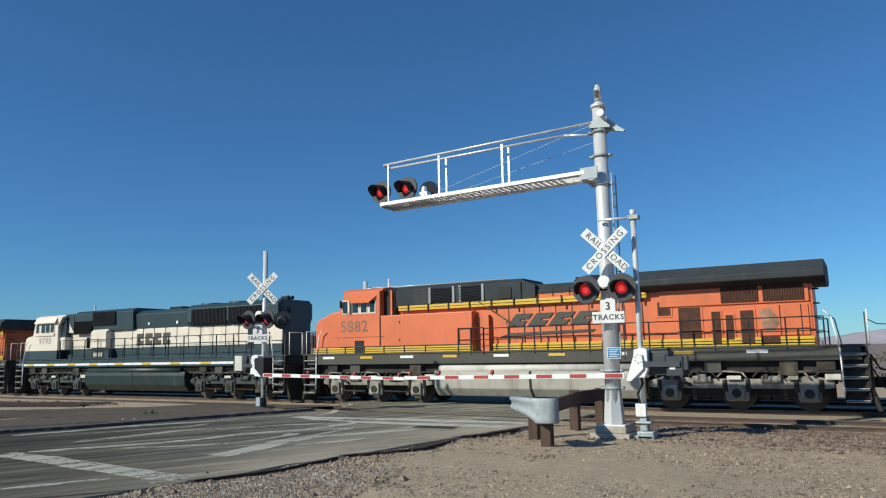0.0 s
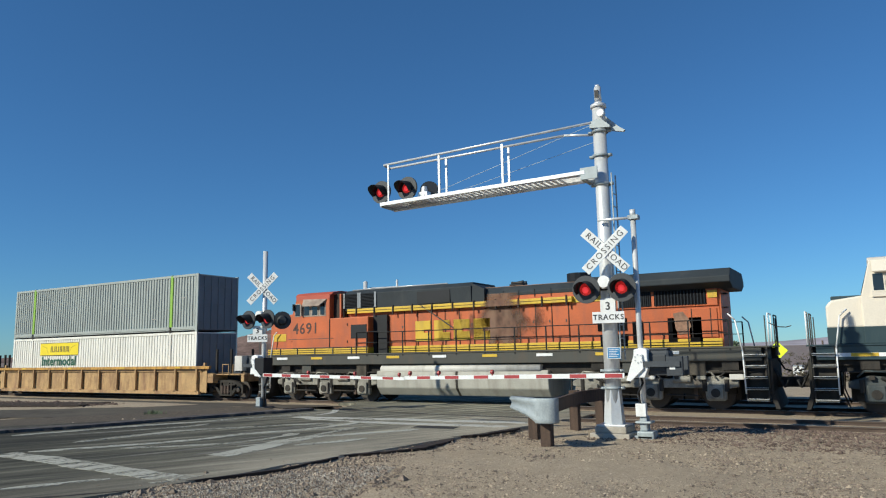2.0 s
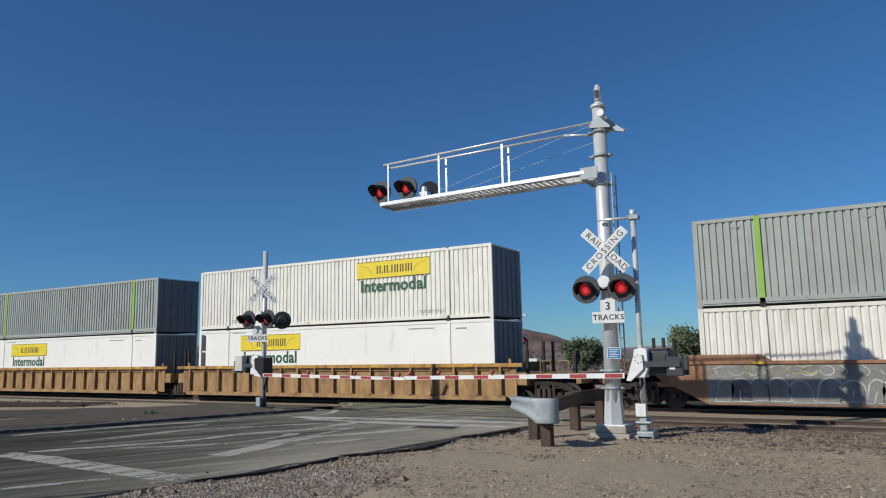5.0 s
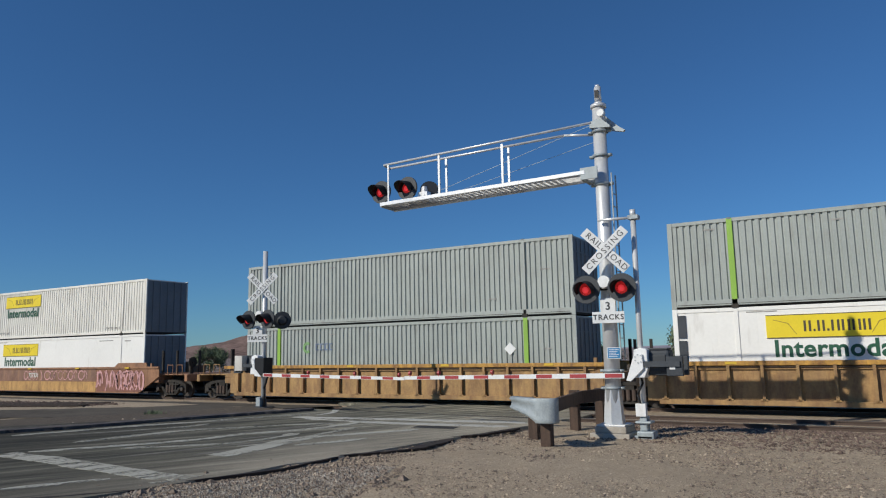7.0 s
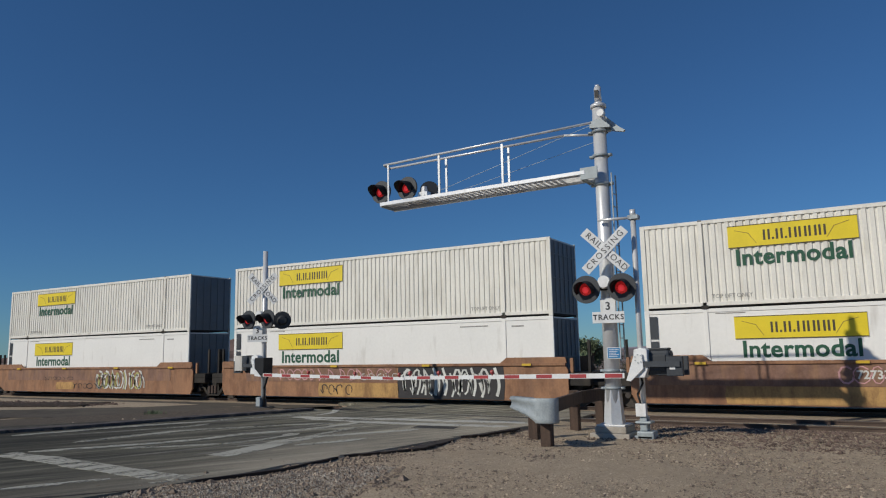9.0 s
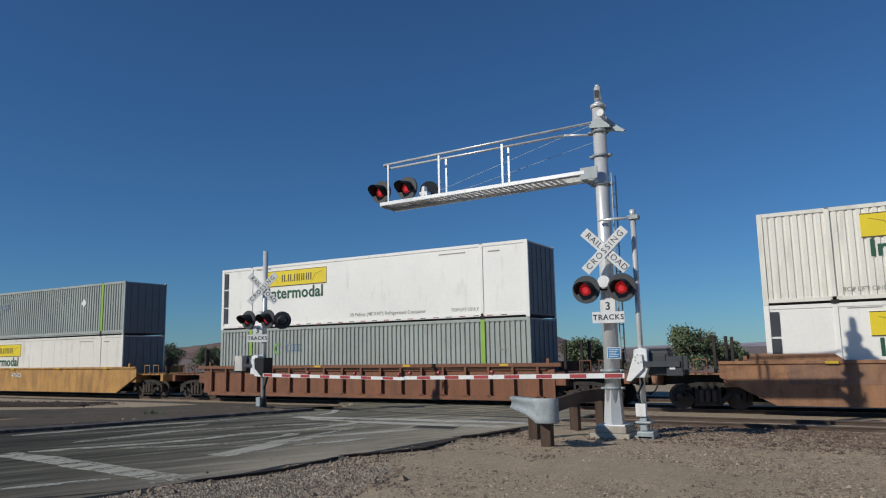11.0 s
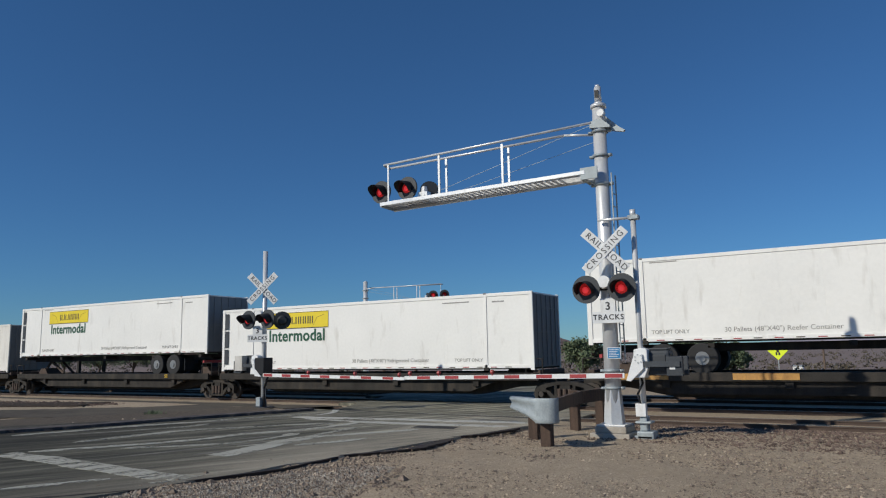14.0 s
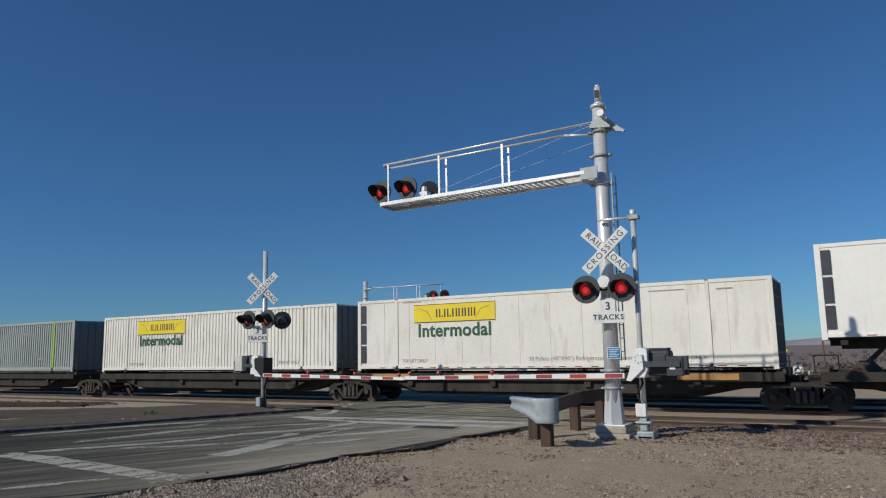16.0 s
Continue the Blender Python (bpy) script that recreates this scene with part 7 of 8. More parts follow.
        for i, q in enumerate((-2.5, -1.45, -0.55, 0.5, 1.2, 2.2)):
            part("pipe", Shape().tube([(q, -1.34, 1.06), (q + 0.2, -1.38, 1.24), (q + 0.75, -1.38, 1.2), (q + 0.9, -1.36, 1.0)], 0.03, 6), (front_mat, UNDER)[i % 2], b, smooth=True)
            part("valve_box", Shape().box(q + 0.3, q + 0.3 + 0.14 * (1 + i % 3), -1.42, -1.3, 0.98, 1.1 + 0.05 * (i % 2)), (UNDER, front_mat, TANK_WHITE)[i % 3], b, bevel=0.01)
        for q in (-2.05, 0, 2.05):
            w = Shape()
            for y in (-0.753, 0.753):
                w.cyl((q, y - 0.07, 0.53), (q, y + 0.07, 0.53), 0.53, n=28)
            part("wheelset", w.cyl((q, -1.1, 0.53), (q, 1.1, 0.53), 0.1, n=10), WHEEL, b)
    for e in (-1, 1):
        for sgn in (-1, 1):
            a, b = sorted((e * 10.0, e * 10.62))
            for i, z in enumerate((0.38, 0.72, 1.06, 1.4, 1.74)):
                part("step", Shape().box(a, b, sgn * 1.5 - 0.11, sgn * 1.5 + 0.04, z - 0.025, z + 0.015), SILL_GREY, c)
                part("step_edge", Shape().box(a, b, sgn * 1.55 - 0.012, sgn * 1.55 + 0.012, z - 0.045, z + 0.025), WHITE_BOX, c, "white step edge")
            part("step_well", Shape().box(a, b, sgn * 1.28 - 0.05, sgn * 1.28 + 0.05, 0.35, 1.96), UNDER, c, "dark step well")
            for x in (a, b):
                part("step_side", Shape().box(x - 0.02, x + 0.02, sgn * 1.42 - 0.1, sgn * 1.42 + 0.1, 0.34, 1.98), UNDER, c)
            part("step_rail", Shape().tube([(e * 10.66, sgn * 1.53, 0.75), (e * 10.66, sgn * 1.53, 2.95)], 0.02, 6), SILL_GREY, c, "grab rail", smooth=True)
            part("step_rail", Shape().tube([(e * 9.98, sgn * 1.53, 0.55), (e * 9.96, sgn * 1.53, 1.9), (e * 9.8, sgn * 1.53, 2.85), (e * 9.6, sgn * 1.53, 3.05)], 0.026, 6), WHITE_BOX, c, "white painted grab rail", smooth=True)
        part("pilot", Shape().box(min(e * 10.55, e * 10.75), max(e * 10.55, e * 10.75), -1.45, 1.45, 0.55, 1.6), UNDER, c, bevel=0.03)
        part("plow", Shape().prism([(e * 10.75, 0.62), (e * 10.9, 0.1), (e * 10.78, 0.1), (e * 10.6, 0.62)], -1.4, 1.4), UNDER, c)
        part("coupler", Shape().box(min(e * 10.7, e * 11.32), max(e * 10.7, e * 11.32), -0.15, 0.15, 0.7, 1.02), UNDER, c, "dark coupler head", bevel=0.05)
        for q in (-1, 1):
            part("end_rail", Shape().tube([(e * 10.72, q * 1.3, 2.0), (e * 10.72, q * 1.3, 3.02), (e * 10.72, q * 0.45, 3.02), (e * 10.72, q * 0.45, 2.0)], 0.022, 6), SILL_GREY if q > 0 else WHITE_BOX, c, "end handrail", smooth=True)
        for k in range(4):
            y = -0.9 + 0.16 * k
            part("air_hose", Shape().tube([(e * 10.72, y, 1.35), (e * 10.9, y, 0.95), (e * 11.02, y + 0.03, 0.72), (e * 11.12, y + 0.08, 0.95)], 0.025, 6), HOSE, c, smooth=True)
        part("jumper_cable", Shape().tube([(e * 10.72, 0.3, 1.7), (e * 10.95, 0.35, 1.25), (e * 11.15, 0.35, 1.2)], 0.03, 6), HOSE, c, smooth=True)


def handrail(c, x0, x1, n, material, top=3.05, y=-1.5):
    for sgn in (1, -1):
        part("handrail", Shape().tube([(x0, sgn * y, top), (x1, sgn * y, top)], 0.02, 6).tube([(x0, sgn * y, (top + 2.02) / 2), (x1, sgn * y, (top + 2.02) / 2)], 0.016, 6), material, c)
        for i in range(n):
            x = x0 + (x1 - x0) * i / (n - 1)
            part("stanchion", Shape().box(x - 0.022, x + 0.022, sgn * y - 0.02, sgn * y + 0.02, 1.9, top), material, c)


def cab_windows(c, xs, z0, z1, y, frame_mat):
    for a, b in xs:
        for sgn in (-1, 1):
            fr = part("window", Shape().box(a - 0.04, b + 0.04, sgn * y - 0.02, sgn * y + 0.02, z0 - 0.04, z1 + 0.04), frame_mat, c)
            part("pane", Shape().box(a, b, sgn * (y + 0.012) - 0.014, sgn * (y + 0.012) + 0.014, z0, z1), GLASS, fr, "dark window glass")


def panel_lines(c, paint, y, x0, x1, z0, z1, n, name="hood_door"):
    """Hood doors: thin raised panels with latches."""
    for sgn in (-1, 1):
        for i in range(n):
            a = x0 + (x1 - x0) * i / n + 0.025
            b = x0 + (x1 - x0) * (i + 1) / n - 0.025
            d = part(name, Shape().box(a, b, sgn * y - 0.015, sgn * y + 0.015, z0, z1), paint, c, bevel=0.008)
            part("door_seam", Shape().box(b + 0.01, b + 0.04, sgn * y - 0.02, sgn * y + 0.02, z0 - 0.2, z1 + 0.1), SEAM, d)
            part("latch", Shape().box(b - 0.1, b - 0.05, sgn * (y + 0.015) - 0.012, sgn * (y + 0.015) + 0.012, (z0 + z1) / 2 - 0.05, (z0 + z1) / 2 + 0.05), SILL_GREY, d)


def louvre(parent, name, x0, x1, z0, z1, y, n, vertical=True, back=None, slat=None):
    """A dark intake with slats."""
    g = part(name, Shape().box(x0, x1, y, y + 0.02, z0, z1), back or GRILLE, parent, "dark slatted intake")
    for i in range(n):
        if vertical:
            x = x0 + (x1 - x0) * (i + 0.5) / n
            part("slat", Shape().box(x - 0.02, x + 0.02, y - 0.02, y, z0, z1), slat or LOCO_BLACK, g)
        else:
            z = z0 + (z1 - z0) * (i + 0.5) / n
            part("slat", Shape().box(x0, x1, y - 0.02, y, z - 0.015, z + 0.015), slat or LOCO_BLACK, g)
    return g


def logo_shapes(c, x, z, h, material, under=None, count=4, slant=0.0, pitch=0.0):
    """Plain slotted blocks of the size and colour of the railway's emblem."""
    y = -1.0
    for i in range(count):
        a = x + i * (pitch or h * 1.12)
        w = (pitch or h * 1.12) * 0.8
        for lo, hi in ((0.0, 0.4), (0.56, 1.0)):
            part("logo_block", Shape().prism([(a + 2 * slant * lo, z + h * lo), (a + w + 2 * slant * lo, z + h * lo), (a + w + 2 * slant * hi, z + h * hi), (a + 2 * slant * hi, z + h * hi)], y - 0.012, y), material, c, "plain block of the railway emblem")
        part("logo_block", Shape().prism([(a + slant * 0.8, z + h * 0.4), (a + w * 0.55 + slant * 0.8, z + h * 0.4), (a + w * 0.55 + slant * 1.12, z + h * 0.56), (a + slant * 1.12, z + h * 0.56)], y - 0.012, y), material, c)
    if under:
        part("logo_swoosh", Shape().prism([(x - 0.35, z - 0.42), (x + 0.1, z - 0.26), (x + pitch * count + 0.1, z - 0.2), (x + pitch * count, z - 0.29), (x + 1.2, z - 0.34)], y - 0.012, y), under, c, "sweeping bar under the emblem")


def horn_and_aerial(c, x_horn, x_ant, z, zh):
    part("aerial", Shape().cyl((x_ant, 0.2, z), (x_ant, 0.2, z + 0.5), 0.05, n=8).box(x_ant - 0.3, x_ant + 0.2, 0.15, 0.25, z - 0.02, z + 0.05), WHITE_BOX, c, "white roof aerial")
    h = part("horn", Shape().box(x_horn - 0.3, x_horn + 0.3, -0.2, 0.2, zh + 0.05, zh + 0.1).box(x_horn - 0.05, x_horn + 0.05, -0.05, 0.05, zh - 0.1, zh + 0.06), BLACK, c)
    for k, d in ((-0.15, 1), (0.0, -1), (0.15, 1)):
        part("trumpet", Shape().cyl((x_horn - 0.2 * d, k, zh + 0.14), (x_horn + 0.28 * d, k, zh + 0.14), 0.03, 0.09, n=10), BLACK, h)


def ge_loco(label, number, paint, newer, u):
    """A long-hood locomotive with a flared radiator at the rear; its cab end is at minus x."""
    c = thing("locomotive", label, "locomotive", group="locomotives")
    loco_base(c, TANK_GREY, TRUCK_GREY, (-4.05, 4.1) if newer else (-4.15, 3.4), SILL_GREY, (0.62, 1.8, LOCO_YELLOW, WHITE))
    part("nose", Shape().prism([(-10.15, 2.02), (-10.15, 3.3), (-10.0, 3.48), (-9.3, 3.78), (-8.62, 3.86), (-8.62, 2.02)], -1.36, 1.36), paint, c, bevel=0.06)
    part("cab", Shape().prism([(-8.72, 2.02), (-8.72, 3.85), (-8.52, 4.42), (-8.45, 4.6), (-6.6, 4.6), (-6.6, 2.02)], -1.49, 1.49), paint, c, bevel=0.03)
    # near-black colour carries the shade of the recess behind the cab
    part("cab_doorway", Shape().box(-6.62, -6.03, -1.2, 1.2, 3.4, 4.62), SEAM, c, "dark recessed doorway behind the cab")
    part("doorway_jamb", Shape().box(-6.2, -6.12, -1.3, -1.2, 3.52, 4.6), paint, c)
    part("cab_roof", Shape().prism([(-1.5, 4.58), (-1.35, 4.7), (-0.8, 4.78), (0.8, 4.78), (1.35, 4.7), (1.5, 4.58)], -8.56, -6.5, "x"), paint if newer else RED_ROOF, c, bevel=0.02)
    cab_windows(c, ((-8.53, -8.27), (-8.02, -7.72), (-7.56, -7.27), (-7.1, -6.86)), 3.72, 4.22, 1.49, CREAM if newer else GRIMY)
    if not newer:
        part("cab_brow", Shape().box(-8.5, -6.59, -1.5, 1.5, 4.4, 4.6), RED_ROOF, c, "faded red band above the windows")
    part("window_surround", Shape().box(-8.12, -6.8, -1.496, -1.488, 3.66, 4.3), CREAM if newer else GRIMY, c, "pale worn window surround")
    visor = Shape().add([(-8.1, -1.49, 4.45), (-6.75, -1.49, 4.42), (-7.0, -1.74, 4.12), (-7.95, -1.74, 4.14), (-8.1, -1.49, 4.42), (-6.75, -1.49, 4.39), (-7.0, -1.73, 4.09), (-7.95, -1.73, 4.11)],
                        [(0, 1, 2, 3), (7, 6, 5, 4), (0, 4, 5, 1), (1, 5, 6, 2), (2, 6, 7, 3), (3, 7, 4, 0)])
    part("sun_visor", visor, paint if newer else GRIMY, c, "small awning over the cab window")
    part("wind_deflector", Shape().box(-8.16, -8.1, -1.62, -1.49, 3.7, 4.2), CREAM if newer else GRIMY, c, bevel=0.01)
    part("mirror", Shape().box(-8.62, -8.57, -1.62, -1.5, 3.95, 4.25), BLACK, c)
    part("headlight", Shape().cyl((-10.17, -0.12, 3.1), (-10.22, -0.12, 3.1), 0.1, n=14).cyl((-10.17, 0.12, 3.1), (-10.22, 0.12, 3.1), 0.1, n=14), RIM, c)
    part("windscreen", Shape().prism([(-8.745, 3.9), (-8.56, 4.42), (-8.53, 4.42), (-8.72, 3.9)], -1.2, 1.2), GLASS, c)
    part("nose_door", Shape().box(-7.9, -7.42, -1.505, -1.488, 2.04, 2.55) if newer else Shape().box(-5.45, -4.63, -1.485, -1.468, 2.65, 3.23), BLACK, c, "dark recessed panel")
    part("cabinet_seam", Shape().box(-6.62, -6.59, -1.5, -1.465, 2.28, 3.52), SEAM, c)
    for z in (2.48, 3.2):
        part("cabinet_latch", Shape().box(-5.66, -5.62, -1.49, -1.468, z, z + 0.1), SEAM, c)
    bx = -2.3 if newer else -4.55
    part("equipment_cabinet", Shape().box(-6.62, bx, -1.47, 1.47, 2.02, 3.55), paint, c, bevel=0.03)
    if newer:
        part("cabinet_recess", Shape().box(bx, bx + 0.55, -1.15, 1.15, 2.02, 3.4), paint, c)
    else:
        # here the recess is filled with black in place of its shade
        part("cabinet_recess", Shape().box(-4.55, -3.85, -1.1, 1.1, 2.02, 3.6), BLACK, c)
    # upper dark hood behind the cab
    ue = -0.35 if newer else 0.2
    part("upper_hood", Shape().prism([(-1.15, 3.85), (-1.18, 4.55), (-0.95, 4.72), (0.95, 4.72), (1.18, 4.55), (1.15, 3.85)], -6.05, ue, "x"), HOOD_GREY, c, bevel=0.02)
    part("hood_step", Shape().prism([(ue, 3.9), (ue, 4.66), (ue + 0.55, 4.42), (ue + 0.55, 3.9)], -1.12, 1.12), HOOD_GREY, c)
    for a, b in ((-4.3, -3.3), (-3.0, -2.0)) if newer else ((-6.0, -5.31), (-5.14, -4.42)):
        louvre(c, "intake", a, b, 4.0, 4.55, -1.2, 9, False)
    for x in ((-4.35, -3.25, -2.95, -1.95) if newer else (-6.03, -5.27, -5.18, -4.38)):
        part("intake_frame", Shape().box(x - 0.05, x + 0.05, -1.215, -1.15, 3.95, 4.6), RIM, c)
    part("yellow_stripe", Shape().box(-5.9, 4.3, -1.16, 1.16, 3.72, 3.92), LOCO_YELLOW, c, bevel=0.01)
    # long hood
    part("long_hood", Shape().prism([(-0.95, 2.02), (-0.98, 4.2), (-0.75, 4.42), (0.75, 4.42), (0.98, 4.2), (0.95, 2.02)], -6.0, 9.3, "x"), paint, c, bevel=0.03)
    for k in range(6):
        part("roof_grab", Shape().tube([(0.2 + k * 0.65, -1.0, 3.98), (0.2 + k * 0.65, -1.0, 4.28)], 0.014, 5), RAIL_BLACK, c)
    part("hood_roof", Shape().prism([(-0.99, 4.08), (-1.0, 4.22), (-0.78, 4.46), (0.78, 4.46), (1.0, 4.22), (0.99, 4.08)], ue, 9.3, "x"), HOOD_GREY, c, bevel=0.02)
    panel_lines(c, paint, 0.96, -1.6 if newer else -3.7, 4.1, 2.45, 3.68, 9 if newer else 12)
    part("hood_grille", Shape().box(-1.3, -0.75, -1.2, -1.16, 3.98, 4.42) if newer else Shape().box(-2.29, -0.75, -1.2, -1.16, 3.96, 4.46), BLACK, c, "black hood opening")
    part("yellow_skirt", Shape().box(-10.16, 9.31, -0.995, 0.995, 2.03, 2.29), LOCO_YELLOW, c, bevel=0.01)
    part("cab_skirt", Shape().box(-10.17, bx + 0.01, -1.5, 1.5, 2.03, 2.26), LOCO_YELLOW, c, bevel=0.01)
    for z in (2.1, 2.19):
        part("skirt_line", Shape().box(-10.18, bx, -1.508, -1.5, z - 0.012, z + 0.012), SEAM, c)
        part("skirt_line", Shape().box(bx, 9.32, -1.003, -0.995, z - 0.012, z + 0.012), SEAM, c)
    part("skirt_line", Shape().box(-5.9, 4.3, -1.166, -1.16, 3.81, 3.83), SEAM, c)
    for i in range(11):
        x = -5.4 + i * 0.95
        part("stripe_bracket", Shape().box(x - 0.025, x + 0.025, -1.2, -1.15, 3.6, 3.98), SEAM, c)
    # radiator at the rear, flared over the walkways
    r0 = 4.1 if newer else 4.9
    top = 4.62 if newer else 4.55
    part("radiator_wing", Shape().prism([(-1.0, 3.9), (-1.5, 4.08), (-1.5, 4.28), (-1.2, top), (1.2, top), (1.5, 4.28), (1.5, 4.08), (1.0, 3.9)], r0, 9.75, "x"), HOOD_GREY, c, bevel=0.03)
    part("radiator_side", Shape().box(r0 + 0.6, 9.25, -1.03, 1.03, 3.36, 4.0), paint, c, bevel=0.02)
    for a, b in ((6.68, 7.81), (7.94, 9.12)) if newer else ((5.96, 7.1), (7.2, 8.9)):
        louvre(c, "radiator_grille", a, b, 3.42, 3.94, -1.05, 16, True, GRILLE_BROWN if newer else GRILLE, GRILLE_BROWN if newer else LOCO_BLACK)
    for a, b, z0, z1 in ((4.62, 5.04, 3.09, 3.55), (5.3, 6.0, 2.29, 3.33), (6.35, 6.62, 2.1, 3.15), (6.78, 7.01, 2.23, 3.02), (7.23, 7.62, 2.08, 3.15), (7.81, 8.35, 2.06, 2.3)) if newer else ((5.16, 5.58, 2.64, 3.06), (5.78, 6.2, 2.64, 3.06), (5.24, 5.6, 2.1, 2.5), (5.84, 6.22, 2.1, 2.5), (6.4, 6.76, 2.15, 2.93), (7.6, 7.9, 2.2, 3.0), (8.3, 8.7, 2.2, 3.0)):
        part("louvre_panel", Shape().box(a, b, -1.0, -0.955, z0, z1), GRILLE_BROWN if newer else GRILLE, c, "dark louvred panel", bevel=0.005)
    if not newer:
        part("yellow_block", Shape().box(8.95, 9.25, -1.06, -1.03, 3.62, 3.86), LOCO_YELLOW, c)
        part("yellow_stripe", Shape().box(4.25, 5.9, -1.0, -0.97, 3.7, 3.92), LOCO_YELLOW, c)
    part("rear_plate", Shape().box(7.74, 9.2, -1.0, -0.955, 2.33, 3.28), paint, c, bevel=0.01)
    for x in (8.38, 8.98):
        part("plate_seam", Shape().box(x, x + 0.03, -1.006, -1.0, 2.33, 3.28), SEAM, c)
    if newer:
        for x0, x1, z0, z1 in ((4.55, 5.11, 3.02, 3.6), (5.22, 6.08, 2.22, 3.36), (6.29, 6.68, 2.1, 3.21), (6.72, 7.07, 2.17, 3.08), (7.16, 7.69, 2.1, 3.2)):
            part("door_frame", Shape().box(x0, x1, -0.985, -0.95, z0, z1), paint, c, bevel=0.012)
    part("soot_mark", Shape().prism([(7.82, 2.95), (7.8, 3.15), (8.12, 3.2), (8.3, 2.95), (8.36, 2.7), (8.2, 2.46), (7.98, 2.42), (7.86, 2.6)], -1.006, -1.0).prism([(8.06, 2.52), (8.02, 2.62), (8.2, 2.74), (8.26, 2.66)], -1.012, -1.006), SOOT, c, "sooty scorched mark")
    part("rear_wall", Shape().box(9.3, 9.34, -0.95, 0.95, 2.02, 4.3), paint, c)
    for z in (2.4, 2.85, 3.3, 3.75):
        part("rear_rung", Shape().tube([(9.34, -0.9, z), (9.5, -0.9, z), (9.5, -0.5, z), (9.34, -0.5, z)], 0.016, 5), RAIL_BLACK, c)
    part("safety_chain", Shape().tube([(10.7, -1.3, 2.75), (10.95, -1.1, 2.6), (11.2, -1.0, 2.58), (11.35, -0.95, 2.62)], 0.016, 5), SILL_GREY, c)
    part("exhaust_pipe", Shape().box(1.9, 2.7, -0.35, 0.35, 4.44, 4.72) if newer else Shape().cyl((4.2, 0, 4.44), (4.2, 0, 4.85), 0.45, n=14), LOCO_BLACK, c, bevel=0.03)
    horn_and_aerial(c, 1.7, -7.3 if newer else -4.2, 4.76 if newer else 4.7, 4.5)
    part("roof_rail", Shape().tube([(-5.8, -0.9, 4.74), (-1.0, -0.9, 4.74)], 0.03, 6), RIM, c, "bright pipe along the roof")
    handrail(c, bx + 0.5, 9.6, 12, RAIL_BLACK, 2.87)
    handrail(c, bx - 0.6, bx + 0.5, 3, RAIL_BLACK, 2.9)
    for x in (-9.4, -8.4, -7.4, -6.4, -5.4, -4.4):
        if x < bx:
            part("stanchion", Shape().box(x - 0.015, x + 0.015, -1.53, -1.5, 2.0, 2.3), SILL_GREY, c)
    part("low_rail", Shape().tube([(-10.1, -1.52, 2.3), (bx, -1.52, 2.3)], 0.016, 6), SILL_GREY, c)
    part("slanted_rail", Shape().tube([(-2.2, -1.16, 3.95), (-0.7, -1.05, 2.95)], 0.025, 6), SILL_GREY, c)
    lettering("road_number", number, 0.67, FADED_NUMBER if newer else NUMBER_BROWN, c, pose(-7.95, -1.494, 3.13) @ FACE, 0.004, 0.01, 1.12)
    part("number_line", Shape().box(-9.0, -6.4, -1.495, -1.485, 2.68, 2.7), SILL_GREY, c)
    if newer:
        logo_shapes(c, -1.05, 2.93, 0.45, SILL_GREY, SILL_GREY, 4, 0.2, 0.84)
    else:
        logo_shapes(c, -2.5, 2.48, 0.8, LOCO_YELLOW, None, 4, 0.0)
        part("burnt_patch", Shape().prism([(-1.4, 2.3), (-1.4, 4.2), (3.9, 4.2), (3.9, 2.3)], -1.012, -1.009), BURNT, c, "scorched bare patch of paint")
        part("burnt_patch", Shape().prism([(-1.4, 3.7), (-1.4, 3.94), (3.9, 3.94), (3.9, 3.7)], -1.206, -1.203), BURNT, c, "scorched stripe")
        part("nose_stripe", Shape().box(-10.0, -9.2, -1.375, -1.355, 2.62, 2.95), LOCO_YELLOW, c, "yellow panel on the nose", bevel=0.03)
        part("burnt_roof", Shape().box(0.2, 4.4, -0.75, 0.75, 4.455, 4.48), SOOT, c)
    return on_train(c, u)


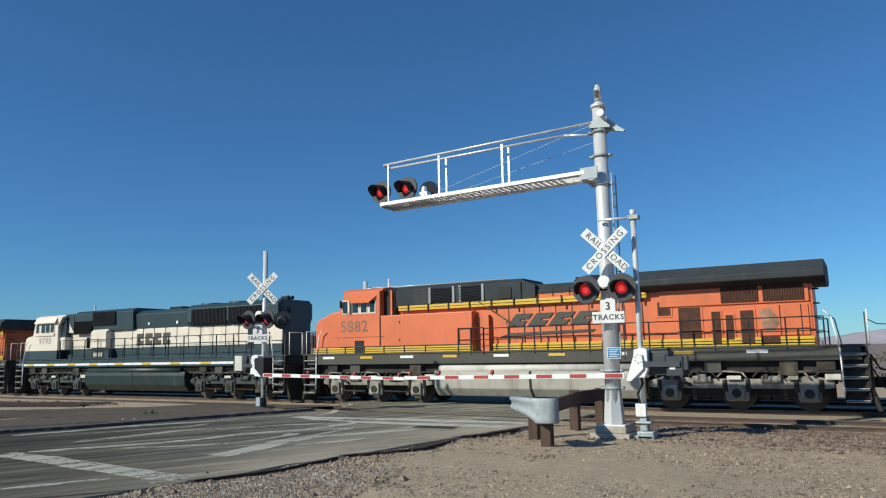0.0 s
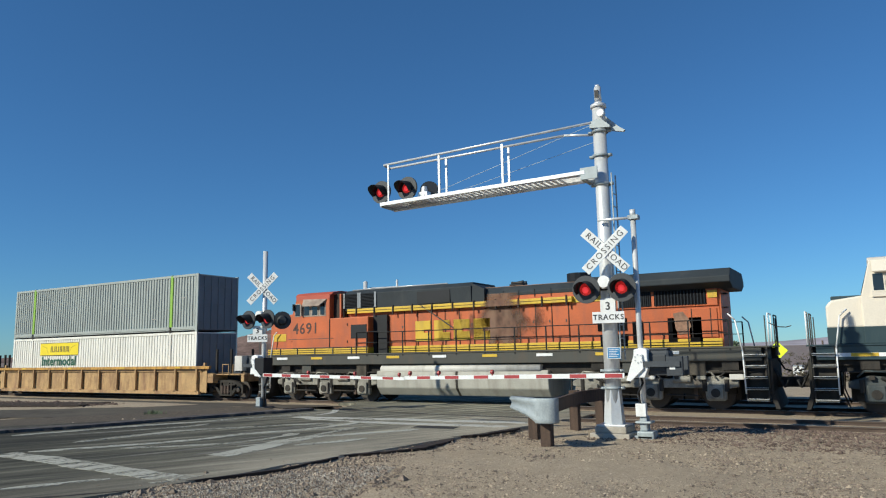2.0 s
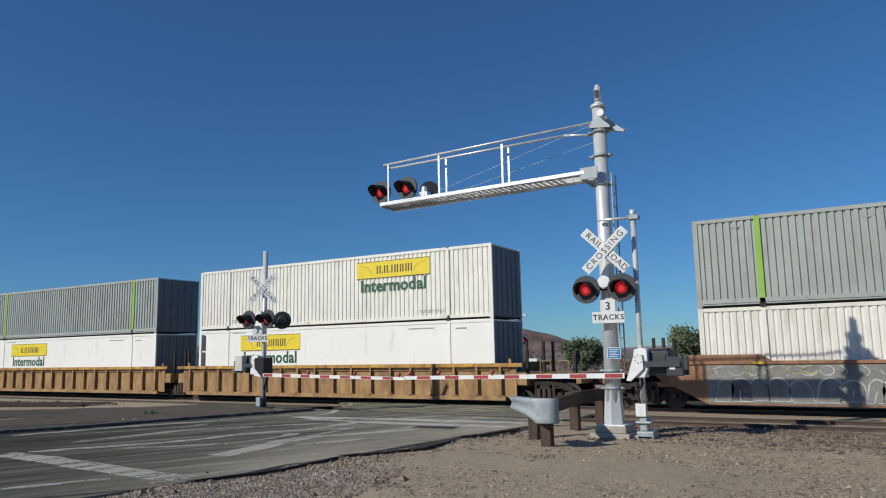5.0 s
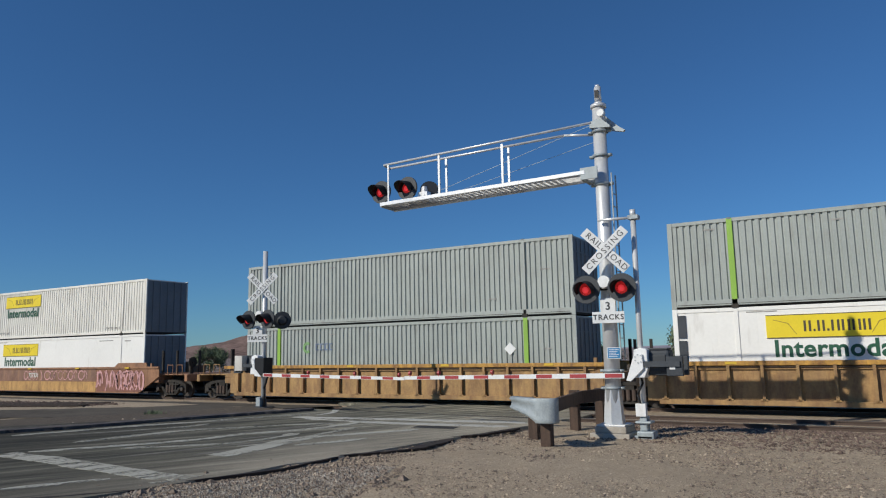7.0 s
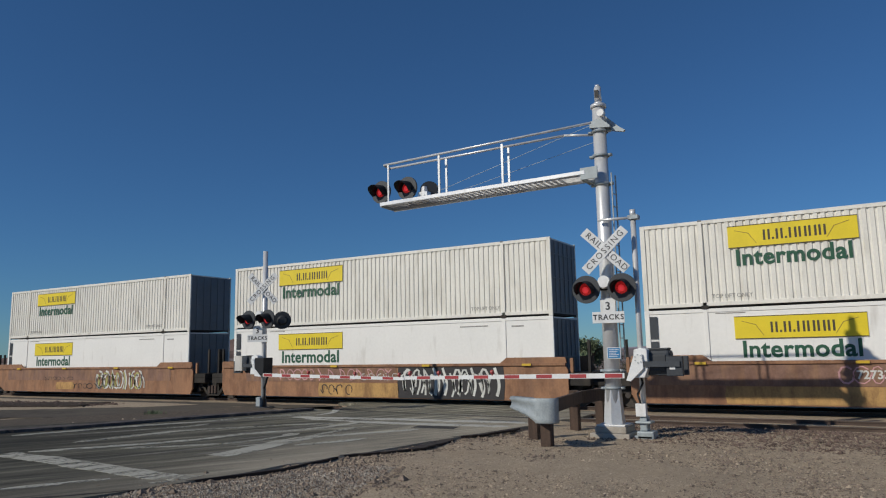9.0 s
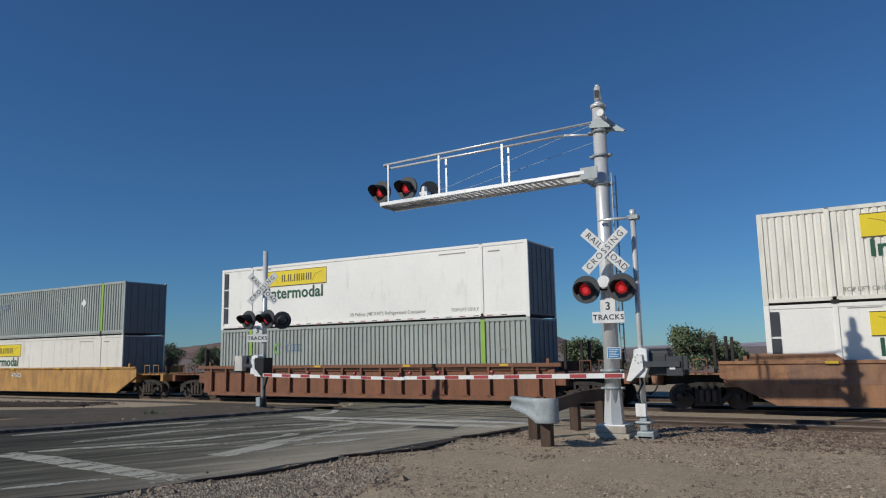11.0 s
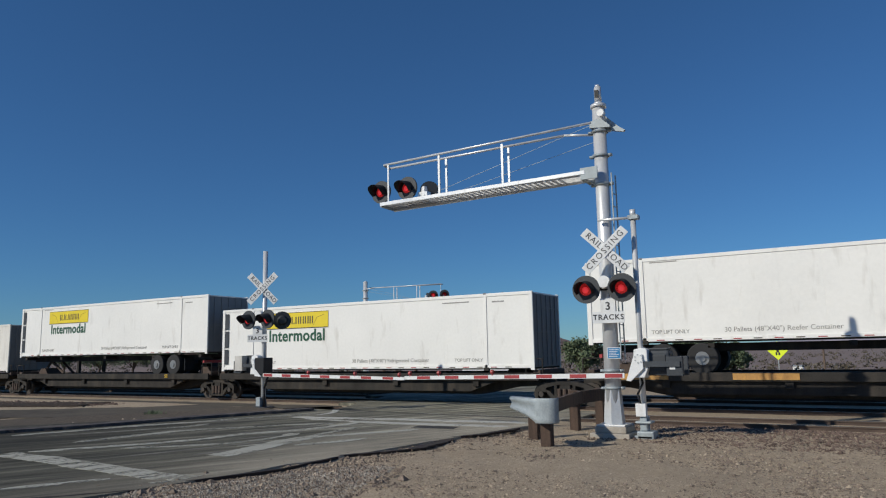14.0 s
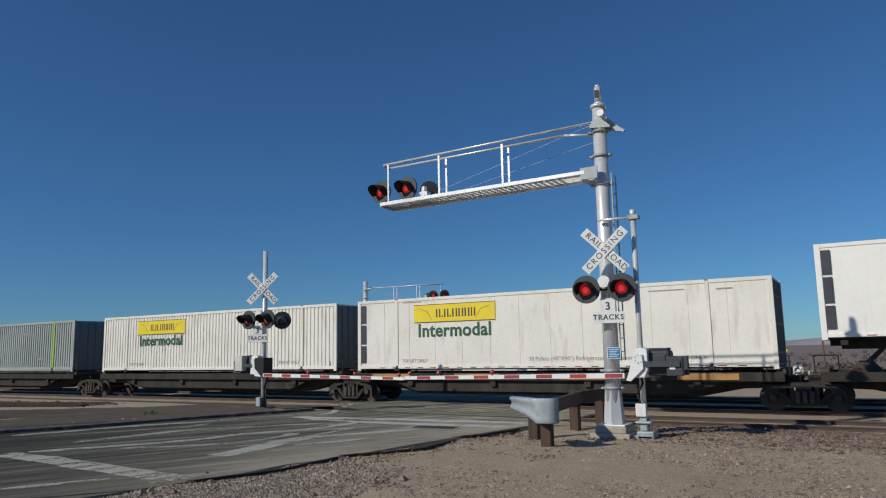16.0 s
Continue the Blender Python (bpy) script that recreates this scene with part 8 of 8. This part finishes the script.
def emd_loco(label, number, u):
    """A wide-cab locomotive in cream and dark green."""
    c = thing("locomotive", label, "locomotive", group="locomotives")
    loco_base(c, TANK_GREEN, TRUCK_TEAL, (-4.05, 4.0), GREEN, (0.7, 1.66, LOCO_YELLOW, LOCO_YELLOW))
    part("sill_stripe", Shape().box(-10.5, 10.3, -1.508, 1.508, 1.655, 1.765), WHITE, c, "white stripe along the sill")
    part("sill_face", Shape().box(-10.3, 10.3, -1.3, 1.3, 1.4, 1.65), UNDER, c)
    nose = [(-10.15, 3.15), (-10.0, 3.32), (-9.25, 3.42), (-9.0, 3.42)]
    part("nose", Shape().prism([(-10.15, 2.5)] + nose + [(-9.0, 2.5)], -1.38, 1.38), CREAM, c, bevel=0.05)
    part("nose_base", Shape().box(-10.16, -9.0, -1.39, 1.39, 2.02, 2.52), GREEN, c, bevel=0.02)
    part("nose_deck", Shape().box(-10.0, -9.1, -1.2, 1.2, 3.3, 3.45), GREEN, c, bevel=0.03)
    part("cab", Shape().prism([(-9.2, 2.5), (-9.2, 3.4), (-8.92, 4.45), (-6.3, 4.45), (-6.72, 3.9), (-6.72, 2.5)], -1.49, 1.49), CREAM, c, bevel=0.03)
    part("cab_base", Shape().box(-9.2, -6.72, -1.5, 1.5, 2.02, 2.52), GREEN, c, bevel=0.02)
    part("cab_roof", Shape().prism([(-1.5, 4.4), (-1.3, 4.52), (-0.7, 4.6), (0.7, 4.6), (1.3, 4.52), (1.5, 4.4)], -8.95, -6.25, "x"), CREAM, c, bevel=0.02)
    cab_windows(c, ((-8.86, -8.6), (-8.34, -7.97), (-7.9, -7.52), (-7.42, -7.1)), 3.55, 4.03, 1.49, CREAM)
    part("window_sill", Shape().box(-8.92, -7.02, -1.55, -1.488, 3.36, 3.5), CREAM, c, bevel=0.01)
    part("sun_visor", Shape().prism([(-1.49, 4.44), (-1.66, 4.1), (-1.64, 4.07), (-1.49, 4.36)], -8.86, -6.8, "x"), CREAM, c)
    part("windscreen", Shape().prism([(-9.2, 3.5), (-8.97, 4.3), (-8.93, 4.3), (-9.16, 3.5)], -1.2, 1.2), GLASS, c)
    part("cab_door", Shape().box(-6.7, -6.25, -1.3, 1.3, 2.6, 4.3), GREEN, c)
    part("rear_window", Shape().box(-6.62, -6.36, -1.32, -1.29, 3.6, 4.1), GLASS, c)
    part("hood_corner", Shape().prism([(-6.24, 3.5), (-6.24, 4.2), (-5.72, 3.5)], -1.16, 1.16), CREAM, c)
    part("hood_slope", Shape().prism([(-6.55, 4.5), (-6.5, 4.56), (-5.68, 4.56), (-5.68, 3.52)], -1.21, 1.21), GREEN, c, bevel=0.01)
    part("hood_top", Shape().prism([(-1.15, 3.52), (-1.2, 4.52), (-0.95, 4.68), (0.95, 4.68), (1.2, 4.52), (1.15, 3.52)], -5.7, -0.5, "x"), GREEN, c, bevel=0.03)
    part("hood_upper", Shape().prism([(-0.98, 3.52), (-1.05, 4.3), (-0.8, 4.5), (0.8, 4.5), (1.05, 4.3), (0.98, 3.52)], -0.6, 10.0, "x"), GREEN, c, bevel=0.03)
    part("hood_rear_block", Shape().prism([(-1.05, 3.52), (-1.2, 3.75), (-1.2, 4.4), (-0.95, 4.6), (0.95, 4.6), (1.2, 4.4), (1.2, 3.75), (1.05, 3.52)], 3.75, 9.9, "x"), GREEN, c, bevel=0.03)
    part("hood_band", Shape().box(-6.6, 9.98, -0.98, 0.98, 2.54, 3.54), CREAM, c, bevel=0.02)
    part("hood_base", Shape().box(-6.7, 9.99, -0.985, 0.985, 2.02, 2.56), GREEN, c, bevel=0.01)
    part("inverter_cabinet", Shape().prism([(-1.0, 3.62), (-1.2, 3.6), (-1.38, 3.46), (-1.38, 2.6), (-1.2, 2.55), (1.2, 2.55), (1.38, 2.6), (1.38, 3.46), (1.2, 3.6)], -3.83, -2.45, "x"), CREAM, c, bevel=0.02)
    part("cabinet_base", Shape().box(-3.75, -2.2, -1.36, 1.36, 2.02, 2.55), GREEN, c, bevel=0.02)
    part("cabinet_opening", Shape().box(-3.65, -2.62, -1.38, -1.358, 2.1, 2.38), BLACK, c)
    for x in (-3.5, -3.05):
        part("cabinet_window", Shape().box(x, x + 0.36, -1.39, -1.375, 2.12, 2.34), TANK_GREY, c)
    part("side_box", Shape().box(-6.66, -6.2, -1.38, 1.38, 2.52, 3.25), CREAM, c, bevel=0.03)
    part("dark_intake", Shape().box(-5.61, -3.98, -1.23, -1.16, 3.4, 4.1), GRILLE, c, "large black intake opening")
    part("door", Shape().box(-4.75, -4.35, -1.0, -0.97, 2.6, 3.2), GRILLE, c)
    louvre(c, "intake", -3.93, -1.92, 3.83, 4.56, -1.24, 22)
    for a, b in ((4.1, 6.55), (6.7, 9.15)):
        louvre(c, "radiator_grille", a, b, 3.62, 4.36, -1.23, 26)
    # plain black panel stands for the darkness of an opening
    part("louvre_door", Shape().box(7.8, 8.2, -1.0, -0.975, 2.35, 3.45), BLACK, c, "flat black panel standing for a framed opening")
    panel_lines(c, CREAM, 0.985, -1.6, 7.2, 2.62, 3.46, 10)
    for x in (-1.2, 0.6, 2.8, 4.3):
        part("lift_lug", Shape().box(x, x + 0.14, -1.07, -1.0, 3.72, 3.85), WHITE_BOX, c)
    for x in (4.4, 6.4, 8.2):
        part("fan", Shape().cyl((x, 0, 4.58), (x, 0, 4.7), 0.72, 0.66, n=24), GREEN, c, "round roof fan", smooth=False)
    part("exhaust", Shape().box(1.3, 2.3, -0.3, 0.3, 4.48, 4.66), LOCO_BLACK, c, bevel=0.03)
    horn_and_aerial(c, 9.3, -5.9, 4.62, 4.6)
    part("rear_wall", Shape().box(9.98, 10.02, -0.9, 0.9, 2.02, 4.3), GREEN, c)
    part("rear_lamp", Shape().cyl((10.0, -0.5, 4.1), (10.12, -0.5, 4.1), 0.12, n=12), SILL_GREY, c)
    handrail(c, -6.4, 9.7, 15, RAIL_BLACK)
    lettering("road_number", number, 0.5, STENCIL, c, pose(-7.95, -1.494, 3.06) @ FACE, 0.004, 0.008, 1.25)
    logo_shapes(c, -0.35, 2.66, 0.62, SILL_GREY, None, 4, 0.0, 0.7)
    return on_train(c, u)


ge_loco("bright orange diesel locomotive with black roof and yellow stripes", "5882", ORANGE, True, -10.75)
emd_loco("cream and dark green diesel locomotive", "9790", -33.2)
ge_loco("weathered orange diesel locomotive with a scorched side", "4691", ORANGE_OLD, False, -55.7)
lead = ge_loco("orange diesel locomotive leading the train", "5", ORANGE, True, 11.75)
for o in list(lead.children):
    if o.name.startswith("road_number"):
        bpy.data.objects.remove(o)


# ---- motions ----
def motions():
    """The whole train rolls by from the left to the right at about 21 metres a second."""
    drift = ((0, 0.12), (1, 0.06), (2, 0.0), (3, -0.07), (4.2, -0.13), (6.3, -0.34), (7, -0.44), (8, -0.57), (9, -0.72), (11.3, -0.69), (12, -0.81),
             (12.5, -0.85), (13, -0.91), (13.5, -0.96), (14, -0.96), (14.5, -0.39), (15, -0.5), (15.5, -0.57), (16, -0.66))
    for ob, u in MOVING:
        z = ob.matrix_basis.translation.z
        walk(ob, [(t, pose(u + 21.2 * t + d, TRACK_Y, z)) for t, d in drift])


motions()
